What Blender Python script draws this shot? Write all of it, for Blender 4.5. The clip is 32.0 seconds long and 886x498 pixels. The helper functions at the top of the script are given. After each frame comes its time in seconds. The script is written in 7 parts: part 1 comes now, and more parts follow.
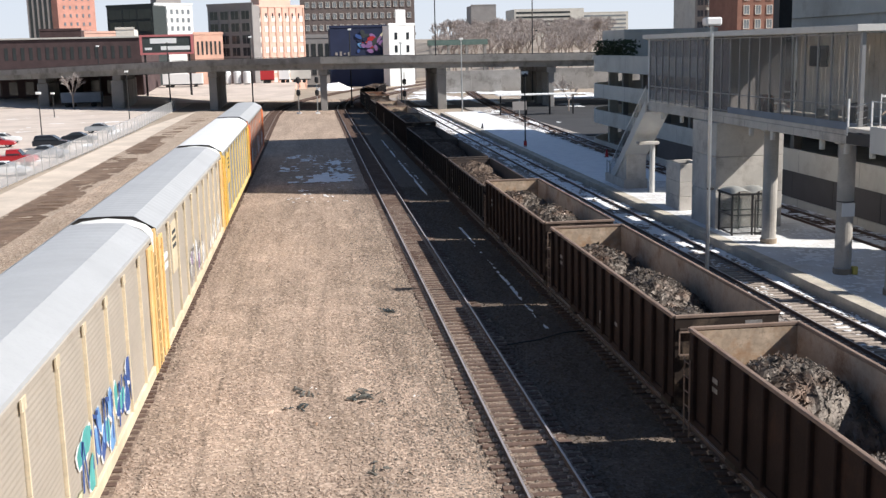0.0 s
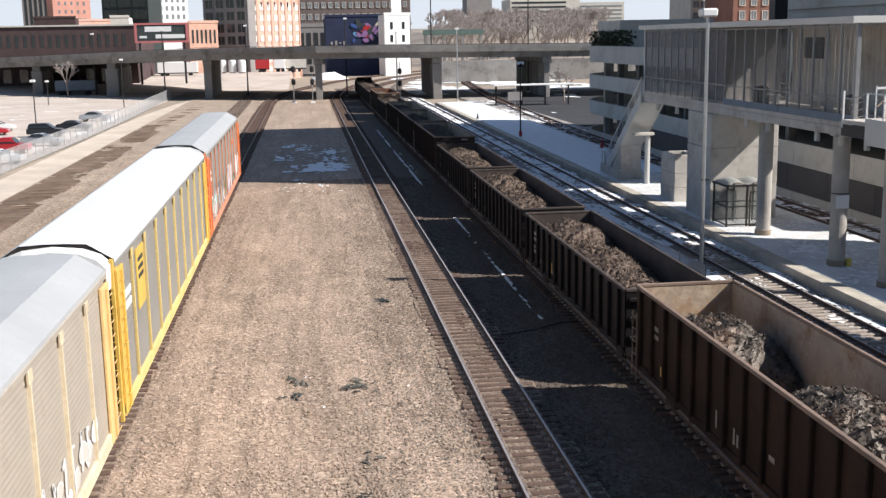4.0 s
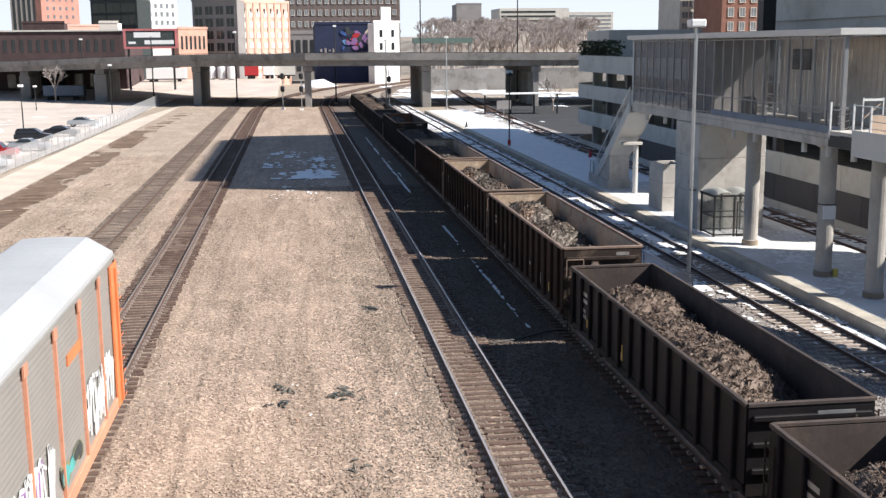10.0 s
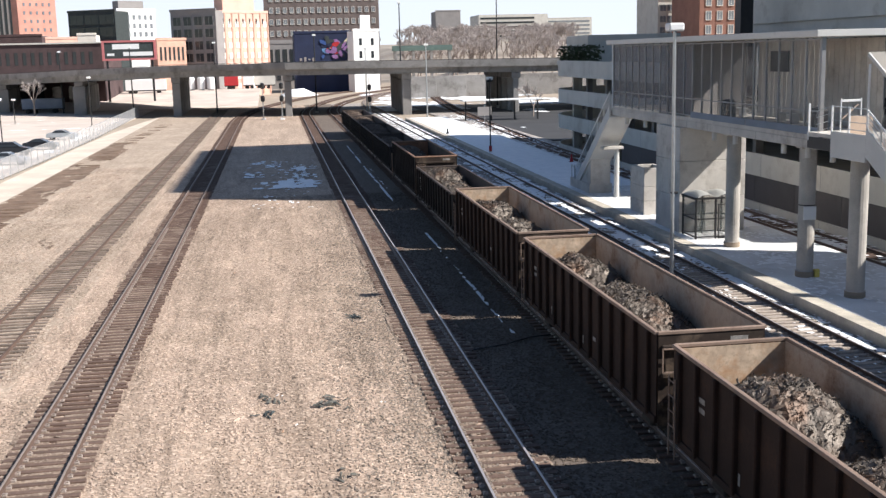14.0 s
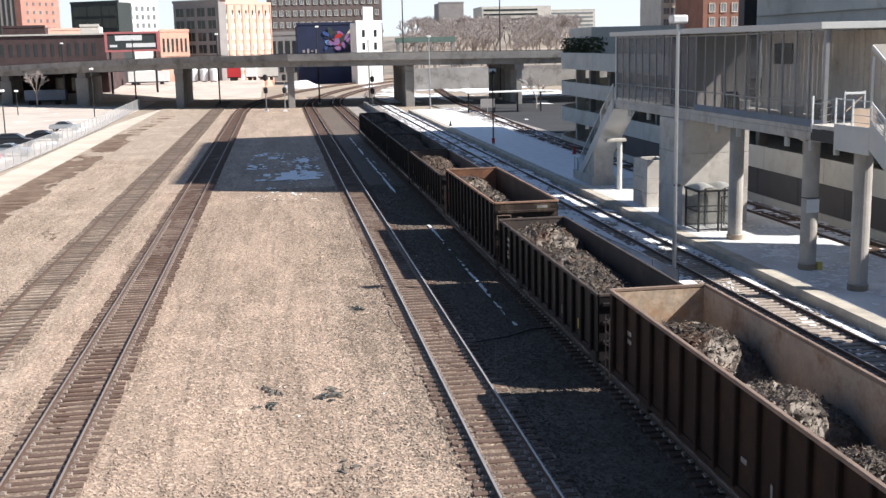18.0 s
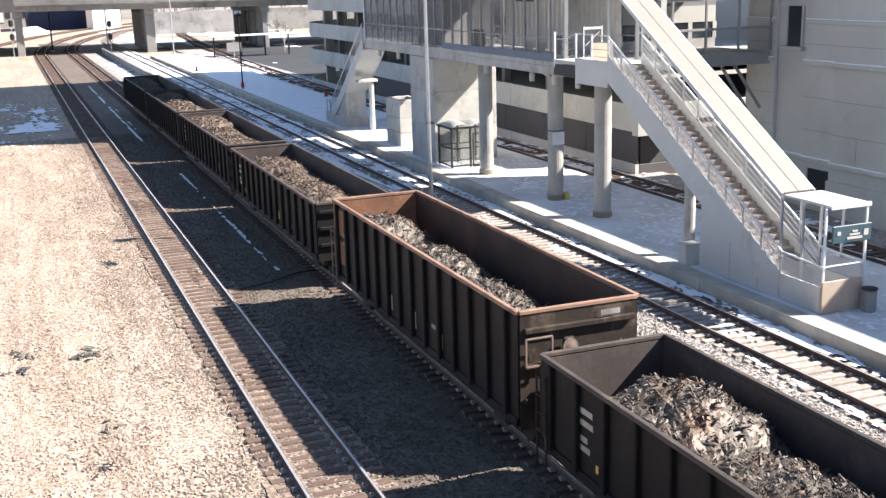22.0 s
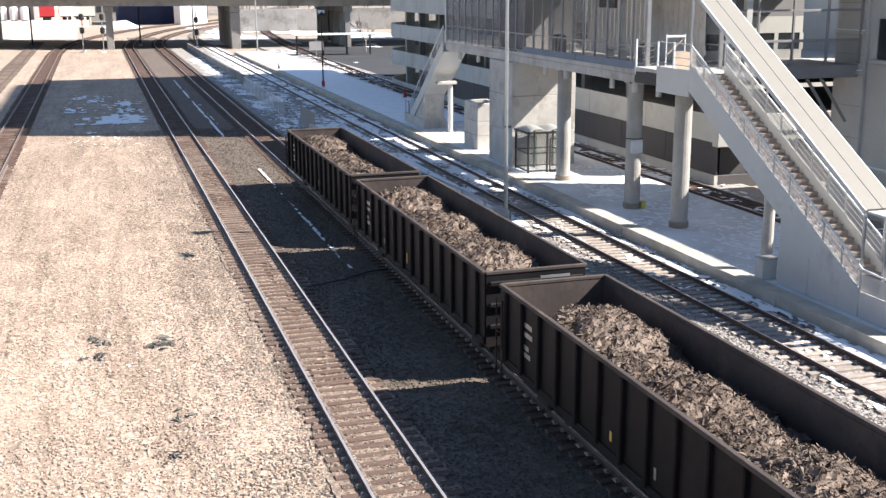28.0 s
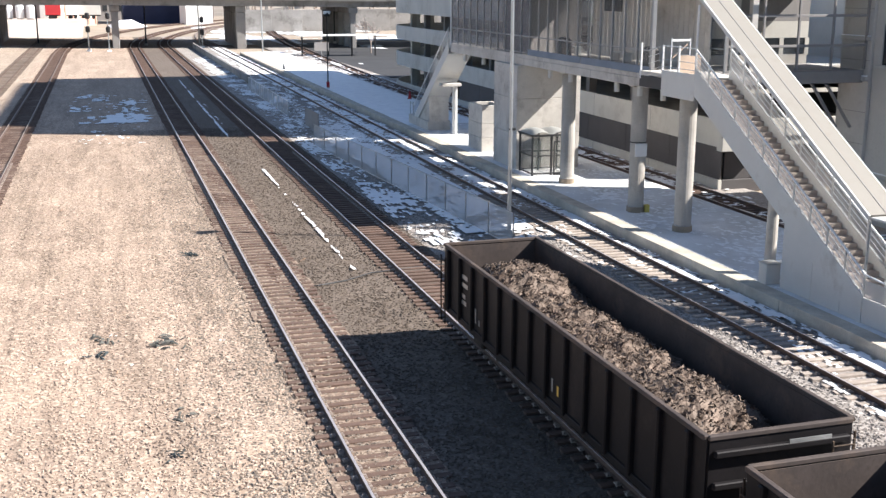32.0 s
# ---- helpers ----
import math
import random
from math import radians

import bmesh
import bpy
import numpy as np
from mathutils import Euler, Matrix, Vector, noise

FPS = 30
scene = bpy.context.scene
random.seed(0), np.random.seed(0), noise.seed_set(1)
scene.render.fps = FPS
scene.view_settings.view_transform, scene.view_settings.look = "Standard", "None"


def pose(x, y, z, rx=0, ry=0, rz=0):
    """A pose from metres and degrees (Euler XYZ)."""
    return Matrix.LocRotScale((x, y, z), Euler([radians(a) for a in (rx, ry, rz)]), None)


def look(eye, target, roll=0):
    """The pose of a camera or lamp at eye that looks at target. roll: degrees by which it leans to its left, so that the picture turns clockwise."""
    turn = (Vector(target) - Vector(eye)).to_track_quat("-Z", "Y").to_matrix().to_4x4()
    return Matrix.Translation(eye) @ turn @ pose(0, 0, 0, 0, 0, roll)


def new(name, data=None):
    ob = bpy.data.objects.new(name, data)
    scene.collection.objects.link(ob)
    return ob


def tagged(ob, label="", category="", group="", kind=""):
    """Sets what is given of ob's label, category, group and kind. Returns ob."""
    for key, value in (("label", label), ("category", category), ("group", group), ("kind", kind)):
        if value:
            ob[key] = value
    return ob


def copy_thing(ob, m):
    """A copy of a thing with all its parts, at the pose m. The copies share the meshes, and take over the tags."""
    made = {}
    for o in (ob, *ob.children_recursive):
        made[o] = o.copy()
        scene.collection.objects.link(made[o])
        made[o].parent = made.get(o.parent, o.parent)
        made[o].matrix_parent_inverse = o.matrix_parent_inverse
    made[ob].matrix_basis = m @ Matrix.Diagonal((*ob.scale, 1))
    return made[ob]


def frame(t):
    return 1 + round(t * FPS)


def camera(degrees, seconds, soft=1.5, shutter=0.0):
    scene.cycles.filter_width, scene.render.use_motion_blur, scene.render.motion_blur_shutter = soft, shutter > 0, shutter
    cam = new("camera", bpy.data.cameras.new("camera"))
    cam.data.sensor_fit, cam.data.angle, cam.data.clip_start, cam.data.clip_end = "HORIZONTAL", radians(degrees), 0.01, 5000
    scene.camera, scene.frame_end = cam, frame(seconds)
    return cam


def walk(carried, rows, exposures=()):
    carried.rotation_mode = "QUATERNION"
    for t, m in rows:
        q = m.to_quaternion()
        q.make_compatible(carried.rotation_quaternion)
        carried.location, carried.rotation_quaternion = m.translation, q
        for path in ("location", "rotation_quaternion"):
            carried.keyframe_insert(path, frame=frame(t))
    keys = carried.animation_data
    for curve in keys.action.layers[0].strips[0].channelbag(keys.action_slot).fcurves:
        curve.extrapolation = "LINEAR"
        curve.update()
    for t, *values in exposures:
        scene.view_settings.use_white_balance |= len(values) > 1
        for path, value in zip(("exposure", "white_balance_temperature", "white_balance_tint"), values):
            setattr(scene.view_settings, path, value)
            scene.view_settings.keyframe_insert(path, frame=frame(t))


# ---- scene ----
cam = camera(44.01, 32.0, soft=1.4)
EYE_A, EYE_B = Vector((0.0, 0.0, 11.0)), Vector((-0.075, 0.208, 10.852))


def aim(t, yaw, pitch, roll):
    """The camera's pose: it stands at a parapet and shifts its weight while it pans."""
    k = min(max((t - 20.0) / 1.5, 0.0), 1.0)
    e = EYE_A.lerp(EYE_B, k)
    return pose(e.x, e.y, e.z, 90 + pitch, 0, yaw) @ pose(0, 0, 0, 0, 0, roll)


walk(cam, [(t, aim(t, yaw, pitch, roll)) for t, yaw, pitch, roll in (
    (0, -6.66, -10.36, -1.31), (0.5, -6.85, -10.42, -1.28), (1, -6.92, -10.51, -1.44), (1.5, -6.98, -10.58, -1.35),
    (2, -6.97, -10.69, -1.31), (2.5, -6.96, -10.75, -1.34), (3, -6.99, -10.80, -1.08), (3.5, -6.96, -10.89, -1.02),
    (5.5, -6.81, -10.85, -1.02), (6, -6.91, -10.87, -0.99), (6.5, -6.88, -10.79, -0.98), (7, -6.79, -10.76, -0.99),
    (7.5, -6.80, -10.73, -0.92), (8, -6.83, -10.85, -0.76), (8.5, -6.85, -10.91, -0.83), (9, -6.96, -10.86, -0.77),
    (9.5, -7.29, -10.66, -0.61), (10, -7.57, -10.47, -0.52), (10.5, -7.69, -10.53, -0.53), (11, -7.70, -10.55, -0.49),
    (11.5, -7.67, -10.63, -0.52), (12, -7.76, -10.57, -0.63), (12.5, -7.89, -10.46, -0.64), (13, -8.09, -10.32, -0.80),
    (13.5, -8.24, -10.24, -1.33), (14, -8.47, -10.12, -1.36), (14.5, -8.59, -10.30, -1.30), (16.5, -8.49, -10.49, -1.15),
    (17, -8.42, -10.52, -1.12), (17.5, -8.40, -10.51, -1.18), (18, -8.32, -10.53, -1.28), (18.5, -8.48, -10.43, -1.39),
    (19, -8.80, -10.32, -1.77), (19.5, -9.19, -10.11, -2.14), (20, -9.37, -10.52, -2.03), (20.5, -13.79, -11.96, -2.73),
    (21, -18.37, -12.99, -2.20), (21.5, -20.64, -13.23, -1.45), (22, -21.16, -13.75, -1.67), (22.5, -20.76, -14.05, -0.69),
    (23, -20.07, -14.11, -1.21), (23.5, -19.44, -13.94, -0.98), (24, -19.47, -14.03, -0.89), (24.5, -19.41, -13.99, -0.84),
    (25, -19.20, -13.83, -0.69), (25.5, -18.88, -13.72, -0.58), (27.5, -17.52, -13.54, -0.22), (28, -17.26, -13.52, -0.36),
    (28.5, -17.13, -13.46, -0.46), (29, -17.02, -13.42, -0.36), (29.5, -17.05, -13.35, -0.29), (30, -17.05, -13.32, -0.30),
    (30.5, -17.05, -13.33, -0.23), (31, -17.06, -13.38, -0.17), (31.5, -17.09, -13.47, -0.10), (32, -17.09, -13.42, 0.14),
    
)], exposures=[(0, 0.37), (8.0, 0.45), (10.5, 0.64), (19.8, 0.68), (20.4, 0.8), (21.2, 1.18), (22.0, 1.47), (25.5, 1.38), (27.5, 1.25), (32, 1.12)])

# ---- daylight: a clear winter noon, sun behind the right shoulder ----
SUN_TO = Vector((3.52, -1.42, 3.26)).normalized()
sun = new("sun", bpy.data.lights.new("sun", "SUN"))
sun.data.energy, sun.data.angle, sun.data.color = 5.0, radians(0.55), (1.0, 0.96, 0.915)
sun.matrix_world = look(SUN_TO * 300, (0, 0, 0))
world = bpy.data.worlds.new("clear_sky")
scene.world = world
world.use_nodes = True
sky = world.node_tree.nodes.new("ShaderNodeTexSky")
sky.sky_type, sky.sun_disc = "NISHITA", False
sky.sun_elevation = math.asin(SUN_TO.z)
sky.sun_rotation = math.atan2(SUN_TO.x, SUN_TO.y)
sky.air_density, sky.dust_density, sky.ozone_density = 1.0, 0.35, 3.5
world.node_tree.links.new(sky.outputs[0], world.node_tree.nodes["Background"].inputs[0])
world.node_tree.nodes["Background"].inputs[1].default_value = 0.062

# the pale hazy sky low over the city, far behind everything
M_SKY = bpy.data.materials.new("hazy_horizon_sky")
M_SKY.use_nodes = True
nt = M_SKY.node_tree
nt.nodes.remove(nt.nodes["Principled BSDF"])
glow = nt.nodes.new("ShaderNodeEmission")
tc, sep, rng_ = nt.nodes.new("ShaderNodeTexCoord"), nt.nodes.new("ShaderNodeSeparateXYZ"), nt.nodes.new("ShaderNodeMapRange")
rng_.inputs[2].default_value = 900.0
tone = nt.nodes.new("ShaderNodeMix")
tone.data_type = "RGBA"
tone.inputs[6].default_value, tone.inputs[7].default_value = (0.60, 0.645, 0.705, 1), (0.38, 0.49, 0.68, 1)
nt.links.new(tc.outputs["Object"], sep.inputs[0])
nt.links.new(sep.outputs[2], rng_.inputs[0])
nt.links.new(rng_.outputs[0], tone.inputs[0])
nt.links.new(tone.outputs[2], glow.inputs[0])
nt.links.new(glow.outputs[0], nt.nodes["Material Output"].inputs[0])
bm = bmesh.new()
lo = [bm.verts.new((2500 * math.sin(radians(a)), 2500 * math.cos(radians(a)), -40)) for a in range(-60, 64, 4)]
hi = [bm.verts.new((v.co.x, v.co.y, 900)) for v in lo]
for k in range(len(lo) - 1):
    bm.faces.new((lo[k], hi[k], hi[k + 1], lo[k + 1]))
me = bpy.data.meshes.new("backdrop")
bm.to_mesh(me)
bm.free()
me.materials.append(M_SKY)
tagged(new("backdrop", me), "pale blue hazy winter sky", "sky", kind="structure")

# ---- small mesh kit ----
def mat(name, color, rough=0.7, metal=0.0, var=0.25, scale=1.5, fine=22.0, bump=0.15, dirt=None, dirt_amount=0.5, dirt_scale=0.6,
        random_tint=0.0, island_tint=0.0, spec=0.4, streak=None, chips=None):
    """A surface: base colour, broad stains, fine grain, relief. Scales are features per metre."""
    m = bpy.data.materials.new(name)
    m.use_nodes = True
    nt = m.node_tree
    b = nt.nodes["Principled BSDF"]
    b.inputs["Roughness"].default_value = rough
    b.inputs["Metallic"].default_value = metal
    b.inputs["Specular IOR Level"].default_value = spec
    tc = nt.nodes.new("ShaderNodeTexCoord")
    def noise_node(sc, detail=4.0, rough_=0.6):
        n = nt.nodes.new("ShaderNodeTexNoise")
        n.inputs["Scale"].default_value = sc
        n.inputs["Detail"].default_value = detail
        n.inputs["Roughness"].default_value = rough_
        nt.links.new(tc.outputs["Object"], n.inputs["Vector"])
        return n
    def mix(a, c, fac, kind="MIX"):
        x = nt.nodes.new("ShaderNodeMix")
        x.data_type, x.blend_type = "RGBA", kind
        for sock, v in ((x.inputs[0], fac), (x.inputs[6], a), (x.inputs[7], c)):
            if isinstance(v, (int, float)):
                sock.default_value = v
            elif isinstance(v, tuple):
                sock.default_value = (*v[:3], 1)
            else:
                nt.links.new(v, sock)
        return x.outputs[2]
    def ramp(v, lo, hi):
        r = nt.nodes.new("ShaderNodeMapRange")
        r.inputs[1].default_value, r.inputs[2].default_value = lo, hi
        nt.links.new(v, r.inputs[0])
        return r.outputs[0]
    big, small = noise_node(scale), noise_node(fine, 3.0)
    dark = tuple(c * (1 - var) for c in color)
    light = tuple(min(1, c * (1 + var * 0.8)) for c in color)
    col = mix(dark, light, ramp(big.outputs[0], 0.3, 0.7))
    col = mix(col, tuple(c * (1 - 0.8 * var) for c in color), ramp(small.outputs[0], 0.5, 0.78))
    if dirt:
        d = noise_node(dirt_scale, 6.0, 0.7)
        col = mix(col, dirt, ramp(d.outputs[0], 0.62 - 0.3 * dirt_amount, 0.78 - 0.2 * dirt_amount))
    if streak:
        mp = nt.nodes.new("ShaderNodeMapping")
        mp.inputs["Scale"].default_value = (0.4, 0.05, 1)
        nt.links.new(tc.outputs["Object"], mp.inputs["Vector"])
        st = noise_node(1.0, 5.0, 0.7)
        nt.links.new(mp.outputs[0], st.inputs["Vector"])
        col = mix(col, streak, ramp(st.outputs[0], 0.44, 0.64))
        # narrow ruts and raked lines along the tracks
        mp = nt.nodes.new("ShaderNodeMapping")
        mp.inputs["Scale"].default_value = (2.4, 0.16, 1)
        nt.links.new(tc.outputs["Object"], mp.inputs["Vector"])
        st = noise_node(1.0, 6.0, 0.75)
        nt.links.new(mp.outputs[0], st.inputs["Vector"])
        col = mix(col, tuple(c * 0.78 for c in streak), ramp(st.outputs[0], 0.48, 0.70))
    if chips:
        # angular stones: each cell of a crackle takes its own shade
        size, pale, deep = chips
        v = nt.nodes.new("ShaderNodeTexVoronoi")
        v.inputs["Scale"].default_value = size
        nt.links.new(tc.outputs["Object"], v.inputs["Vector"])
        sp = nt.nodes.new("ShaderNodeSeparateColor")
        nt.links.new(v.outputs["Color"], sp.inputs[0])
        col = mix(col, pale, ramp(sp.outputs[0], 0.45, 1.3))
        col = mix(col, deep, ramp(sp.outputs[1], 0.5, 1.2))
    if random_tint:
        oi = nt.nodes.new("ShaderNodeObjectInfo")
        col = mix(col, tuple(c * 0.35 for c in color), ramp(oi.outputs["Random"], 0.0, 1.0 / random_tint))
    if island_tint:
        g = nt.nodes.new("ShaderNodeNewGeometry")
        col = mix(col, tuple(c * 0.3 for c in color), ramp(g.outputs["Random Per Island"], 0.0, 1.0 / island_tint))
    nt.links.new(col, b.inputs["Base Color"])
    if bump:
        bn = nt.nodes.new("ShaderNodeBump")
        bn.inputs["Strength"].default_value = bump
        bn.inputs["Distance"].default_value = 0.02
        nt.links.new(small.outputs[0], bn.inputs["Height"])
        nt.links.new(bn.outputs[0], b.inputs["Normal"])
    return m


def part(name, bm, material, parent=None, label="", smooth=False):
    """Link a bmesh as one mesh object, under a thing or a part."""
    me = bpy.data.meshes.new(name)
    bm.normal_update()
    bm.to_mesh(me)
    bm.free()
    if smooth:
        for p in me.polygons:
            p.use_smooth = True
    for m in (material if isinstance(material, (list, tuple)) else (material,)):
        me.materials.append(m)
    ob = new(name, me)
    ob.parent = parent
    if label:
        ob["label"] = label
    return ob


def soup(name, verts, faces, material, parent=None, label=""):
    me = bpy.data.meshes.new(name)
    me.from_pydata(verts, [], faces)
    me.materials.append(material)
    ob = new(name, me)
    ob.parent = parent
    if label:
        ob["label"] = label
    return ob


def share(name, me, m, parent=None):
    ob = new(name, me)
    ob.parent = parent
    ob.matrix_basis = m
    return ob


def thing(name, label, category, m=None, group="", kind=""):
    ob = new(name)
    ob.empty_display_size = 0.3
    if m is not None:
        ob.matrix_basis = m
    return tagged(ob, label, category, group, kind)


def box(bm, x0, x1, y0, y1, z0, z1, bevel=0.0):
    r = bmesh.ops.create_cube(bm, size=1.0)
    vs = r["verts"]
    for v in vs:
        v.co = Vector(((x0 + x1) / 2 + v.co.x * (x1 - x0), (y0 + y1) / 2 + v.co.y * (y1 - y0), (z0 + z1) / 2 + v.co.z * (z1 - z0)))
    if bevel:
        es = list({e for v in vs for e in v.link_edges})
        bmesh.ops.bevel(bm, geom=es, offset=bevel, segments=1, affect="EDGES")
    return bm


def boxes(*rows, bevel=0.0):
    bm = bmesh.new()
    for r in rows:
        box(bm, *r, bevel=bevel)
    return bm


def bar(bm, a, b, w, h=None, sides=4, up=(0, 0, 1)):
    """A straight bar from a to b: rectangular (w by h) or round (sides > 4, width w)."""
    a, b = Vector(a), Vector(b)
    d = (b - a).normalized()
    s = d.cross(Vector(up))
    if s.length < 1e-4:
        s = d.cross(Vector((0, 1, 0)))
    s.normalize()
    t = s.cross(d).normalized()
    h = h or w
    if sides == 4:
        offs = [(-w / 2, -h / 2), (w / 2, -h / 2), (w / 2, h / 2), (-w / 2, h / 2)]
    else:
        offs = [(w / 2 * math.cos(2 * math.pi * k / sides), h / 2 * math.sin(2 * math.pi * k / sides)) for k in range(sides)]
    ra = [bm.verts.new(a + s * u + t * v) for u, v in offs]
    rb = [bm.verts.new(b + s * u + t * v) for u, v in offs]
    n = len(offs)
    for k in range(n):
        bm.faces.new((ra[k], ra[(k + 1) % n], rb[(k + 1) % n], rb[k]))
    bm.faces.new(ra[::-1])
    bm.faces.new(rb)
    return bm


def tube(bm, pts, w, sides=6):
    for a, b in zip(pts, pts[1:]):
        bar(bm, a, b, w, sides=sides)
    return bm


def lathe(bm, rings, sides=16, at=(0, 0, 0)):
    """A round upright body from (radius, z) rings."""
    rows = []
    for r, z in rings:
        rows.append([bm.verts.new((at[0] + r * math.cos(2 * math.pi * k / sides), at[1] + r * math.sin(2 * math.pi * k / sides), at[2] + z)) for k in range(sides)])
    for lo, hi in zip(rows, rows[1:]):
        for k in range(sides):
            bm.faces.new((lo[k], lo[(k + 1) % sides], hi[(k + 1) % sides], hi[k]))
    bm.faces.new(rows[0][::-1])
    bm.faces.new(rows[-1])
    return bm


def sweep(bm, line, profile, closed=True, caps=True):
    """Carry a profile of (side, up) points along a line of (x, y, z, heading-normal x, y)."""
    rows = []
    for x, y, z, nx, ny in line:
        rows.append([bm.verts.new((x + nx * u, y + ny * u, z + v)) for u, v in profile])
    n = len(profile)
    for a, b in zip(rows, rows[1:]):
        for k in range(n if closed else n - 1):
            bm.faces.new((a[k], b[k], b[(k + 1) % n], a[(k + 1) % n]))
    if caps and closed:
        bm.faces.new(rows[0])
        bm.faces.new(rows[-1][::-1])
    return bm


def prism(bm, outline, z0, z1):
    """An upright prism over a plan outline of (x, y)."""
    lo = [bm.verts.new((x, y, z0)) for x, y in outline]
    hi = [bm.verts.new((x, y, z1)) for x, y in outline]
    n = len(outline)
    for k in range(n):
        bm.faces.new((lo[k], lo[(k + 1) % n], hi[(k + 1) % n], hi[k]))
    bm.faces.new(lo[::-1])
    bm.faces.new(hi)
    return bm


def arc_line(xf, y0, y1, step, z=0.0):
    """Samples along a track's centre line: place and the normal to its right."""
    out, y = [], y0
    while y <= y1 + 1e-6:
        d = (xf(y + 0.5) - xf(y - 0.5))
        n = Vector((1, -d)).normalized()
        out.append((xf(y), y, z, n.x, n.y))
        y += step
    return out

# ---- plan: y runs along the straight tracks, z = 0 is the top of the rails ----
def bend(x0, start, radius):
    def at(y):
        return x0 + (max(y - start, 0.0) ** 2) / (2 * radius)
    return at


TRACK_A = bend(-6.9, 195, 400)
TRACK_B = bend(5.72, 205, 380)
TRACK_C = bend(11.4, 212, 300)
TRACK_D = bend(20.25, 235, 300)
TRACK_E = bend(30.9, 70, 2200)
TRACK_OLD = bend(-11.6, 420, 300)
TRACK_DIRT = bend(-20.4, 150, 700)
GROUND = -0.30      # yard level
PLATFORM = 0.25     # top of the station platform

# ---- materials ----
M_BALLAST = mat("ballast_gravel", (0.46, 0.34, 0.258), 0.95, var=0.3, scale=0.22, fine=14.0, bump=1.0, chips=(11, (0.78, 0.61, 0.48), (0.235, 0.18, 0.138)), dirt=(0.345, 0.255, 0.185), dirt_amount=0.5, dirt_scale=0.12, streak=(0.27, 0.20, 0.148))
# ballast by the freight track, darkened in colour to deepen the train's shade
M_BALLAST_MID = mat("train_shade_ballast", (0.165, 0.13, 0.106), 0.95, var=0.3, scale=0.22, fine=11.0, bump=0.7, chips=(15, (0.235, 0.19, 0.155), (0.095, 0.075, 0.061)), dirt=(0.13, 0.102, 0.083), dirt_amount=0.45, dirt_scale=0.15, streak=(0.14, 0.105, 0.08))
M_STONE = mat("gravel_stone", (0.65, 0.50, 0.395), 0.9, var=0.25, scale=0.2, fine=30, bump=0.0, dirt=(0.46, 0.36, 0.27), dirt_amount=0.4, dirt_scale=0.15, island_tint=0.62, streak=(0.33, 0.25, 0.19))
M_STONE_EDGE = mat("brown_grey_stone", (0.40, 0.335, 0.275), 0.9, var=0.3, scale=0.3, fine=30, bump=0.0, island_tint=0.8, streak=(0.29, 0.235, 0.19))
# stones for that bed, with the same shade put into their colour
M_STONE_MID = mat("train_shade_stone", (0.155, 0.118, 0.09), 0.9, var=0.25, scale=0.2, fine=30, bump=0.0, island_tint=0.5, streak=(0.16, 0.125, 0.097))
M_EARTH = mat("yard_earth", (0.40, 0.33, 0.26), 0.95, var=0.25, scale=0.12, fine=3.0, bump=0.6, dirt=(0.26, 0.20, 0.15), dirt_amount=0.4, dirt_scale=0.06)
M_DIRT_TRACK = mat("overgrown_track_bed", (0.185, 0.122, 0.084), 0.95, var=0.4, scale=0.7, fine=6.0, bump=0.8, dirt=(0.27, 0.20, 0.145), dirt_amount=0.4, dirt_scale=0.4)
M_LOT = mat("parking_lot_asphalt", (0.62, 0.53, 0.46), 0.9, var=0.15, scale=0.15, fine=4.0, bump=0.1, dirt=(0.46, 0.38, 0.32), dirt_amount=0.35, dirt_scale=0.1)
# asphalt of the rear lot, near-black to paint the shade over it
M_LOT_DK = mat("shade_dark_asphalt", (0.05, 0.05, 0.053), 0.9, var=0.2, scale=0.2, fine=5.0, bump=0.1)
M_ROADWAY = mat("access_road", (0.62, 0.53, 0.44), 0.95, var=0.2, scale=0.2, fine=4.0, bump=0.3)
M_RAIL = mat("rail_steel", (0.13, 0.085, 0.066), 0.7, 0.1, var=0.25, scale=2, fine=30, bump=0.1)
M_RAILTOP = mat("polished_rail_head", (0.56, 0.51, 0.50), 0.45, 0.6, var=0.1, scale=2, fine=40, bump=0.03)
M_RAILDULL = mat("dull_rail_head", (0.34, 0.275, 0.235), 0.6, 0.3, var=0.15, scale=2, fine=40, bump=0.03)
M_TIE = mat("weathered_tie", (0.15, 0.097, 0.075), 0.9, var=0.3, scale=3, fine=25, bump=0.5, random_tint=0.35)
M_PLATE = mat("worn_tie_plate", (0.36, 0.30, 0.26), 0.6, 0.2, var=0.3, scale=3, fine=30, bump=0.1)
M_TIE_OLD = mat("old_grey_tie", (0.30, 0.235, 0.19), 0.95, var=0.35, scale=3, fine=25, bump=0.5, island_tint=0.7)
M_TIE_PALE = mat("bleached_tie", (0.44, 0.37, 0.315), 0.95, var=0.3, scale=3, fine=25, bump=0.5, random_tint=0.4)
M_STONE_GREY = mat("pale_grey_stone", (0.43, 0.385, 0.35), 0.9, var=0.25, scale=0.2, fine=30, bump=0.0, island_tint=0.66, streak=(0.33, 0.285, 0.25))
M_STAIN = mat("rust_stained_ballast", (0.25, 0.18, 0.135), 0.95, chips=(14, (0.46, 0.37, 0.29), (0.11, 0.075, 0.055)), var=0.35, scale=0.6, fine=11, bump=1.0, dirt=(0.36, 0.28, 0.21), dirt_amount=0.35, dirt_scale=0.5)
M_CONC = mat("light_concrete", (0.58, 0.54, 0.49), 0.85, var=0.14, scale=0.8, fine=14, bump=0.12, dirt=(0.36, 0.32, 0.28), dirt_amount=0.35, dirt_scale=0.7)
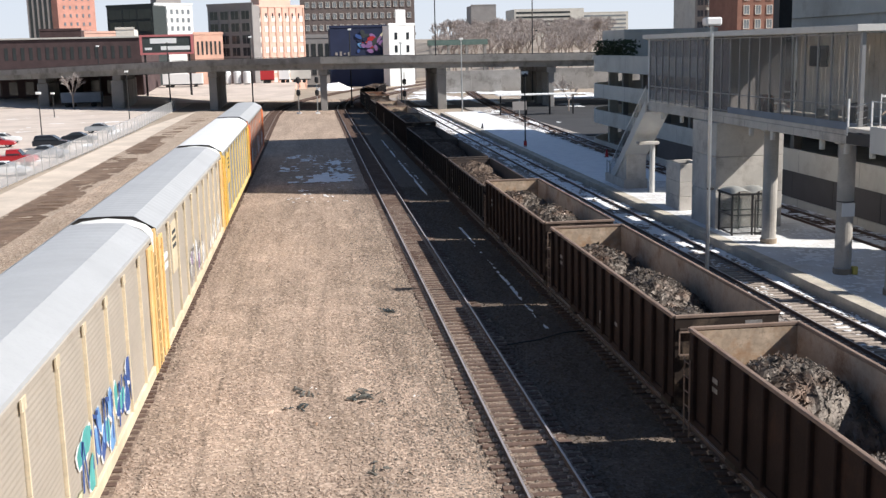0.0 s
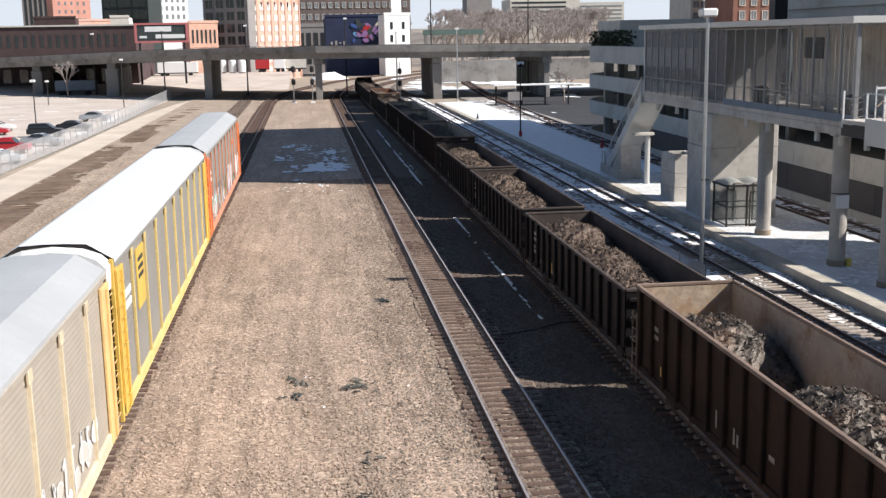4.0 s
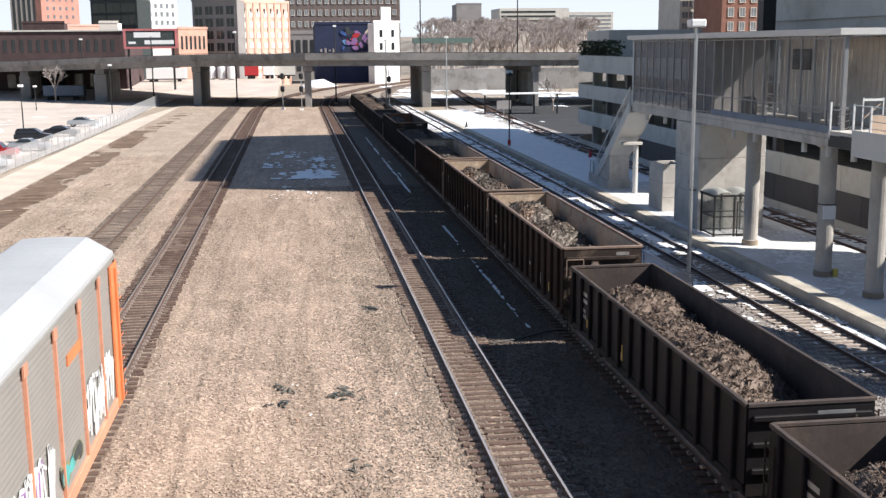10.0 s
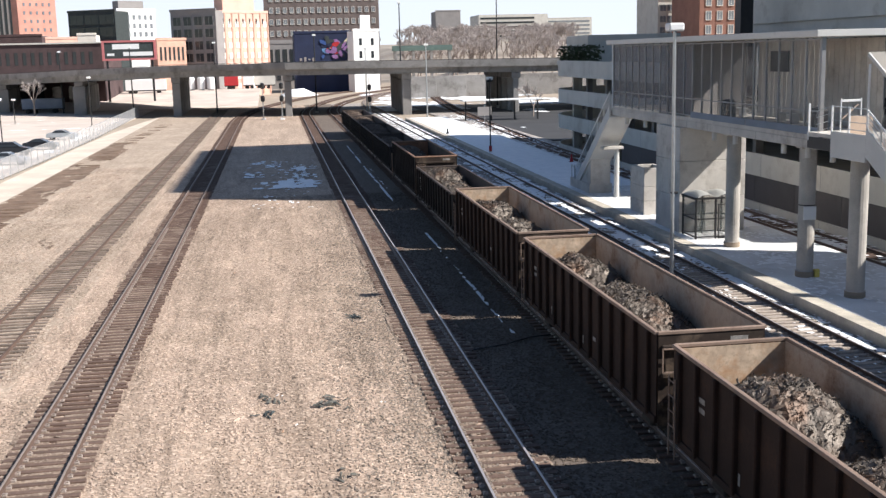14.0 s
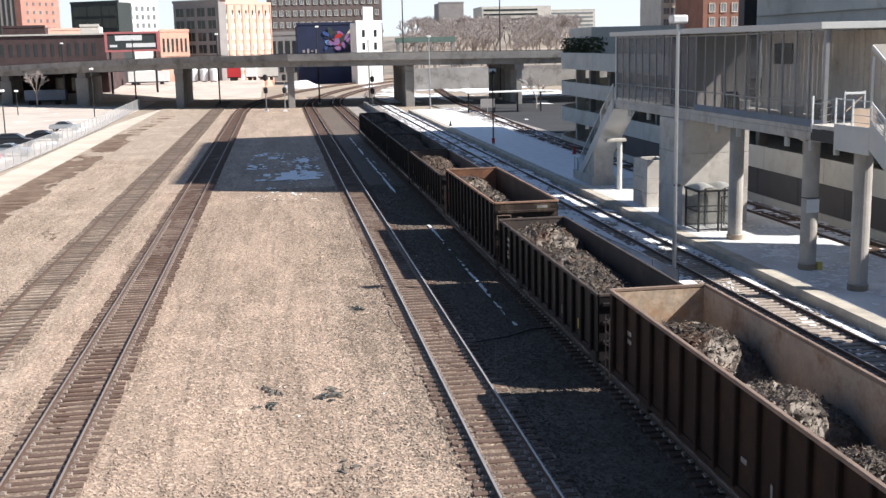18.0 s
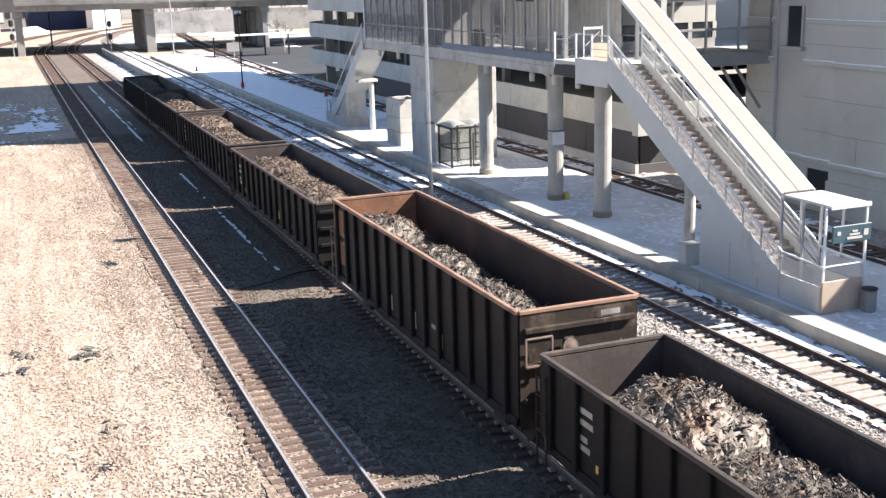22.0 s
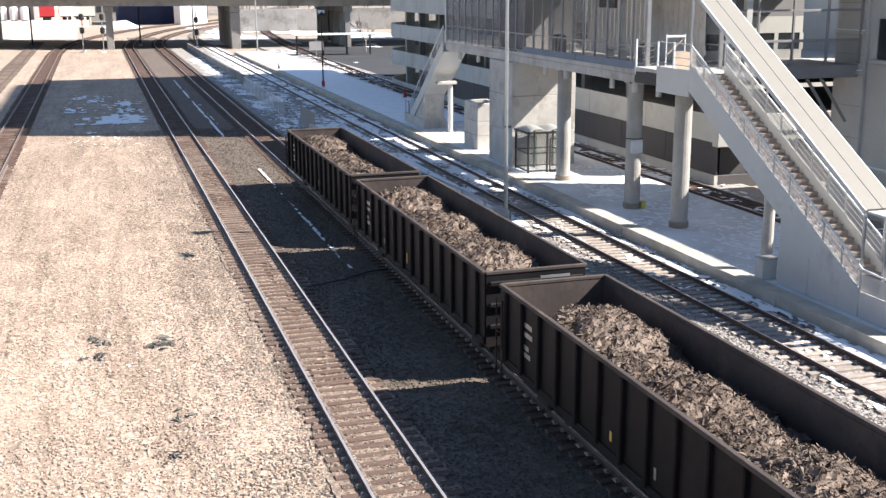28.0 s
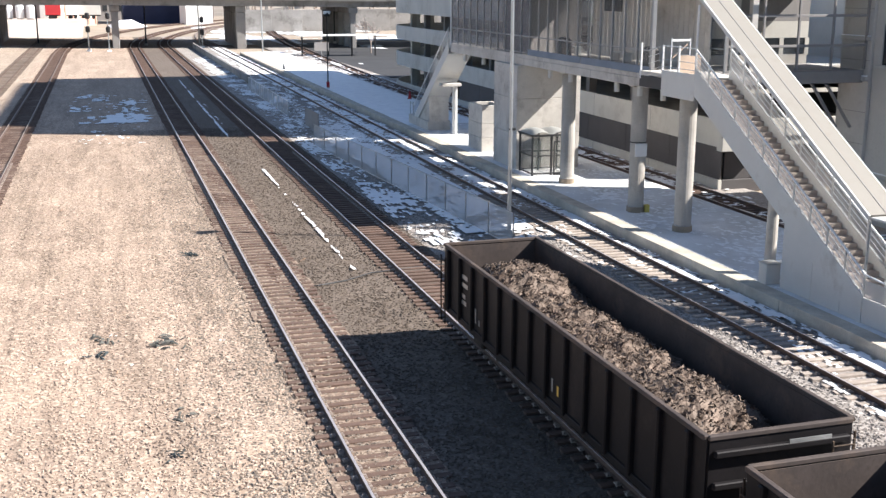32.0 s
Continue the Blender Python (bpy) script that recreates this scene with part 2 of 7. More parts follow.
M_COLUMN = mat("cast_column_concrete", (0.47, 0.435, 0.39), 0.85, var=0.18, scale=0.7, fine=12, bump=0.1, dirt=(0.33, 0.29, 0.245), dirt_amount=0.4, dirt_scale=0.6)
# base tone lifted so that distance haze is part of the concrete's colour
M_CONC_OLD = mat("weathered_bridge_concrete", (0.30, 0.285, 0.27), 0.9, var=0.22, scale=0.25, fine=4, bump=0.2, dirt=(0.14, 0.13, 0.12), dirt_amount=0.4, dirt_scale=0.3)
M_PLATFORM = mat("platform_concrete", (0.77, 0.765, 0.76), 0.85, var=0.12, scale=0.4, fine=9, bump=0.08, dirt=(0.60, 0.58, 0.55), dirt_amount=0.45, dirt_scale=0.45)
M_STAINED = mat("stained_concrete", (0.34, 0.27, 0.20), 0.9, var=0.3, scale=1.5, fine=12, bump=0.1)
M_YELLOWBOX = mat("yellow_plastic", (0.62, 0.50, 0.12), 0.6, var=0.1, bump=0.02)
M_EDGE = mat("tactile_edge", (0.52, 0.47, 0.39), 0.85, var=0.3, scale=0.8, fine=18, bump=0.3)
M_CANOPY = mat("cream_painted_canopy", (0.285, 0.262, 0.228), 0.6, var=0.05, scale=0.5, fine=10, bump=0.03, dirt=(0.25, 0.225, 0.19), dirt_amount=0.3, dirt_scale=0.5)
M_BLUEGREY = mat("blue_grey_paint", (0.20, 0.235, 0.29), 0.7, var=0.15, scale=0.6, fine=9, bump=0.03)
M_SNOW = mat("old_snow", (0.93, 0.945, 0.96), 0.75, var=0.10, scale=1.5, fine=10, bump=0.5)
M_PAINT = mat("white_grey_paint", (0.62, 0.61, 0.58), 0.5, var=0.07, scale=0.6, fine=20, bump=0.03, dirt=(0.47, 0.44, 0.40), dirt_amount=0.2)
M_GALV = mat("galvanised_steel", (0.52, 0.53, 0.53), 0.42, 0.75, var=0.12, scale=2, fine=30, bump=0.05)
M_DKMETAL = mat("dark_metal", (0.035, 0.035, 0.037), 0.5, 0.3, var=0.2, scale=2, fine=30, bump=0.05)
M_GARAGE = mat("garage_precast", (0.61, 0.58, 0.525), 0.85, var=0.1, scale=0.4, fine=10, bump=0.1, dirt=(0.44, 0.40, 0.35), dirt_amount=0.3, dirt_scale=0.25)
M_SCREEN = mat("dark_grey_screen_and_shade", (0.11, 0.10, 0.10), 0.8, var=0.12, scale=0.5, fine=10, bump=0.05)
# near-black colour that stands for shade inside the garage decks
M_DARKIN = mat("deck_shade_wall", (0.04, 0.038, 0.036), 0.9, var=0.2, scale=0.4, fine=6, bump=0.05)
M_LIME = mat("limestone_facade", (0.54, 0.515, 0.48), 0.8, var=0.1, scale=0.3, fine=8, bump=0.1, dirt=(0.36, 0.33, 0.30), dirt_amount=0.25, dirt_scale=0.2)
# this brick and the orange one have distance haze mixed into their colour
M_BRICK_DK = mat("dark_red_brick", (0.085, 0.055, 0.055), 0.9, var=0.25, scale=0.5, fine=6, bump=0.2)
M_BRICK_OR = mat("orange_brick", (0.62, 0.37, 0.28), 0.9, var=0.2, scale=0.3, fine=6, bump=0.2)
M_BRICK_RS = mat("rose_brick", (0.60, 0.30, 0.235), 0.9, var=0.15, scale=0.3, fine=6, bump=0.2)
M_BRICK_BR = mat("red_brown_brick", (0.30, 0.15, 0.11), 0.9, var=0.2, scale=0.3, fine=6, bump=0.2)
M_BRICK_PK = mat("pale_pink_brick", (0.80, 0.50, 0.40), 0.9, var=0.15, scale=0.3, fine=6, bump=0.2)
M_CREAM = mat("cream_stucco", (0.82, 0.76, 0.68), 0.85, var=0.08, scale=0.3, fine=5, bump=0.1)
# brown lifted paler to paint in the haze before the far block
M_BROWN = mat("brown_brick", (0.17, 0.135, 0.125), 0.9, var=0.2, scale=0.4, fine=6, bump=0.2)
M_GREYB = mat("grey_facade", (0.30, 0.28, 0.27), 0.85, var=0.12, scale=0.3, fine=5, bump=0.1)
M_BLUEB = mat("navy_painted_wall", (0.022, 0.032, 0.075), 0.8, var=0.15, scale=0.3, fine=5, bump=0.1)
M_PANE = mat("dark_window_glass", (0.035, 0.04, 0.045), 0.12, 0.0, var=0.3, scale=0.3, fine=2, bump=0.0, spec=0.6)
M_PANE_LT = mat("sky_lit_window", (0.22, 0.24, 0.26), 0.1, 0.0, var=0.3, scale=0.3, fine=2, bump=0.0, spec=0.8)
M_GOND_END = mat("orange_rusted_end", (0.50, 0.385, 0.28), 0.85, 0.0, var=0.45, scale=1.3, fine=7, bump=0.2, dirt=(0.40, 0.22, 0.11), dirt_amount=0.5, dirt_scale=1.1)
M_RUST_END = mat("dark_rusted_end", (0.27, 0.125, 0.07), 0.85, 0.0, var=0.4, scale=1.0, fine=9, bump=0.2, dirt=(0.15, 0.075, 0.045), dirt_amount=0.5, dirt_scale=0.8)
M_GOND_RIM = mat("dusty_worn_rim", (0.28, 0.20, 0.155), 0.8, 0.1, var=0.3, scale=1.2, fine=12, bump=0.15, dirt=(0.14, 0.08, 0.055), dirt_amount=0.3)
M_GOND_BR = mat("rusty_brown_gondola", (0.034, 0.021, 0.017), 0.75, 0.0, spec=0.15, var=0.35, scale=0.9, fine=12, bump=0.15, dirt=(0.055, 0.028, 0.018), dirt_amount=0.25, dirt_scale=0.9)
# paler than the car sides: sunlight on the front end put into colour
M_GOND_FRONT = mat("sun_toned_car_end", (0.042, 0.03, 0.024), 0.8, 0.0, spec=0.2, var=0.35, scale=1.2, fine=12, bump=0.15, dirt=(0.15, 0.11, 0.08), dirt_amount=0.35, dirt_scale=0.9)
M_GOND_BK = mat("black_gondola", (0.0135, 0.0115, 0.0125), 0.6, 0.0, spec=0.2, var=0.3, scale=0.9, fine=12, bump=0.1, dirt=(0.03, 0.023, 0.022), dirt_amount=0.3, dirt_scale=0.8)
M_GOND_IN = mat("rubbed_gondola_inside", (0.48, 0.39, 0.31), 0.85, 0.0, var=0.35, scale=0.8, fine=8, bump=0.2, dirt=(0.24, 0.145, 0.09), dirt_amount=0.5, dirt_scale=0.8)
M_GOND_INBK = mat("dark_gondola_inside", (0.080, 0.062, 0.055), 0.8, 0.1, var=0.3, scale=0.8, fine=10, bump=0.2, dirt=(0.14, 0.10, 0.075), dirt_amount=0.3, dirt_scale=0.7)
M_RIM_OR = mat("orange_rust_rim", (0.32, 0.19, 0.13), 0.8, 0.05, var=0.35, scale=1.5, fine=12, bump=0.15, dirt=(0.2, 0.11, 0.08), dirt_amount=0.35)
M_INDK = mat("dark_rust_inside", (0.075, 0.048, 0.036), 0.75, 0.1, var=0.3, scale=0.8, fine=10, bump=0.15, dirt=(0.12, 0.07, 0.045), dirt_amount=0.3, dirt_scale=0.5)
M_FADED = mat("faded_lettering", (0.30, 0.28, 0.26), 0.8, var=0.4, scale=4, fine=20, bump=0.0)
M_SCRAP_BR = mat("rusty_shredded_scrap", (0.205, 0.148, 0.112), 0.6, 0.2, var=0.5, scale=2.2, fine=18, bump=0.9, dirt=(0.12, 0.078, 0.055), dirt_amount=0.45, dirt_scale=0.8, island_tint=1.0)
M_SCRAP = mat("shredded_scrap", (0.16, 0.132, 0.108), 0.5, 0.3, var=0.5, scale=2.2, fine=18, bump=0.9, dirt=(0.16, 0.085, 0.05), dirt_amount=0.45, dirt_scale=0.9, island_tint=0.9)
M_TRUCK = mat("truck_casting", (0.05, 0.042, 0.036), 0.8, 0.2, var=0.3, scale=3, fine=20, bump=0.2)
M_BALLAST_DK = mat("grey_ballast", (0.37, 0.33, 0.30), 0.95, chips=(12, (0.55, 0.50, 0.46), (0.15, 0.13, 0.115)), var=0.35, scale=0.3, fine=9.0, bump=1.0, dirt=(0.27, 0.235, 0.205), dirt_amount=0.45, dirt_scale=0.2)
M_GRAVEL_LT = mat("pale_gravel", (0.46, 0.36, 0.28), 0.95, chips=(9, (0.66, 0.54, 0.43), (0.22, 0.165, 0.12)), var=0.3, scale=0.25, fine=8.0, bump=0.9, dirt=(0.31, 0.235, 0.17), dirt_amount=0.45, dirt_scale=0.18, streak=(0.36, 0.28, 0.21))
M_RED = mat("red_car_paint", (0.42, 0.02, 0.025), 0.3, var=0.05, bump=0.0, spec=0.6)
M_SILVER = mat("silver_car_paint", (0.48, 0.49, 0.50), 0.3, 0.5, var=0.05, bump=0.0, spec=0.6)
M_BLACKCAR = mat("black_car_paint", (0.018, 0.018, 0.022), 0.25, var=0.05, bump=0.0, spec=0.6)
M_WHITECAR = mat("white_car_paint", (0.75, 0.75, 0.74), 0.35, var=0.04, bump=0.0, spec=0.5)
M_RUBBER = mat("tyre_rubber", (0.02, 0.02, 0.02), 0.85, var=0.2, bump=0.1)
M_TREAD = mat("worn_brown_tread", (0.46, 0.39, 0.345), 0.85, var=0.2, scale=2, fine=20, bump=0.1)
M_MULLION = mat("grey_mullion", (0.30, 0.30, 0.30), 0.5, 0.4, var=0.1, scale=2, fine=20, bump=0.03)
M_WOODTAN = mat("plywood_board", (0.42, 0.26, 0.17), 0.8, var=0.15, scale=1.2, fine=14, bump=0.1)
M_PLYPALE = mat("pale_plywood", (0.52, 0.40, 0.31), 0.8, var=0.15, scale=1.2, fine=14, bump=0.1)
M_WHITE = mat("white_paint", (0.80, 0.80, 0.79), 0.6, var=0.04, scale=0.6, fine=9, bump=0.03)
M_PINKFRAME = mat("faded_red_frame", (0.52, 0.17, 0.17), 0.6, var=0.1, scale=0.6, fine=9, bump=0.03)
M_REDP = mat("red_paint", (0.45, 0.03, 0.035), 0.6, var=0.1, scale=0.6, fine=9, bump=0.03)
M_BLUEP = mat("blue_paint", (0.045, 0.10, 0.30), 0.6, var=0.1, scale=0.6, fine=9, bump=0.03)
M_TEALP = mat("teal_paint", (0.10, 0.42, 0.40), 0.6, var=0.25, scale=2, fine=9, bump=0.03)
M_SKYP = mat("pale_blue_paint", (0.16, 0.34, 0.62), 0.6, var=0.25, scale=2, fine=9, bump=0.03)
M_PURPLEP = mat("purple_paint", (0.30, 0.16, 0.36), 0.6, var=0.3, scale=2, fine=9, bump=0.03)
M_OLIVEP = mat("olive_paint", (0.26, 0.26, 0.15), 0.6, var=0.3, scale=2, fine=9, bump=0.03)
M_CHARP = mat("charcoal_paint", (0.05, 0.06, 0.06), 0.6, var=0.3, scale=2, fine=9, bump=0.03)
M_CREAMP = mat("cream_paint", (0.70, 0.64, 0.45), 0.6, var=0.2, scale=2, fine=9, bump=0.03)
M_GREYDK = mat("torn_grey_sheet", (0.12, 0.115, 0.10), 0.8, var=0.4, scale=3, fine=20, bump=0.1)
M_SIGNBLUE = mat("sign_slate", (0.07, 0.11, 0.13), 0.5, var=0.1, bump=0.0)
M_HILL = mat("dry_grass_slope", (0.36, 0.31, 0.26), 0.95, var=0.25, scale=0.03, fine=0.4, bump=0.4, dirt=(0.22, 0.17, 0.13), dirt_amount=0.5, dirt_scale=0.02)
M_BARK = mat("bare_tree_bark", (0.34, 0.28, 0.24), 0.9, var=0.25, scale=2, fine=12, bump=0.3)
# twigs lightened and greyed, with far haze put into their colour
M_TWIG = mat("bare_twigs", (0.46, 0.405, 0.38), 0.9, var=0.25, scale=0.5, fine=3, bump=0.0)
M_GREENST = mat("dull_green_steel", (0.13, 0.19, 0.17), 0.6, 0.1, var=0.2, scale=0.5, fine=4, bump=0.05)
M_HEDGE = mat("evergreen_hedge", (0.045, 0.06, 0.03), 0.9, var=0.4, scale=1.5, fine=8, bump=0.3)


def see_through(name, color, alpha, rough=0.25, spec=0.5):
    """Wire mesh or thin glazing through which one sees."""
    m = bpy.data.materials.new(name)
    m.use_nodes = True
    b = m.node_tree.nodes["Principled BSDF"]
    b.inputs["Base Color"].default_value = (*color, 1)
    b.inputs["Roughness"].default_value = rough
    b.inputs["Alpha"].default_value = alpha
    b.inputs["Specular IOR Level"].default_value = spec
    return m


M_MESH = see_through("steel_mesh_screen", (0.20, 0.19, 0.195), 0.52, 0.6, 0.3)
M_GLASS = see_through("clear_glazing", (0.22, 0.235, 0.24), 0.14, 0.1, 0.5)
M_INFILL = see_through("stair_rail_infill", (0.60, 0.58, 0.55), 0.46, 0.5, 0.3)
M_GLASS_DOME = see_through("milky_skylight", (0.50, 0.50, 0.47), 0.8, 0.3, 0.5)
M_GLASS_DK = see_through("dusty_green_glass", (0.16, 0.18, 0.175), 0.2, 0.12, 0.5)
M_LINK = see_through("chain_link", (0.50, 0.51, 0.52), 0.42, 0.5, 0.4)

# ---- ground ----
def sheet(name, x0, x1, y0, y1, z, material, nx, ny, amp=0.0, freq=0.3, label="", category="", kind="structure"):
    verts, faces = [], []
    for j in range(ny + 1):
        y = y0 + (y1 - y0) * j / ny
        for i in range(nx + 1):
            x = x0 + (x1 - x0) * i / nx
            verts.append((x, y, z + (amp * (noise.noise((x * freq, y * freq, 3)) + 0.5 * noise.noise((x * freq * 4, y * freq * 4, 7))) if amp else 0)))
    for j in range(ny):
        for i in range(nx):
            a = j * (nx + 1) + i
            faces.append((a, a + 1, a + nx + 2, a + nx + 1))
    ob = soup(name, verts, faces, material)
    for p in ob.data.polygons:
        p.use_smooth = True
    return tagged(ob, label, category, kind=kind)


sheet("ground", -2600, 2600, -300, 4600, GROUND - 0.12, M_EARTH, 8, 8, label="bare earth and thin gravel of a rail yard", category="ground")
sheet("ballast_bed", -9.6, 6.7, -40, 262, -0.235, M_BALLAST, 68, 900, 0.022, 0.5, "pale tan crushed stone ballast between the tracks", "ballast")
# this strip carries the train's shade in its dark colour
sheet("oily_ballast_bed", 6.7, 13.0, -40, 262, -0.235, M_BALLAST_MID, 22, 900, 0.022, 0.5, "brown ballast round the freight track, darkened for the train's shade", "ballast")
sheet("side_ballast", -22.6, -9.6, 10, 262, -0.24, M_GRAVEL_LT, 30, 300, 0.05, 0.4, "pale gravel beside a disused track", "ballast")
sheet("station_ballast", 13.0, 22.0, -40, 262, -0.235, M_BALLAST_DK, 30, 500, 0.022, 0.5, "grey ballast of the station track with old snow", "ballast")
sheet("rear_ballast", 29.0, 34.5, -40, 240, -0.24, M_BALLAST_DK, 20, 200, 0.022, 0.5, "dark wet ballast behind the platform", "ballast")


def scatter_stones(name, x0, x1, y0, y1, n, seed, label, skip=(), material=M_STONE, base=-0.228, bias=1.0):
    """Loose stones on the ballast: small faceted lumps joined in one mesh."""
    rng = random.Random(seed)
    verts, faces = [], []
    for _ in range(n):
        x, y = x0 + (x1 - x0) * rng.random() ** bias, y0 + (y1 - y0) * rng.random() ** 1.5
        if any(a < x < b for a, b in skip):
            continue
        s = rng.uniform(0.02, 0.046)
        z = base
        a = rng.uniform(0, 6.28)
        k = len(verts)
        ca, sa, lng = math.cos(a), math.sin(a), rng.uniform(1.1, 2.0)
        ring = []
        for q in range(4):
            u, v = s * lng * rng.uniform(0.8, 1.2) * math.cos(q * 1.57 + 0.4), s * rng.uniform(0.6, 1.0) * math.sin(q * 1.57 + 0.4)
            ring.append((x + ca * u - sa * v, y + sa * u + ca * v))
        verts += [(u, v, z) for u, v in ring]
        verts += [((u + x) / 2 + rng.uniform(-0.02, 0.02), (v + y) / 2 + rng.uniform(-0.02, 0.02), z + s * rng.uniform(0.4, 0.85)) for u, v in ring]
        faces += [(k + 4, k + 5, k + 6, k + 7)] + [(k + q, k + (q + 1) % 4, k + 4 + (q + 1) % 4, k + 4 + q) for q in range(4)]
    return tagged(soup(name, verts, faces, material), label, "gravel", kind="stuff")


scatter_stones("loose_ballast_stones", -9.4, 5.2, 14, 90, 90000, 5, "loose angular stones of pale tan ballast", skip=((-7.8, -6.0), (5.0, 6.45)))
scatter_stones("loose_edge_stones", 0.8, 6.7, 14, 90, 36000, 9, "loose brown-grey stones beside the main track", skip=((5.0, 6.45),), material=M_STONE_EDGE, bias=0.5)
for x0 in (TRACK_B(0),):
    scatter_stones("stones_between_rails", x0 - 1.3, x0 + 1.3, 14, 80, 8000, 12, "stones lying between the ties and rails", material=M_STONE_EDGE, base=-0.19)
scatter_stones("loose_oily_stones", 6.6, 13.0, 14, 90, 36000, 7, "loose angular ballast stones, coloured dark for the train's shade", skip=((10.7, 12.1),), material=M_STONE_MID)
scatter_stones("loose_side_stones", -18.8, -9.6, 30, 120, 45000, 8, "loose stones of pale gravel beside a disused track", skip=((-12.6, -10.6),), material=M_STONE)
scatter_stones("loose_track_stones", 13.0, 21.8, 18, 64, 36000, 6, "loose grey stones beside the station track", skip=((19.5, 21.0),), material=M_STONE_GREY)


def snow_field(name, x0, x1, y0, y1, z, cell, amount, seed, freq=0.5, label="thin broken patches of old snow", stretch=1.0, skip=(), material=None, category="snow", speck=0.22):
    """Old snow (or soil) that lies in ragged patches: the cells of a grid that the drift covers."""
    verts, faces, index = [], [], {}
    nx, ny = int((x1 - x0) / cell), int((y1 - y0) / cell)
    def vert(i, j):
        if (i, j) not in index:
            x, y = x0 + i * cell, y0 + j * cell
            jx, jy = noise.noise((i * 7.3, j * 5.1, seed)) * cell * 0.45, noise.noise((i * 3.7, j * 9.1, seed + 4)) * cell * 0.45
            index[(i, j)] = len(verts)
            verts.append((x + jx, y + jy, z + 0.012 + 0.02 * noise.noise((x, y, seed))))
        return index[(i, j)]
    for j in range(ny):
        for i in range(nx):
            x, y = x0 + (i + 0.5) * cell, y0 + (j + 0.5) * cell
            if any(a < x < b for a, b in skip):
                continue
            edge = min(1.0, (i + 1) / 4, (nx - i) / 4, (j + 1) / 4, (ny - j) / 4)
            n = noise.noise((x * freq, y * freq * stretch, seed)) * 0.6 + noise.noise((x * freq * 3.1, y * freq * 3.1 * stretch, seed + 9)) * 0.4 + noise.noise((x * freq * 9, y * freq * 9 * stretch, seed + 2)) * speck
            if n > (0.5 - amount) + (1 - edge) * 0.35:
                faces.append((vert(i, j), vert(i + 1, j), vert(i + 1, j + 1), vert(i, j + 1)))
    return tagged(soup(name, verts, faces, material or M_SNOW), label, category, kind="stuff")


snow_field("snow_patch", -3.4, 4.2, 95, 125, -0.19, 0.16, 0.36, 3, 0.24, "melting snow patch on shaded ballast", 0.45, speck=0.42)
snow_field("snow_scraps", -2.5, 3.0, 82, 97, -0.185, 0.2, 0.13, 13, 0.5, "small scraps of snow on ballast", 0.6, speck=0.5)
snow_field("snow_strip", 8.55, 8.82, 84, 138, -0.175, 0.045, 0.72, 21, 0.6, "long strip of snow between two tracks", 0.2, speck=0.45)
snow_field("snow_strip", 8.98, 9.14, 92, 126, -0.175, 0.04, 0.55, 23, 0.7, "thin second line of snow between two tracks", 0.2, speck=0.6)
snow_field("snow_strip", 8.95, 9.14, 42, 68, -0.175, 0.03, 0.72, 22, 0.8, "long broken strip of snow between two tracks", 0.25, speck=0.6)
snow_field("trackside_snow", 13.4, 18.9, 88, 185, -0.17, 0.17, 0.46, 33, 0.45, "old snow on the bank beside the station track", 0.6, speck=0.55)
snow_field("trackside_snow", 15.4, 19.0, 47, 89, -0.165, 0.13, 0.82, 28, 0.5, "old snow over stones on the bank beside a wire fence", 0.5, speck=0.75)
snow_field("trackside_snow", 13.1, 15.4, 45, 89, -0.165, 0.12, 0.48, 48, 0.5, "scraps of snow between a wire fence and the freight track", 0.3, speck=0.8)
snow_field("trackside_snow", 15.8, 18.8, 37, 48, -0.17, 0.14, 0.26, 31, 0.5, "scraps of old snow beside the station track", 0.5, speck=0.7)
snow_field("track_snow", 21.15, 21.96, 18, 60, -0.165, 0.08, 0.62, 30, 0.7, "crusted snow along the platform wall", 0.4, speck=0.7)
snow_field("track_snow", 19.6, 20.9, 24, 58, -0.185, 0.1, 0.26, 27, 0.7, "scraps of snow between the rails", 0.5, speck=0.6)
snow_field("track_snow", 18.9, 19.4, 18, 58, -0.165, 0.09, 0.36, 29, 0.5, "scraps of snow beside the station track", 0.4, speck=0.7)
snow_field("track_snow", 18.7, 21.95, 56, 215, -0.165, 0.17, 0.66, 34, 0.6, "snow lying between the ties of the station track", 0.5, skip=((19.4, 19.62), (20.88, 21.1)), speck=0.5)
snow_field("rear_track_snow", 29.2, 34.0, 30, 200, -0.17, 0.25, 0.40, 35, 0.5, "snow between the rails behind the platform", 0.5, speck=0.5)
snow_field("platform_snow", 22.7, 28.8, 84, 187, PLATFORM, 0.3, 1.15, 36, 0.15, "thin even snow over the far platform", 0.5)
snow_field("platform_snow", 22.8, 28.8, 12, 84, PLATFORM, 0.11, 0.22, 37, 0.5, "thin trodden snow on the platform", 0.6, speck=0.9)
snow_field("far_snow", 18, 40, 222, 262, -0.3, 0.6, 0.75, 38, 0.05, "bright snow field beyond the bridge")
snow_field("far_snow", 24, 70, 232, 330, -0.29, 0.9, 0.5, 39, 0.06, "bright snow field beyond the bridge")

# ground of the parking lot and the access road
tagged(part("parking_lot", boxes((-130, -27.6, 92, 262, GROUND - 0.14, GROUND - 0.03)), M_LOT), "pale worn asphalt parking lot with thin snow lines", "parking lot", kind="structure")
bm = sweep(bmesh.new(), arc_line(bend(-24.3, 150, 900), 20, 268, 8, GROUND), [(-2.4, -0.15), (1.9, -0.15), (1.7, -0.05), (-2.2, -0.05)])
tagged(part("access_road", bm, M_ROADWAY), "pale packed-dirt service road along the fence", "road", kind="structure")
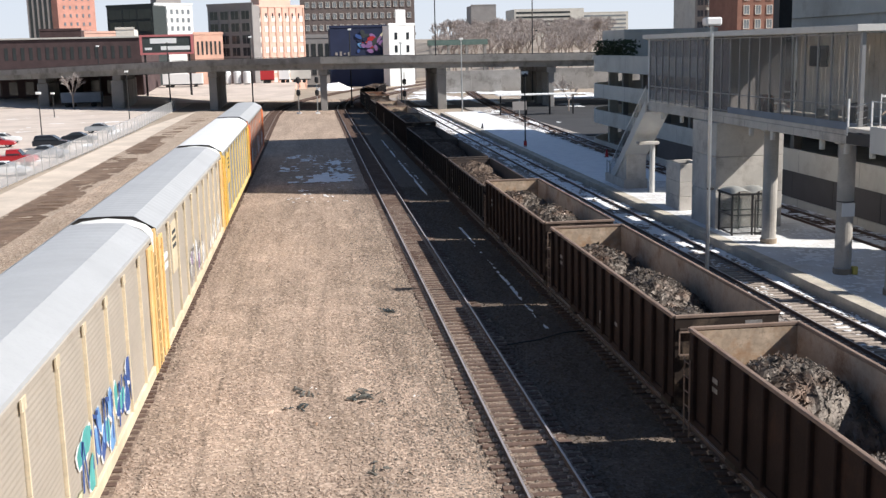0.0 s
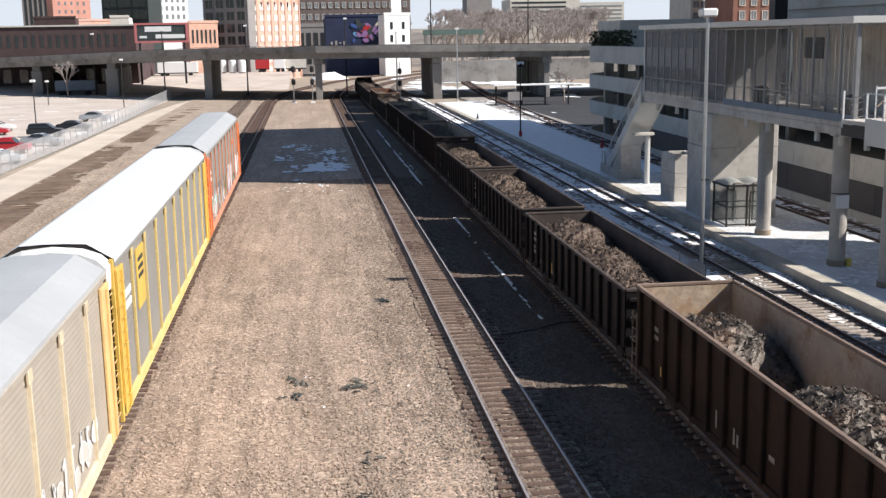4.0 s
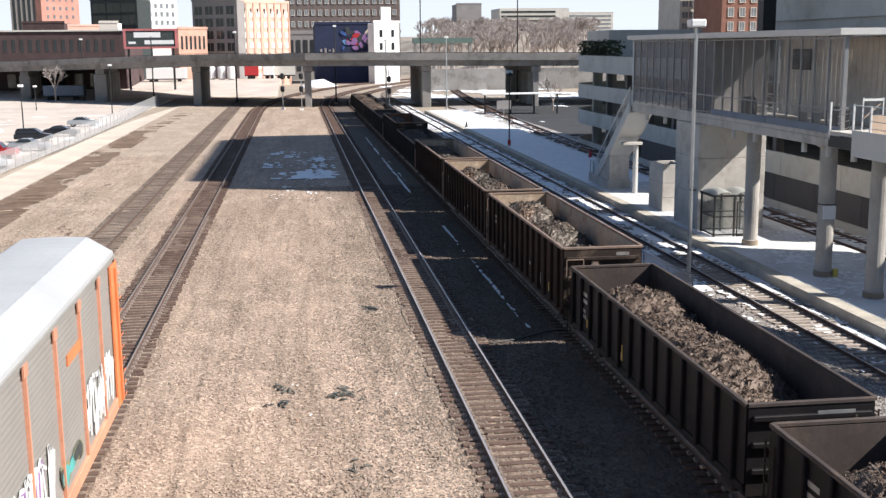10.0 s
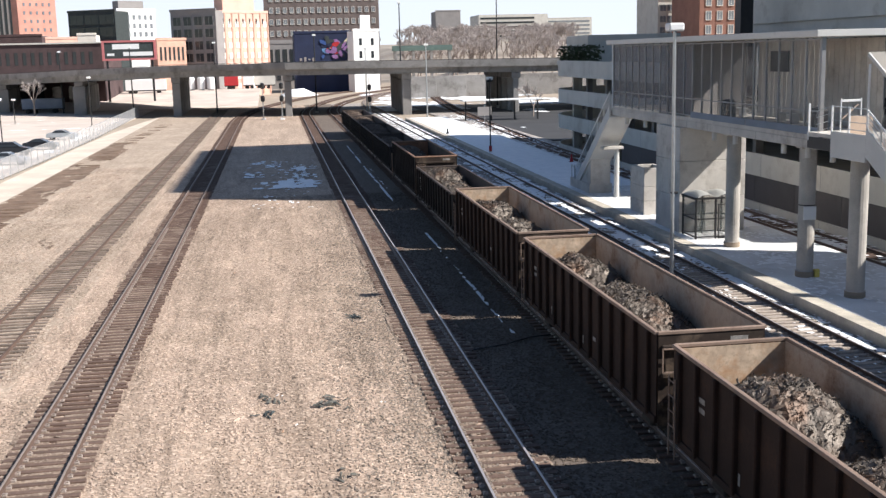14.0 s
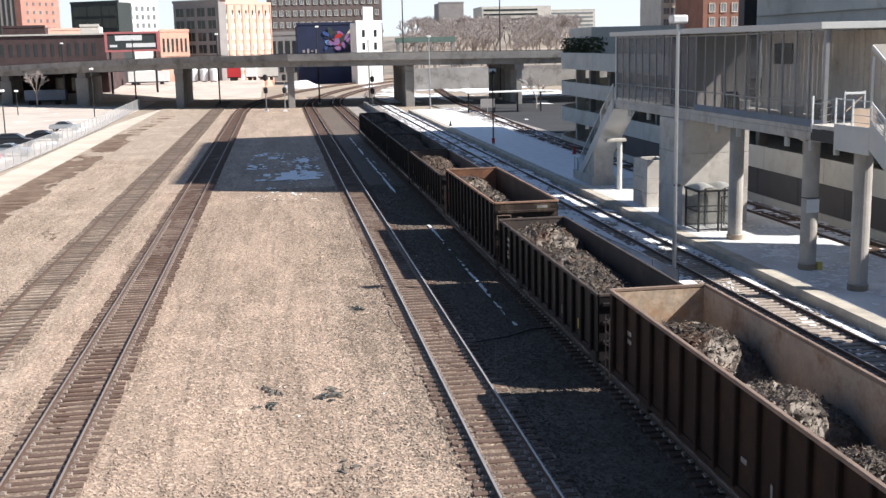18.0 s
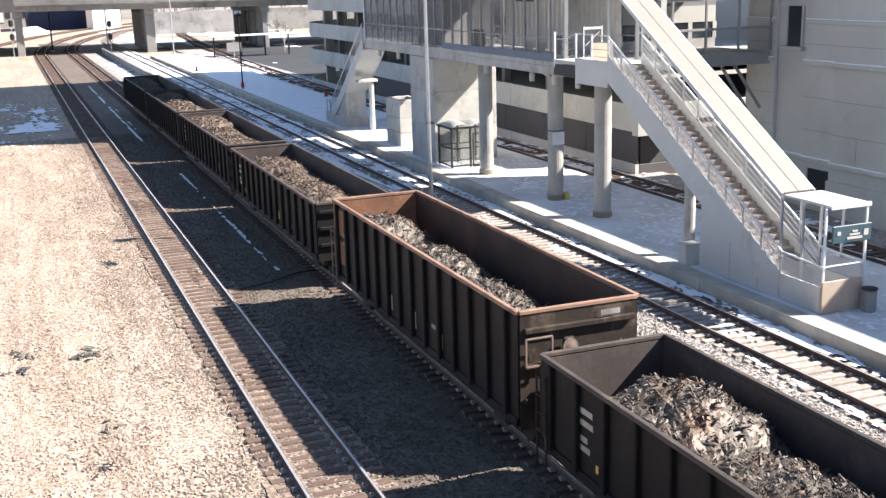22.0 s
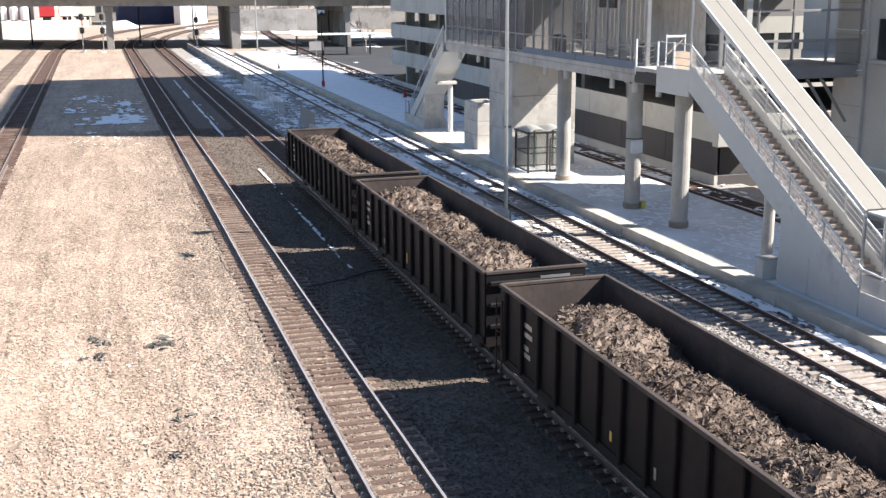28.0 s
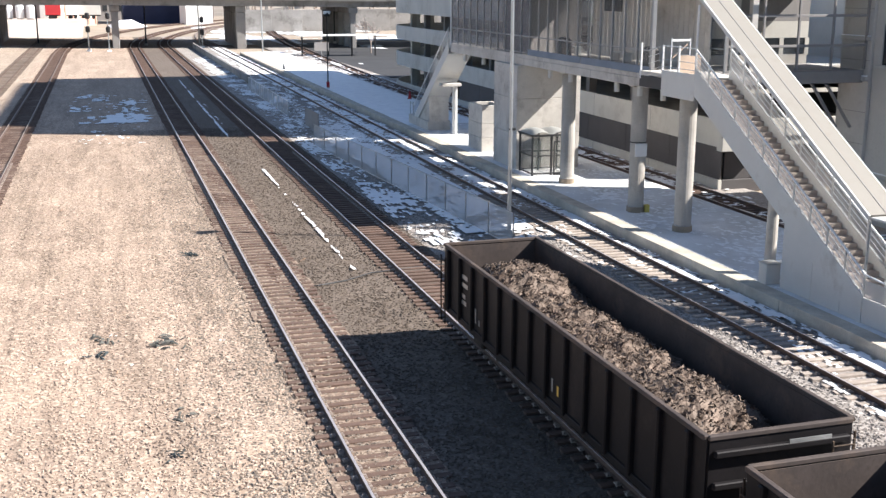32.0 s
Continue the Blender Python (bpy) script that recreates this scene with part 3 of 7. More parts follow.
snow_field("lot_snow", -70, -29, 176, 235, GROUND - 0.03, 0.7, 0.10, 44, 0.08, "thin lines of snow on the parking lot", 3.0)
snow_field("lot_snow", -31.5, -27.4, 110, 240, GROUND - 0.03, 0.35, 0.26, 45, 0.2, "snow drift along the parking lot fence", 0.3)
# pale ground that rises towards the street beyond the bridge
verts, faces = [], []
for j in range(15):
    for i in range(17):
        x, y = -100 + i * 6.0, 266 + j * 5.0
        verts.append((x, y, -0.42 + 2.55 * min(1, j / 12) + 0.12 * noise.noise((x * 0.1, y * 0.1, 5))))
for j in range(14):
    for i in range(16):
        a = j * 17 + i
        faces.append((a, a + 1, a + 18, a + 17))
tagged(soup("rising_ground", verts, faces, M_LOT), "pale bare ground that rises to the street", "ground", kind="structure")
# the shade on this lot is in its colour; nothing here casts it
tagged(part("rear_lot", boxes((34.7, 74, 137.5, 228, GROUND - 0.13, GROUND - 0.02)), M_LOT_DK), "asphalt behind the station track, coloured near-black for shade", "pavement", kind="structure")
snow_field("lot_snow", 35, 62, 140, 226, GROUND - 0.02, 0.6, 0.08, 46, 0.08, "thin old snow on the rear lot asphalt", 0.5)
# soil and rust stains with ragged edges
for k, (u, v, a, b) in enumerate(((-15.2, 95, 1.2, 3.4), (-16.3, 137, 1.0, 3.0), (-15.8, 112, 1.3, 4.0), (-14.6, 71, 1.0, 2.6))):
    snow_field("dark_patch", u - a, u + a, v - b, v + b, -0.20, 0.16, 0.30, 60 + k, 0.5, "dark oily patch on pale gravel", 0.5, material=M_DIRT_TRACK, category="stain")
for x0, seed, lab in ((TRACK_A(0), 71, "rust-stained ballast between the rails"), (TRACK_B(0), 72, "rust-stained ballast between the rails")):
    snow_field("stained_ballast", x0 - 1.45, x0 + 1.45, 10, 200, -0.205, 0.2, 0.62, seed, 0.3, lab, 0.3, material=M_STAIN, category="stain")
snow_field("stained_ballast", -13.1, -10.1, 20, 240, -0.215, 0.2, 0.12, 73, 0.3, "brown soil round a disused track", 0.3, material=M_STAIN, category="stain")
snow_field("brown_soil", -22.4, -18.8, 20, 158, GROUND + 0.075, 0.22, 0.75, 74, 0.25, "rough brown soil over a lifted track", 0.3, material=M_DIRT_TRACK, category="soil")

# ---- tracks ----
RAIL_PROFILE = [(-0.07, -0.17), (0.07, -0.17), (0.07, -0.155), (0.012, -0.13), (0.012, -0.05), (0.037, -0.035), (0.037, -0.004), (-0.037, -0.004), (-0.037, -0.035), (-0.012, -0.05), (-0.012, -0.13), (-0.07, -0.155)]


def track(name, label, xf, y0, y1, z=0.0, rail=M_RAIL, tie=M_TIE, near=(0, 0), shiny=True, tie_z=-0.165, gap=0.51, head=M_RAILTOP):
    root = thing(name, label, "railway track", kind="structure")
    line = arc_line(xf, y0, y1, 6.0 if xf(y1) == xf(y0) else 4.0, z)
    for s in (-0.745, 0.745):
        bm = sweep(bmesh.new(), [(x + nx * s, y + ny * s, zz, nx, ny) for x, y, zz, nx, ny in line], RAIL_PROFILE)
        r = part("rail", bm, rail, root)
        if shiny:
            bm = sweep(bmesh.new(), [(x + nx * s, y + ny * s, zz, nx, ny) for x, y, zz, nx, ny in line], [(-0.033, -0.004), (0.033, -0.004), (0.030, 0.0), (-0.030, 0.0)])
            part("rail_head", bm, head, r, "bright worn running surface")
    rng = random.Random(name)
    tie_me = None
    verts, faces = [], []
    y = y0
    while y < y1:
        x = xf(y)
        d = xf(y + 0.5) - xf(y - 0.5)
        dx, da = rng.uniform(-0.06, 0.06), rng.uniform(-0.8, 0.8)
        dz = rng.uniform(-0.012, 0.012)
        m = pose(x + dx, y + rng.uniform(-0.03, 0.03), z + tie_z + dz, 0, 0, da - math.degrees(math.atan(d)))
        if near[0] <= y < near[1]:
            if tie_me is None:
                bm = box(bmesh.new(), -1.3, 1.3, -0.115, 0.115, -0.16, 0.0, bevel=0.012)
                ob = part("tie", bm, tie, root)
                tie_me = ob.data
                ob.matrix_basis = m
            else:
                share("tie", tie_me, m, root)
        else:
            n = len(verts)
            for cx, cy, cz in ((-1.3, -0.115, -0.16), (1.3, -0.115, -0.16), (1.3, 0.115, -0.16), (-1.3, 0.115, -0.16), (-1.3, -0.115, 0), (1.3, -0.115, 0), (1.3, 0.115, 0), (-1.3, 0.115, 0)):
                verts.append(m @ Vector((cx, cy, cz)))
            faces += [(n + 4, n + 5, n + 6, n + 7), (n, n + 1, n + 5, n + 4), (n + 1, n + 2, n + 6, n + 5), (n + 2, n + 3, n + 7, n + 6), (n + 3, n, n + 4, n + 7)]
        y += gap
    if faces:
        tagged(soup("far_ties", verts, faces, tie, root), kind="stuff")
    # steel plates with spikes under both rails
    verts, faces, y = [], [], near[0]
    while y < near[1]:
        for q in (-0.745, 0.745):
            for u, v, w, d, up in ((0, 0, 0.19, 0.1, 0.022), (-0.125, rng.uniform(-0.05, 0.05), 0.035, 0.03, 0.06), (0.125, rng.uniform(-0.05, 0.05), 0.035, 0.03, 0.06)):
                n, x = len(verts), xf(y) + q + u
                for cx, cy in ((-w, -d), (w, -d), (w, d), (-w, d)):
                    verts.append((x + cx, y + v + cy, z + tie_z - 0.02))
                    verts.append((x + cx * 0.92, y + v + cy * 0.92, z + tie_z + up))
                faces += [(n + 1, n + 3, n + 5, n + 7), (n, n + 2, n + 3, n + 1), (n + 2, n + 4, n + 5, n + 3), (n + 4, n + 6, n + 7, n + 5), (n + 6, n, n + 1, n + 7)]
        y += gap
    if faces:
        tagged(soup("tie_plates", verts, faces, M_PLATE, root, "worn steel tie plates with spikes"), kind="stuff")
    return root


track("track_a", "main track with brown ties and worn rails", TRACK_A, -40, 420, near=(18, 75), head=M_RAILDULL)
track("track_b", "main track with bright polished rails on brown ties", TRACK_B, -40, 420, near=(15, 75))
track("track_c", "main track with bright rails under a freight train", TRACK_C, -40, 420, near=(15, 75))
track("track_d", "station track beside the platform with snow between the ties", TRACK_D, -40, 420, near=(20, 80), tie=M_TIE_PALE)
track("track_e", "snowy track behind the station platform", TRACK_E, -40, 330)
track("disused_track", "disused track with weathered grey ties sunk in gravel", TRACK_OLD, 20, 250, z=-0.05, shiny=False, tie=M_TIE_OLD, tie_z=-0.13, gap=0.6)
bm = sweep(bmesh.new(), arc_line(TRACK_DIRT, 156, 262, 8, GROUND), [(-1.5, -0.1), (1.5, -0.1), (1.2, 0.03), (-1.2, 0.03)])
tagged(part("old_track_bed", bm, M_DIRT_TRACK), "dark brown earth strip of a lifted track", "track bed", kind="structure")
rot_ties = thing("rotten_ties", "half-buried rotten ties of a lifted track", "ties", kind="structure")
rr, verts, faces = random.Random(77), [], []
y = 24.0
while y < 200:
    if rr.random() < 0.12:
        m = pose(TRACK_DIRT(y) + rr.uniform(-0.25, 0.25), y, GROUND + 0.12, 0, 0, rr.uniform(-4, 4))
        w, n = rr.uniform(0.7, 1.3), len(verts)
        for cx, cy, cz in ((-w, -0.12, -0.15), (w, -0.12, -0.15), (w, 0.12, -0.15), (-w, 0.12, -0.15), (-w, -0.11, 0.0), (w, -0.11, 0.01), (w, 0.11, 0.0), (-w, 0.11, -0.01)):
            verts.append(m @ Vector((cx, cy, cz)))
        faces += [(n + 4, n + 5, n + 6, n + 7), (n, n + 1, n + 5, n + 4), (n + 1, n + 2, n + 6, n + 5), (n + 2, n + 3, n + 7, n + 6), (n + 3, n, n + 4, n + 7)]
    y += 0.55
tagged(soup("ties", verts, faces, M_DIRT_TRACK, rot_ties), kind="stuff")

# ---- road overpass across the yard ----
def overpass():
    root = thing("road_overpass", "long grey concrete road bridge on square piers", "bridge")
    path = [(140, 197), (70, 203), (48, 206), (25, 209.5), (2.6, 213.5), (-19.3, 226), (-41.5, 247), (-62, 268), (-95, 303), (-150, 362)]
    zs = [7.0, 7.1, 7.2, 7.4, 7.55, 7.5, 6.9, 6.2, 5.2, 3.6]
    line = []
    for k, (x, y) in enumerate(path):
        a, b = path[max(k - 1, 0)], path[min(k + 1, len(path) - 1)]
        d = Vector((b[0] - a[0], b[1] - a[1])).normalized()
        line.append((x, y, zs[k], d.y, -d.x))
    # the deck: girders, slab, parapets
    part("deck", sweep(bmesh.new(), line, [(-1.2, 1.1), (-1.2, 1.45), (34.2, 1.45), (34.2, 1.1)]), M_CONC_OLD, root, "concrete road deck")
    for u in (0.0, 4.8, 9.6, 14.4, 19.2, 24.0, 28.8, 33.0):
        part("girder", sweep(bmesh.new(), line, [(u - 0.3, 0), (u - 0.3, 1.1), (u + 0.3, 1.1), (u + 0.3, 0)]), M_CONC_OLD, root)
    for u in (-1.2, 33.95):
        part("parapet", sweep(bmesh.new(), line, [(u, 1.45), (u, 2.35), (u + 0.25, 2.35), (u + 0.25, 1.45)]), M_CONC_OLD, root, "low concrete parapet")
    part("handrail", sweep(bmesh.new(), line, [(-1.12, 2.45), (-1.12, 2.53), (-1.02, 2.53), (-1.02, 2.45)]), M_DKMETAL, root)
    for (x, y), z, wide, az in zip(path[1:8], zs[1:8], (2.0, 2.0, 1.7, 1.3, 1.6, 2.6, 2.4), (4, 1.6, 2, 0.9, -1, -3.6, -7)):
        pier = new("pier")
        pier.parent = root
        pier.matrix_basis = pose(x - (2.5 if x == 48 else 0), y, 0, 0, 0, 90 - az)
        bm = boxes((0.2, 33.0, -0.9, 0.9, z - 1.1, z - 0.02), bevel=0.08)
        part("pier_cap", bm, M_CONC_OLD, pier)
        if wide == 2.0:
            for u in (0.9, 7.2, 13.5, 19.8, 26.1, 32.4):
                part("column", boxes((u - 0.55, u + 0.55, -0.55, 0.55, -1, z - 1.05), bevel=0.08), M_CONC_OLD, pier)
        else:
            part("pier_wall", boxes((0.4, 32.6, -wide / 2, wide / 2, -1, z - 1.12), bevel=0.1), M_CONC_OLD, pier)
    return root


overpass()

# ---- station platform, walkway and stairs ----
def platform():
    root = thing("platform", "long concrete station platform dusted with snow", "platform", kind="structure")
    n = 30
    y0, y1 = 8.0, 188.0
    step = (y1 - y0) / n
    slab = None
    for k in range(n):
        m = pose(0, y0 + (k + 0.5) * step, 0)
        if slab is None:
            slab = part("paving_slab", boxes((22.7, 29.0, -step / 2 + 0.012, step / 2 - 0.012, -0.4, PLATFORM), bevel=0.01), M_PLATFORM, root)
            slab.matrix_basis = m
            edge = part("edge_slab", boxes((22.0, 22.69, -step / 2 + 0.012, step / 2 - 0.012, -0.4, PLATFORM + 0.004), bevel=0.01), M_EDGE, root, "yellowed tactile edge")
            edge.matrix_basis = m
        else:
            share("paving_slab", slab.data, m, root)
            share("edge_slab", edge.data, m, root)
    return root


platform()


def walkway():
    """The raised covered walkway: columns, slab, screens and roof."""
    root = thing("covered_walkway", "raised station walkway with mesh screens and flat metal roof", "walkway")
    X0, X1, Y0, Y1, Z, R = 23.5, 27.4, 45.3, 75.0, 7.05, 11.35
    part("floor_slab", boxes((X0, X1, Y0, Y1, Z - 0.22, Z), bevel=0.02), M_CONC, root)
    part("edge_beam", boxes((X0 - 0.03, X0 + 0.30, Y0 - 0.02, Y1, Z - 0.62, Z - 0.222), bevel=0.02), M_CONC, root, "stained concrete edge beam")
    part("edge_beam", boxes((X1 - 0.30, X1 + 0.03, Y0 - 0.02, Y1, Z - 0.62, Z - 0.222), bevel=0.02), M_CONC, root)
    for y in (47.6, 56.0, 66.5, 74.2):
        part("cross_beam", boxes((X0 + 0.31, X1 - 0.31, y - 0.3, y + 0.3, Z - 0.75, Z - 0.224), bevel=0.02), M_CONC, root)
    for y in (43.0, 47.6, 56.0):
        bm = lathe(bmesh.new(), [(0.43, 0), (0.43, 0.28), (0.385, 0.3), (0.385, 6.45 if y > 44 else 6.25)], 20, (24.3, y, PLATFORM))
        c = part("column", bm, M_COLUMN, root, smooth=False)
        part("foot_stain", lathe(bmesh.new(), [(0.436, 0.0), (0.436, 0.24), (0.434, 0.27)], 20, (24.3, y, PLATFORM + 0.002)), M_STAINED, c, "rusty stained foot")
        if y == 47.6:
            part("foot_box", boxes((24.62, 24.86, y - 0.42, y - 0.2, PLATFORM, 0.62), bevel=0.02), M_YELLOWBOX, c, "small yellow box at the foot")
            part("sign_band", lathe(bmesh.new(), [(0.392, 3.385), (0.395, 3.39), (0.395, 3.43), (0.392, 3.435)], 20, (24.3, y, PLATFORM)), M_DKMETAL, c, "dark strap round the column")
            part("sign_plate", boxes((23.93, 24.55, y - 0.46, y - 0.405, 3.0, 3.62), bevel=0.01), M_WHITE, c, "small white pictogram plate")
    # roof
    part("roof_slab", boxes((X0 - 0.35, X1 + 0.5, Y0 - 0.4, Y1 + 0.3, R + 0.05, R + 0.24), bevel=0.03), M_GALV, root, "flat pale metal roof")
    part("fascia", boxes((X0 - 0.42, X0 - 0.352, Y0 - 0.45, Y1 + 0.3, R - 0.02, R + 0.27), bevel=0.01), M_PAINT, root)
    part("fascia", boxes((X0 - 0.42, 33.0, Y0 - 0.52, Y0 - 0.452, R - 0.02, R + 0.27), bevel=0.01), M_PAINT, root)
    part("ceiling_panel", boxes((X0 - 0.2, X1 + 0.3, Y0 - 0.2, Y1 + 0.1, R - 0.04, R + 0.046)), M_PAINT, root)
    # screens of the long side, one panel between two mullions
    n = 22
    step = (Y1 - Y0) / n
    pan = mul = clear_pan = None
    for side in (X0 + 0.06, X1 - 0.06):
        for k in range(n):
            m = pose(side, Y0 + (k + 0.5) * step, 0)
            if k < 11:
                clear_pan = part("screen_panel", boxes((-0.006, 0.006, -step / 2 + 0.04, step / 2 - 0.04, Z + 0.14, R - 0.16)), M_GLASS, root, "clear glazed screen") if clear_pan is None else share("screen_panel", clear_pan.data, m, root)
                clear_pan.matrix_basis = m
            elif pan is None:
                pan = part("screen_panel", boxes((-0.006, 0.006, -step / 2 + 0.04, step / 2 - 0.04, Z + 0.14, R - 0.16)), M_MESH, root, "grey steel mesh screen")
                pan.matrix_basis = m
            else:
                share("screen_panel", pan.data, m, root)
        for k in range(n + 1):
            m = pose(side, Y0 + k * step, 0)
            if mul is None:
                mul = part("mullion", boxes((-0.05, 0.05, -0.04, 0.04, Z + 0.002, R - 0.042), bevel=0.008), M_MULLION, root)
                mul.matrix_basis = m
            else:
                share("mullion", mul.data, m, root)
        for z in (Z + 0.1, Z + 1.05, R - 0.14):
            part("screen_rail", boxes((side - 0.035, side + 0.035, Y0, Y1, z - 0.03, z + 0.03), bevel=0.006), M_MULLION, root)
    part("corner_post", boxes((X0 - 0.05, X0 + 0.14, Y0 - 0.26, Y0 - 0.14, Z - 0.1, R - 0.03), bevel=0.01), M_MULLION, root, "grey steel corner post")
    part("corner_post", boxes((X0 - 0.02, X0 + 0.12, Y1 + 0.06, Y1 + 0.2, Z - 0.1, R + 0.04), bevel=0.01), M_WHITE, root, "white steel corner post")
    part("side_panel", boxes((X0 - 0.012, X0 + 0.004, Y0, Y0 + 7.5, Z + 0.0, Z + 0.34)), M_BLUEGREY, root, "blue-grey kick panel along the floor")
    part("side_panel", boxes((X0 - 0.012, X0 + 0.004, Y0 + 7.6, Y0 + 15, Z + 0.0, Z + 0.34)), M_BLUEGREY, root, "blue-grey kick panel along the floor")
    # stained joints of the edge beam
    for k in range(1, 10):
        y = Y0 + 3.1 * k
        part("beam_joint", boxes((X0 - 0.036, X0 - 0.031, y, y + 0.03, Z - 0.61, Z - 0.23)), M_GREYB, root)
    # inner ribbed wall
    for k in range(26):
        part("wall_board", boxes((X1 - 0.32, X1 - 0.26, Y0 + 1.0 + k * 0.5, Y0 + 1.46 + k * 0.5, Z + 0.05, R - 0.1)), M_CONC, root)
    part("louvre", boxes((X1 - 0.42, X1 - 0.33, 55.5, 57.6, 9.6, 10.7), bevel=0.02), M_DKMETAL, root, "dark louvred vent")
    # white drain stubs that hang below the slab
    for x, y in ((23.75, 46.6), (23.75, 49.0), (23.75, 54.6), (23.75, 57.4), (23.8, 44.4), (23.75, 68.8), (23.75, 72.6)):
        part("drum_lamp", lathe(bmesh.new(), [(0.13, 0), (0.13, 0.52)], 12, (x, y, Z - 1.1)), M_PAINT, root, "white drain stub under the floor")
    return root


walkway()


def lift_shaft():
    root = thing("lift_shaft", "pale board-marked concrete lift shaft", "lift shaft")
    for z0, z1 in ((0.25, 2.35), (2.37, 4.45), (4.47, 6.42)):
        part("concrete_lift", boxes((23.15, 27.2, 61.0, 65.0, z0, z1), bevel=0.02), M_CONC, root)
    part("shaft_top", boxes((23.75, 27.0, 60.9, 65.0, 7.08, 11.30)), M_GREYB, root, "grey metal-clad upper shaft")
    return root


lift_shaft()


def shelter():
    root = thing("glass_shelter", "small dark-framed glass shelter with domed roof", "shelter")
    x0, x1, y0, y1, z0, z1 = 23.25, 25.6, 58.6, 60.6, PLATFORM, PLATFORM + 2.35
    for x in (x0, (x0 + x1) / 2, x1):
        for y in (y0, y1):
            part("post", boxes((x - 0.05, x + 0.05, y - 0.05, y + 0.05, z0, z1), bevel=0.01), M_DKMETAL, root)
    for z in (z0 + 0.12, z0 + 1.15, z1 - 0.04):
        for y in (y0, y1):
            part("rail", boxes((x0, x1, y - 0.035, y + 0.035, z - 0.035, z + 0.035)), M_DKMETAL, root)
        for x in (x0, x1):
            part("rail", boxes((x - 0.035, x + 0.035, y0 + 0.05, y1 - 0.05, z - 0.035, z + 0.035)), M_DKMETAL, root)
    for a, b in ((x0, (x0 + x1) / 2), ((x0 + x1) / 2, x1)):
        part("pane", boxes((a + 0.06, b - 0.06, y0 - 0.008, y0 + 0.008, z0 + 0.16, z1 - 0.08)), M_GLASS_DK, root)
        part("pane", boxes((a + 0.06, b - 0.06, y1 - 0.008, y1 + 0.008, z0 + 0.16, z1 - 0.08)), M_GLASS_DK, root)
        # a shallow dome over each half
        bm = bmesh.new()
        rows = []
        for j in range(7):
            v = j / 6
            rows.append([bm.verts.new((a + (b - a) * i / 8, y0 - 0.1 + (y1 - y0 + 0.2) * v, z1 + 0.03 + 0.30 * math.sin(math.pi * i / 8) * (0.55 + 0.45 * math.sin(math.pi * v)))) for i in range(9)])
        for p, q in zip(rows, rows[1:]):
            for i in range(8):
                bm.faces.new((p[i], p[i + 1], q[i + 1], q[i]))
        r = bmesh.ops.extrude_face_region(bm, geom=bm.faces[:])
        for v in r["geom"]:
            if isinstance(v, bmesh.types.BMVert):
                v.co.z -= 0.02
        part("dome", bm, M_GLASS_DOME, root, "pale domed skylight")
    # the door in its own frame, towards the near end
    for u0, u1, v0, v1 in ((x0 + 1.3, x0 + 1.37, z0, z0 + 2.0), (x0 + 2.05, x0 + 2.12, z0, z0 + 2.0), (x0 + 1.37, x0 + 2.05, z0 + 1.93, z0 + 2.0), (x0 + 1.37, x0 + 2.05, z0, z0 + 0.09)):
        part("door_frame", boxes((u0, u1, y0 - 0.075, y0 - 0.02, v0, v1)), M_DKMETAL, root)
    part("roof_edge", boxes((x0 - 0.08, x1 + 0.08, y0 - 0.1, y0 - 0.052, z1 - 0.08, z1 + 0.04)), M_DKMETAL, root)
    part("roof_edge", boxes((x0 - 0.1, x0 - 0.052, y0 - 0.05, y1 + 0.1, z1 - 0.08, z1 + 0.04)), M_DKMETAL, root)
    for x in (x0, x1):
        part("pane", boxes((x - 0.008, x + 0.008, y0 + 0.06, y1 - 0.06, z0 + 0.16, z1 - 0.08)), M_GLASS_DK, root)
    return root


shelter()


def utility_box():
    root = thing("concrete_enclosure", "square open-topped concrete enclosure with joints", "enclosure")
    x0, x1, y0, y1 = 23.55, 25.2, 68.4, 71.2
    for z0, z1 in ((0.25, 1.15), (1.17, 2.1), (2.12, 3.05)):
        part("concrete_course", boxes((x0, x1, y0, y1, z0, z1), bevel=0.015), M_CONC, root)
    for a in ((x0, x1, y0, y0 + 0.22), (x0, x1, y1 - 0.22, y1), (x0, x0 + 0.22, y0 + 0.23, y1 - 0.23), (x1 - 0.22, x1, y0 + 0.23, y1 - 0.23)):
        part("rim", boxes((*a, 3.052, 3.3), bevel=0.01), M_CONC, root)
    part("cover", boxes((x0 + 0.23, x1 - 0.23, y0 + 0.23, y1 - 0.23, 3.052, 3.1)), M_DKMETAL, root, "dark sunken cover")
    s = thing("studded_board", "narrow black panel with rows of small studs beside the shaft", "sign")
    part("board", boxes((23.98, 24.3, 66.0, 66.1, 2.0, 3.8), bevel=0.02), M_DKMETAL, s)
    part("support", boxes((24.1, 24.18, 66.01, 66.09, PLATFORM, 2.0)), M_DKMETAL, s)
    for k in range(6):
        part("stud", boxes((24.08, 24.2, 65.97, 66.0, 2.1 + 0.29 * k, 2.2 + 0.29 * k)), M_REDP, s)


utility_box()


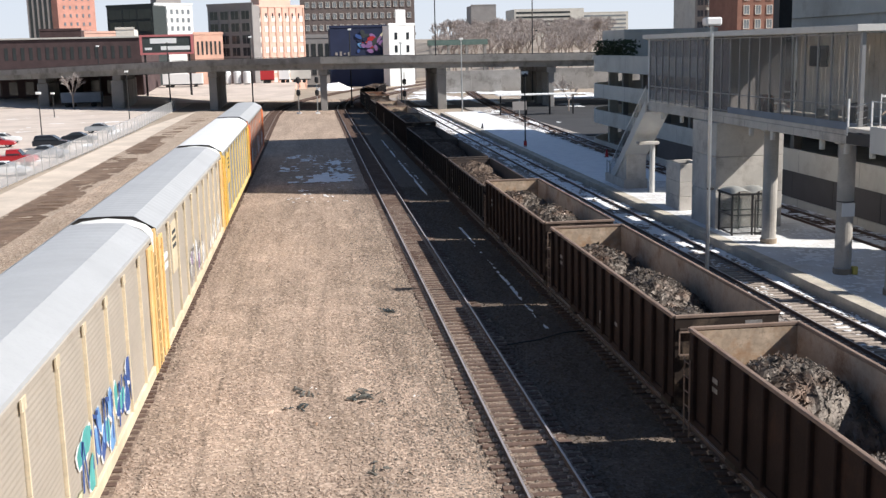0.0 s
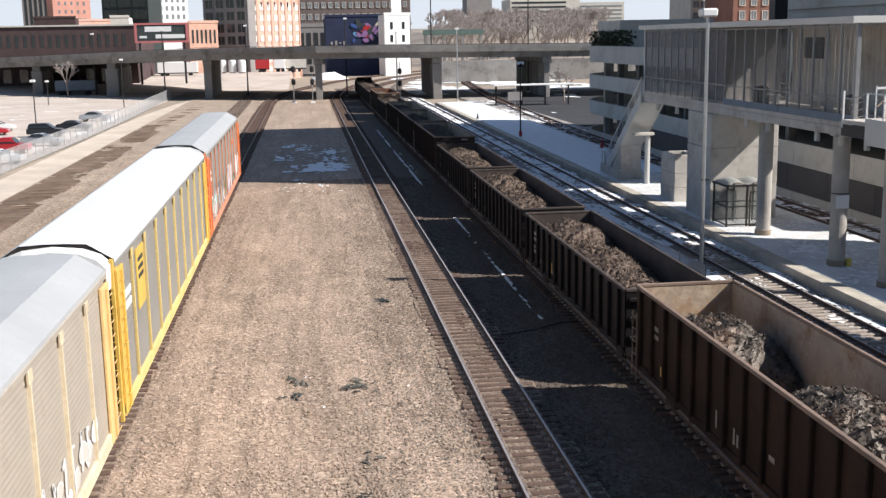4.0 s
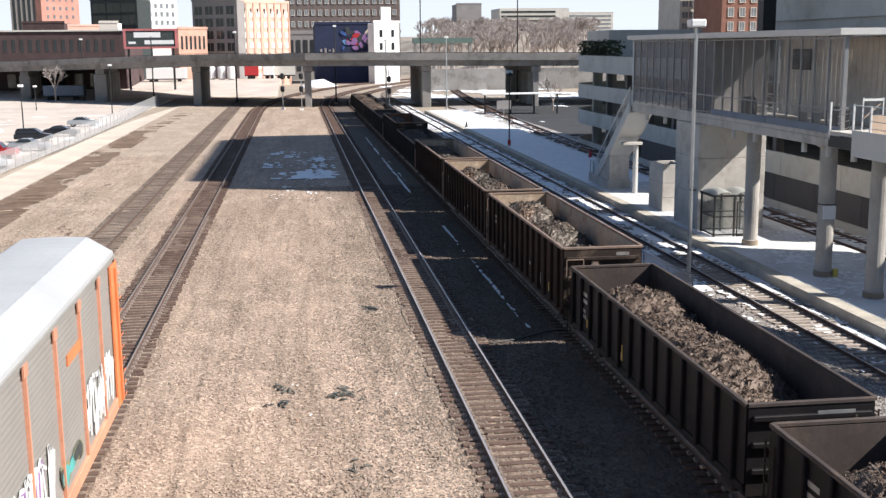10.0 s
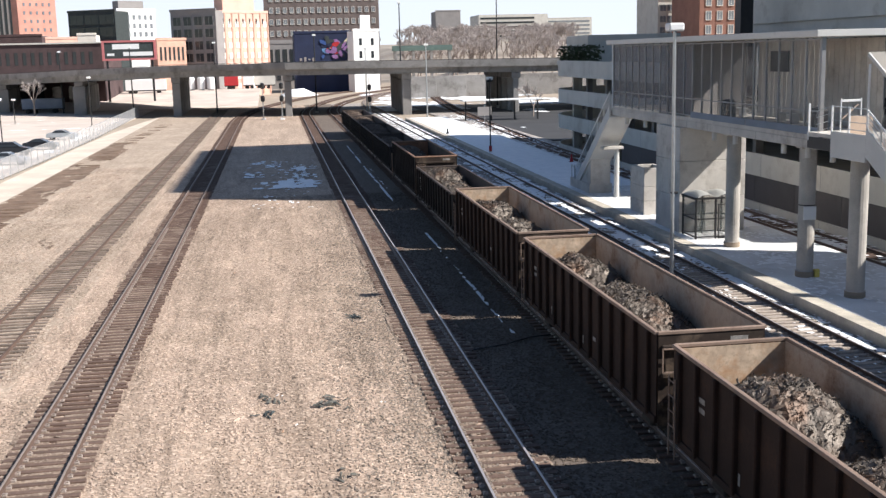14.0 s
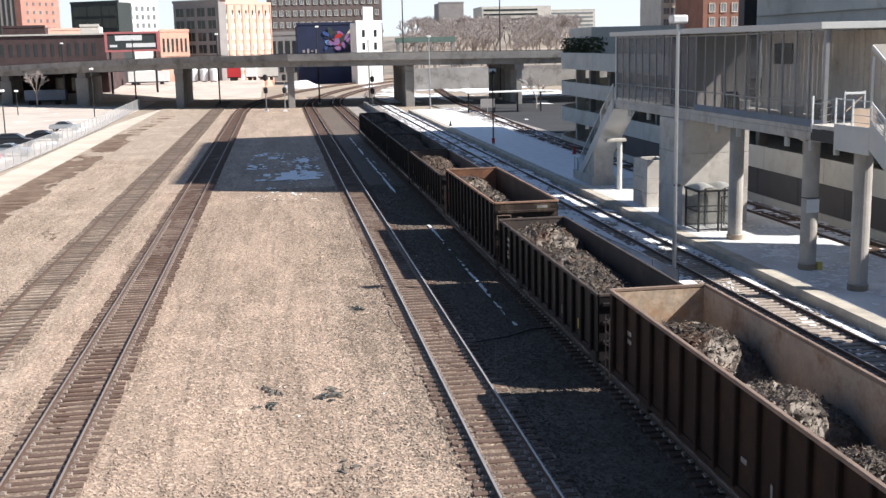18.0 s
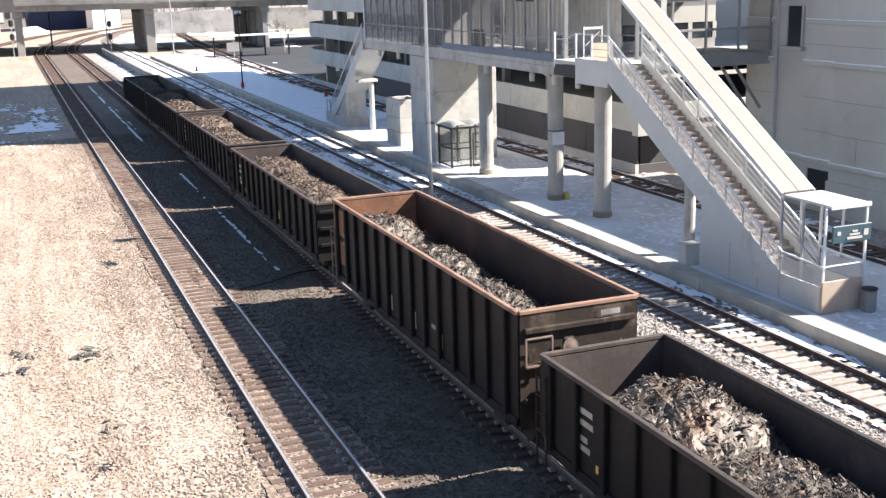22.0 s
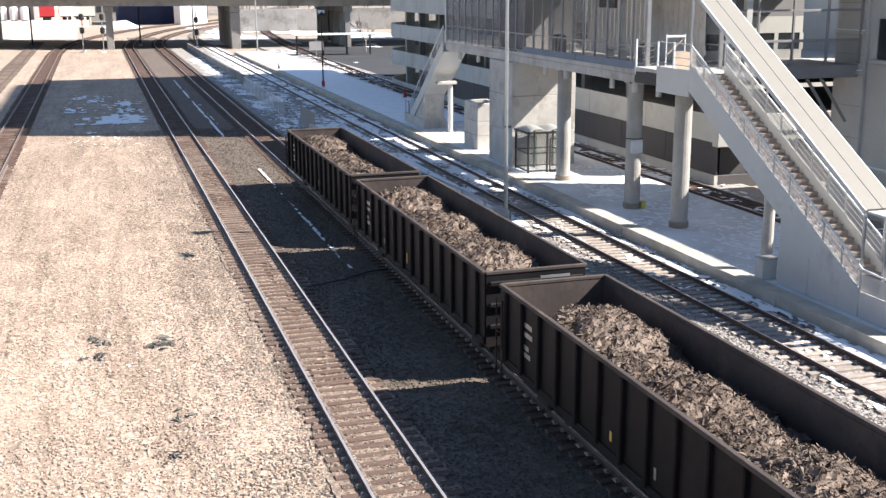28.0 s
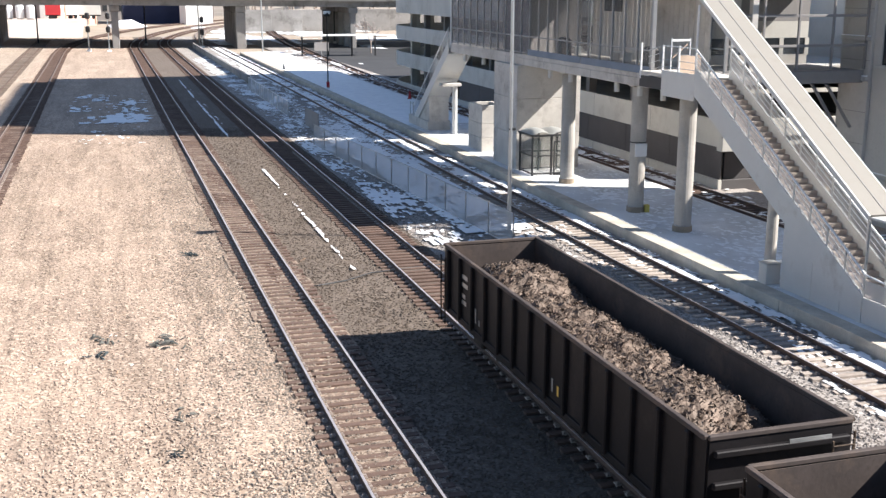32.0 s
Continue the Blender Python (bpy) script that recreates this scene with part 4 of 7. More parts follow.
def flight(root, x0, x1, yt, zt, yb, zb, stringer=0.62, canopy=0.0, post_step=1.5):
    """A straight flight between two heights, with stringers, treads and railings."""
    n = max(2, round(abs(zt - zb) / 0.178))
    d = Vector((0, yb - yt, zb - zt))
    for x in (x0, x1):
        bm = bmesh.new()
        up = 0.40 if canopy else 0.12
        pts = [(yt, zt + up), (yb, zb + up), (yb, zb - stringer), (yt, zt - stringer)]
        lo = [bm.verts.new((x - 0.05, y, z)) for y, z in pts]
        hi = [bm.verts.new((x + 0.05, y, z)) for y, z in pts]
        bm.faces.new(lo)
        bm.faces.new(hi[::-1])
        for k in range(4):
            bm.faces.new((lo[k], hi[k], hi[(k + 1) % 4], lo[(k + 1) % 4]))
        part("stringer", bm, M_PAINT, root, "smooth pale painted stringer")
    tread = None
    for k in range(n):
        f = (k + 0.5) / n
        m = pose(0, yt + (yb - yt) * f, zt + (zb - zt) * f - 0.02)
        if tread is None:
            tread = part("tread", boxes((x0 + 0.06, x1 - 0.06, -0.16, 0.16, -0.2 if canopy else -0.06, 0.0), bevel=0.008), M_TREAD if canopy else M_CONC, root)
            tread.matrix_basis = m
        else:
            share("tread", tread.data, m, root)
    part("soffit", bar(bmesh.new(), ((x0 + x1) / 2, yt, zt - stringer + 0.05), ((x0 + x1) / 2, yb, zb - stringer + 0.05), x1 - x0 - 0.12, 0.08), M_PAINT, root)
    for x in (x0, x1):
        for h, w in ((1.1, 0.085), (0.86, 0.035), (0.64, 0.03), (0.44, 0.03)):
            part("handrail" if h > 1 else "mid_rail", bar(bmesh.new(), (x, yt, zt + h), (x, yb, zb + h), w, sides=6), M_WHITE if h > 1 else M_GALV, root)
        bm = bmesh.new()
        vs = [bm.verts.new((x, yt, zt + 0.2)), bm.verts.new((x, yb, zb + 0.2)), bm.verts.new((x, yb, zb + 1.0)), bm.verts.new((x, yt, zt + 1.0))]
        bm.faces.new(vs)
        part("rail_mesh", bm, M_INFILL if canopy else M_GLASS, root, "fine wire infill")
        m = max(2, round(abs(yb - yt) / post_step))
        for k in range(m + 1):
            f = k / m
            y, z = yt + (yb - yt) * f, zt + (zb - zt) * f
            part("rail_post", boxes((x - 0.03, x + 0.03, y - 0.03, y + 0.03, z + 0.1, z + (canopy if canopy and x == x1 else 1.08))), M_GALV, root)


def near_stair():
    root = thing("covered_stair", "long pale steel stair with a sloping white canopy", "stairs")
    x0, x1 = 23.0, 24.6
    yt, zt, yb, zb = 40.3, 7.3, 28.9, 0.78
    flight(root, x0, x1, yt, zt, yb, zb, 0.72, 2.75, 1.0)
    # sloping canopy of long sheets with standing seams, carried by the far posts
    for k in range(2):
        a = x0 + 0.22 + k * 0.62
        part("canopy_panel", bar(bmesh.new(), (a + 0.3, 40.75, 10.62), (a + 0.3, 29.2, 3.72), 0.595, 0.1), M_CANOPY, root, "cream sloping canopy panel")
    part("canopy_edge", bar(bmesh.new(), (x0 + 0.18, 40.75, 10.58), (x0 + 0.18, 29.2, 3.68), 0.07, 0.16), M_PAINT, root)
    part("end_canopy", boxes((x0 + 0.22, x1 + 0.16, 26.9, 29.18, 3.62, 3.7), bevel=0.02), M_PAINT, root, "flat pale canopy over the foot")
    part("canopy_edge", bar(bmesh.new(), (x0 + 1.48, 40.75, 10.58), (x0 + 1.48, 29.2, 3.68), 0.05, 0.16), M_PAINT, root)
    part("canopy_seam", bar(bmesh.new(), (x0 + 0.83, 40.75, 10.66), (x0 + 0.83, 29.2, 3.76), 0.03, 0.06), M_GREYB, root, "dark standing seam")
    part("canopy_edge", boxes((x0 + 0.2, x1 + 0.18, 26.83, 26.9, 3.58, 3.72), bevel=0.015), M_WHITE, root)
    # top landing
    part("landing", boxes((x0, x1 + 0.9, 40.32, 45.28, 7.1, 7.25)), M_CONC, root)
    part("landing_side", boxes((x0 - 0.05, x0 + 0.05, 40.3, 43.1, 6.33, 7.42), bevel=0.02), M_PAINT, root, "pale painted landing side")
    part("landing_beam", boxes((x0 + 0.06, x1 + 0.8, 40.6, 43.1, 6.5, 7.09), bevel=0.02), M_CONC, root)
    part("landing_side", boxes((x0 - 0.02, x0 + 0.05, 43.12, 45.2, 6.55, 7.05), bevel=0.02), M_DKMETAL, root, "dark steel edge of the landing")
    for h in (0.3, 0.6, 0.9, 1.18):
        part("landing_rail", bar(bmesh.new(), (x0, 40.3, 7.27 + h), (x0, 43.1, 7.27 + h), 0.05 if h > 1 else 0.03, sides=6), M_WHITE if h > 1 else M_GALV, root)
        part("landing_rail", bar(bmesh.new(), (x0, 43.1, 7.27 + h), (x0 + 0.4, 45.2, 6.95 + h), 0.04 if h > 1 else 0.025, sides=6), M_GALV, root)
    for y in (40.3, 41.7, 43.1, 45.1):
        part("landing_post", boxes((x0 - 0.035, x0 + 0.035, y - 0.035, y + 0.035, 7.25 if y < 44 else 6.9, 8.48 if y > 41 else 10.2)), M_WHITE, root)
    # the foot: solid sides, a landing with panels, posts of the end canopy
    bm = bmesh.new()
    pts = [(33.4, 0.26), (33.4, 2.86), (29.5, 0.62), (28.9, 0.62), (28.9, 0.26)]
    lo = [bm.verts.new((x0 + 0.052, y, z)) for y, z in pts]
    hi = [bm.verts.new((x1 - 0.052, y, z)) for y, z in pts]
    bm.faces.new(lo[::-1])
    bm.faces.new(hi)
    for k in range(5):
        bm.faces.new((lo[k], lo[(k + 1) % 5], hi[(k + 1) % 5], hi[k]))
    bmesh.ops.recalc_face_normals(bm, faces=bm.faces)
    part("stair_base", bm, M_PAINT, root, "solid pale base below the flight")
    # flush plates that cover the base and the foot of the stringer, with joints
    for x in (x0, x1):
        for ya, yb_, za, zb_ in ((33.4, 31.62, 2.86, 1.82), (31.6, 30.02, 1.82, 0.92), (30.0, 28.92, 0.92, 0.6)):
            bm = bmesh.new()
            pts = [(ya, 0.26), (ya, za + 0.02), (yb_, zb_ + 0.02), (yb_, 0.26)]
            lo = [bm.verts.new((x - 0.045, y, z)) for y, z in pts]
            hi = [bm.verts.new((x + 0.045, y, z)) for y, z in pts]
            bm.faces.new(lo)
            bm.faces.new(hi[::-1])
            for k in range(4):
                bm.faces.new((lo[k], hi[k], hi[(k + 1) % 4], lo[(k + 1) % 4]))
            bmesh.ops.recalc_face_normals(bm, faces=bm.faces)
            part("base_plate", bm, M_PAINT, root)
        part("foot_panel", boxes((x - 0.04, x + 0.04, 26.9, 28.88, 0.26, 1.12), bevel=0.01), M_PAINT, root)
        part("foot_mesh", boxes((x - 0.006, x + 0.006, 26.9, 28.88, 1.13, 1.7)), M_LINK, root)
        part("foot_rail", bar(bmesh.new(), (x, 28.9, 1.86), (x, 26.85, 1.76), 0.07, sides=6), M_WHITE, root)
        for y in (26.95, 28.0, 29.05):
            part("canopy_post", boxes((x + 0.1 - 0.035, x + 0.1 + 0.035, y - 0.035, y + 0.035, 0.26, 3.62)), M_WHITE if y < 28 else M_GALV, root)
    part("foot_floor", boxes((x0 + 0.05, x1 - 0.05, 26.9, 28.88, 0.26, 0.72)), M_CONC, root)
    part("front_board", boxes((x0 - 0.06, x1 - 0.1, 26.76, 26.86, 0.26, 1.3), bevel=0.01), M_PLYPALE, root, "tan plywood board at the foot")
    part("front_rail", bar(bmesh.new(), (x0, 26.85, 1.78), (x1, 26.85, 1.78), 0.05, sides=6), M_WHITE, root)
    sgn = part("hanging_sign", boxes((x0 + 0.2, x1 + 0.12, 26.72, 26.8, 2.52, 3.08), bevel=0.02), M_SIGNBLUE, root, "slate sign with pale marks")
    for u0, u1, z0, z1 in ((0.75, 1.35, 2.62, 2.7), (0.85, 1.25, 2.74, 2.8), (0.95, 1.15, 2.84, 2.9), (1.4, 1.58, 2.7, 2.9), (0.36, 0.5, 2.78, 2.9)):
        part("sign_mark", boxes((x0 + u0, x0 + u1, 26.705, 26.718, z0, z1)), M_GARAGE, sgn)
    part("stair_column", lathe(bmesh.new(), [(0.26, 0), (0.26, 0.2), (0.22, 0.22), (0.22, 3.05)], 16, (23.75, 35.3, PLATFORM)), M_CONC, root)
    b = thing("litter_bin", "low grey bin at the foot of the stair", "bin")
    part("body", lathe(bmesh.new(), [(0.2, 0), (0.23, 0.05), (0.23, 0.66), (0.19, 0.72)], 14, (24.55, 26.45, PLATFORM)), M_GREYB, b)
    part("lid", lathe(bmesh.new(), [(0.25, 0), (0.25, 0.05), (0.1, 0.09)], 14, (24.55, 26.45, PLATFORM + 0.721)), M_DKMETAL, b)
    b = thing("service_cabinet", "small pale steel cabinet beside the stair column", "cabinet", pose(22.95, 34.1, PLATFORM))
    part("body", boxes((-0.3, 0.3, -0.25, 0.25, 0.0, 0.75), bevel=0.02), M_PAINT, b)
    part("lid", boxes((-0.33, 0.33, -0.28, 0.28, 0.752, 0.8), bevel=0.01), M_GALV, b)
    b = thing("site_barrier", "pale plywood board and a white rail on the stair landing", "barrier")
    part("board", boxes((23.4, 24.5, 42.5, 42.56, 7.26, 8.05), bevel=0.01), M_PLYPALE, b)
    part("plank", bar(bmesh.new(), (23.5, 43.2, 7.9), (24.2, 43.2, 8.5), 0.05), M_PLYPALE, b)
    for x in (23.5, 24.4):
        part("post", boxes((x - 0.02, x + 0.02, 43.3, 43.34, 7.26, 8.75)), M_WHITE, b)
    part("rail", boxes((23.5, 24.4, 43.3, 43.33, 8.6, 8.7), bevel=0.005), M_WHITE, b)


near_stair()


def far_stair():
    root = thing("open_stair", "pale concrete stair down to the platform", "stairs")
    x0, x1 = 23.35, 25.0
    flight(root, x0, x1, 75.2, 7.0, 84.4, 0.65, 0.72)
    part("foot_block", boxes((x0 - 0.08, x1 + 0.08, 80.2, 85.6, PLATFORM, 0.95), bevel=0.02), M_CONC, root)
    bm = bmesh.new()
    pts = [(80.2, 0.951), (80.2, 2.9), (83.6, 0.951)]
    lo = [bm.verts.new((x0 + 0.06, y, z)) for y, z in pts]
    hi = [bm.verts.new((x1 - 0.06, y, z)) for y, z in pts]
    bm.faces.new(lo[::-1])
    bm.faces.new(hi)
    for k in range(3):
        bm.faces.new((lo[k], lo[(k + 1) % 3], hi[(k + 1) % 3], hi[k]))
    bmesh.ops.recalc_face_normals(bm, faces=bm.faces)
    part("stair_base", bm, M_CONC, root)
    part("support_post", lathe(bmesh.new(), [(0.2, 0), (0.2, 3.55)], 14, (24.6, 77.6, PLATFORM)), M_PAINT, root)
    part("support_cap", boxes((23.5, 25.0, 77.2, 78.0, 3.8, 4.02), bevel=0.03), M_CONC, root)
    for x in (x0, x1):
        for y in (84.6, 85.4):
            part("foot_post", boxes((x - 0.03, x + 0.03, y - 0.03, y + 0.03, 0.95, 2.0)), M_GALV, root)
        part("foot_rail", bar(bmesh.new(), (x, 84.4, 1.72), (x, 85.5, 1.98), 0.05, sides=6), M_GALV, root)


far_stair()


def connector():
    """The short enclosed bridge from the walkway to the stone building."""
    root = thing("connecting_bridge", "glazed steel footbridge to the stone building", "footbridge")
    y0, y1, xa, xb = 45.6, 50.4, 27.6, 35.2
    part("floor_beam", boxes((xa, xb, y0, y1, 6.4, 7.0), bevel=0.02), M_GREYB, root, "grey steel floor beam")
    part("roof", boxes((xa, xb, y0 - 0.4, y1 + 0.3, 11.2, 11.6), bevel=0.02), M_GALV, root)
    part("parapet_panel", boxes((xa, xb, y0 - 0.02, y0 + 0.04, 7.06, 8.2)), M_GLASS, root)
    for k in range(5):
        x = xa + (xb - xa) * k / 4
        part("mullion", boxes((x - 0.05, x + 0.05, y0 - 0.06, y0 + 0.06, 7.055, 11.19), bevel=0.01), M_GREYB, root)
    for z in (8.2, 9.6):
        part("transom", boxes((xa, xb, y0 - 0.05, y0 + 0.05, z - 0.06, z + 0.06), bevel=0.01), M_GREYB, root)
    # its rear wall: pale boards with a row of dark windows
    for z0, z1, m in ((7.02, 7.5, M_GARAGE), (8.36, 9.2, M_GARAGE), (9.21, 11.18, M_GREYB)):
        part("rear_wall", boxes((xa, xb, y1 - 0.15, y1 - 0.03, z0, z1)), m, root, "pale rear wall" if m == M_GARAGE else "grey rear wall")
    for k in range(5):
        x = xa + 0.1 + 1.52 * k
        part("rear_window", boxes((x, x + 1.25, y1 - 0.12, y1 - 0.06, 7.52, 8.34)), M_PANE, root)
        part("rear_pier", boxes((x + 1.26, x + 1.5, y1 - 0.15, y1 - 0.03, 7.502, 8.358)), M_GARAGE, root)
    for x in (32.6, 33.4):
        part("brace", bar(bmesh.new(), (x, y0 + 0.4, 6.4), (x + 1.6, y0 + 0.4, 4.2), 0.12), M_GREYB, root)
    for y in (45.5, 47.0):
        part("inner_post", boxes((xa + 1.2, xa + 1.5, y, y + 0.3, 7.055, 11.19)), M_CONC, root)


connector()


def bin_at(x, y, z):
    b = thing("litter_bin", "dark slatted litter bin on the walkway", "bin", pose(x, y, z))
    part("body", boxes((-0.32, 0.32, -0.32, 0.32, 0, 1.05), bevel=0.04), M_DKMETAL, b)
    part("lid", lathe(bmesh.new(), [(0.34, 0), (0.3, 0.1), (0.12, 0.14)], 14, (0, 0, 1.052)), M_DKMETAL, b)


bin_at(24.1, 46.4, 7.05)
bin_at(24.1, 56.4, 7.05)
for x, y in ((26.4, 60.5), (26.4, 54.0)):
    b = thing("bench", "steel bench inside the walkway", "bench", pose(x, y, 7.05))
    part("seat", boxes((-0.25, 0.25, -0.9, 0.9, 0.42, 0.47), bevel=0.01), M_GALV, b)
    for s in (-0.75, 0.75):
        part("leg", boxes((-0.2, 0.2, s - 0.03, s + 0.03, 0, 0.418)), M_GALV, b)


def far_canopy():
    root = thing("platform_canopy", "thin flat canopy on slim posts at the platform end", "canopy")
    part("roof", boxes((31.0, 44.5, 181, 184.5, 3.0, 3.2), bevel=0.03), M_WHITE, root)
    for x in (31.6, 36, 40, 44):
        part("post", boxes((x - 0.12, x + 0.12, 182.6, 182.84, -0.4, 3.0)), M_DKMETAL, root)
    s = thing("platform_sign", "blue sign boards on a post", "sign")
    part("post", boxes((33.5, 33.62, 176, 176.12, -0.4, 2.6)), M_GALV, s)
    part("board", boxes((32.4, 34.7, 175.9, 175.98, 0.9, 2.3)), M_GREYB, s)


far_canopy()

# ---- parking garage beside the station ----
def garage():
    root = thing("parking_garage", "pale concrete parking garage with dark open decks", "parking garage")
    X, Y0, Y1, D = 32.7, 54.0, 124.0, 22.0
    rad = 11.0
    def outline(off, start=Y0):
        """The plan of a deck edge: straight along the tracks, then a rounded end."""
        pts = [(X + off, start)]
        for k in range(13):
            a = math.pi / 2 * k / 12
            pts.append((X + rad - (rad - off) * math.cos(a), Y1 + (rad - off) * math.sin(a)))
        pts.append((X + D, Y1 + rad - off))
        return pts
    for k, (z0, z1) in enumerate(((-0.4, 0.3), (2.15, 3.68), (5.1, 6.6), (8.05, 9.8))):
        # the top level stands back from the near end
        start = 79.0 if k == 3 else Y0
        outer, inner = outline(0.0, start), outline(0.22, start)
        bm = bmesh.new()
        n = len(outer)
        a = [[bm.verts.new((x, y, z)) for x, y in line] for line, z in ((outer, z0), (outer, z1), (inner, z1), (inner, z0))]
        for q in range(n - 1):
            for w in range(4):
                bm.faces.new((a[w][q], a[w][q + 1], a[(w + 1) % 4][q + 1], a[(w + 1) % 4][q]))
        bm.faces.new([a[w][0] for w in range(4)])
        bm.faces.new([a[w][-1] for w in range(4)])
        bmesh.ops.recalc_face_normals(bm, faces=bm.faces)
        part("spandrel", bm, M_GARAGE, root, "pale precast spandrel band")
        # deck slab
        if k:
            part("deck", prism(bmesh.new(), outline(0.24, start) + [(X + D, start)], z0 + 0.25, z0 + 0.55), M_GARAGE, root)
        # the lowest end band takes the dark screen grey, as painted shade
        part("end_spandrel", boxes((X + 0.23, X + D, start, start + 0.22, z0, z1), bevel=0.02), M_GARAGE if k else M_SCREEN, root, "precast spandrel band")
        for q in range(1, 9):
            part("spandrel_joint", boxes((X - 0.006, X - 0.001, start + 8.4 * q, start + 8.4 * q + 0.04, z0, z1)), M_GREYB, root)
    for y in [Y0 + 0.6 + 7.4 * k for k in range(10)]:
        part("column", boxes((X + 2.2, X + 2.8, y - 0.3, y + 0.3, -0.4, 9.0 if y > 80 else 5.3)), M_GREYB, root)
    for k in range(4):
        a = math.pi / 2 * (k + 0.5) / 4
        x, y = X + rad - (rad - 2) * math.cos(a), Y1 + (rad - 2) * math.sin(a)
        part("column", boxes((x - 0.3, x + 0.3, y - 0.3, y + 0.3, -0.4, 9.0)), M_GARAGE, root)
    # backing walls whose near-black colour paints the decks' deep shade
    part("core_wall", boxes((X + 14, X + 14.4, 79.3, Y1 + 4, -0.4, 9.3)), M_DARKIN, root, "inner wall, near-black for the shade inside the decks")
    part("core_wall", boxes((X + 14, X + 14.4, Y0 + 0.3, 79.3, -0.4, 5.3)), M_DARKIN, root, "inner wall, near-black for the shade inside the decks")
    # the lowest level is closed by dark grey screens, bay by bay
    for k in range(8):
        part("screen_panel", boxes((X + 0.14, X + 0.2, Y0 + 0.05 + 6.0 * k, Y0 + 6.0 + 6.0 * k, 0.302, 2.148)), M_SCREEN, root, "flat dark grey screen")
    # dark grey puts the shade on this end wall into its colour
    part("end_wall", boxes((X + 0.5, X + D, Y0 + 0.3, Y0 + 0.5, -0.4, 2.14)), M_SCREEN, root, "recessed wall, coloured dark grey for shade")
    part("service_door", boxes((X + 3.0, X + 3.9, Y0 + 0.24, Y0 + 0.295, -0.4, 1.75), bevel=0.01), M_DKMETAL, root)
    part("beam_end", boxes((X - 0.25, X + 3, Y0 - 0.6, Y0 + 0.0, 2.0, 3.7), bevel=0.03), M_GARAGE, root)
    part("roof_box", boxes((X + 1.4, X + 12, 118, 127, 9.2, 12.6), bevel=0.05), M_GARAGE, root, "grey rooftop enclosure")
    h = thing("roof_hedge", "dark clipped hedge on the garage roof", "hedge")
    rng = random.Random(4)
    verts, faces = [], []
    for _ in range(900):
        c = Vector((rng.uniform(X + 0.3, X + 1.3), rng.uniform(112, 127), rng.uniform(9.7, 11.4)))
        n = len(verts)
        for _k in range(3):
            verts.append(c + Vector((rng.uniform(-0.3, 0.3), rng.uniform(-0.3, 0.3), rng.uniform(-0.25, 0.25))))
        faces.append((n, n + 1, n + 2))
    tagged(soup("foliage", verts, faces, M_HEDGE, h), kind="stuff")
    part("planter", boxes((X + 0.24, X + 1.38, 112, 127, 9.35, 9.85)), M_GARAGE, h)


garage()


def windows(root, face, u0, u1, z0, z1, cols, rows, fill_u, fill_z, at, glass, frame=None, deep=0.25):
    """Rows of windows on a facade that faces the tracks ('x', towards -x) or the camera ('y', towards -y): recessed-looking panes with frames."""
    su, sz = (u1 - u0) / cols, (z1 - z0) / rows
    pane = bord = None
    for j in range(rows):
        for i in range(cols):
            u, z = u0 + (i + 0.5) * su, z0 + (j + 0.5) * sz
            m = pose(u, at, z) if face == "y" else pose(at, u, z, 0, 0, -90)
            if pane is None:
                bm = bmesh.new()
                w, h = su * fill_u / 2, sz * fill_z / 2
                box(bm, -w, w, -0.05, deep, -h, h)
                pane = part("window", bm, glass, root)
                pane.matrix_basis = m
                if frame:
                    bm = bmesh.new()
                    t = min(w, h) * 0.16
                    for r in ((-w - t, w + t, -0.1, 0.06, h, h + t), (-w - t, w + t, -0.14, 0.06, -h - t, -h), (-w - t, -w, -0.1, 0.06, -h, h), (w, w + t, -0.1, 0.06, -h, h), (-t / 4, t / 4, -0.08, 0.06, -h, h)):
                        box(bm, *r)
                    bord = part("window_frame", bm, frame, pane)
            else:
                ob = share("window", pane.data, m, root)
                if frame:
                    share("window_frame", bord.data, Matrix.Identity(4), ob)
    return root


def block(name, label, x0, x1, y0, y1, z1, wall, category="building", parapet=0.8, z0=-1.0, turn=0):
    root = thing(name, label, category)
    if turn:
        # a street grid askew to the tracks: turn about the front corner that stays
        a = radians(turn)
        px, r = (x0, x1 / y0) if turn > 0 else (x1, x0 / y0)
        wide = 1 / (math.cos(a) - r * math.sin(a))
        root.matrix_basis = Matrix.Translation((px, y0, 0)) @ Matrix.Rotation(a, 4, "Z") @ Matrix.Diagonal((wide, 1, 1, 1)) @ Matrix.Translation((-px, -y0, 0))
    part("wall", boxes((x0, x1, y0, y1, z0, z1), bevel=0.06), wall, root)
    part("roof", boxes((x0 + 0.3, x1 - 0.3, y0 + 0.3, y1 - 0.3, z1, z1 + 0.15)), M_GREYB, root)
    if parapet:
        part("parapet", boxes((x0 - 0.15, x1 + 0.15, y0 - 0.15, y0 + 0.25, z1 + 0.004, z1 + parapet), bevel=0.03), wall, root)
    return root


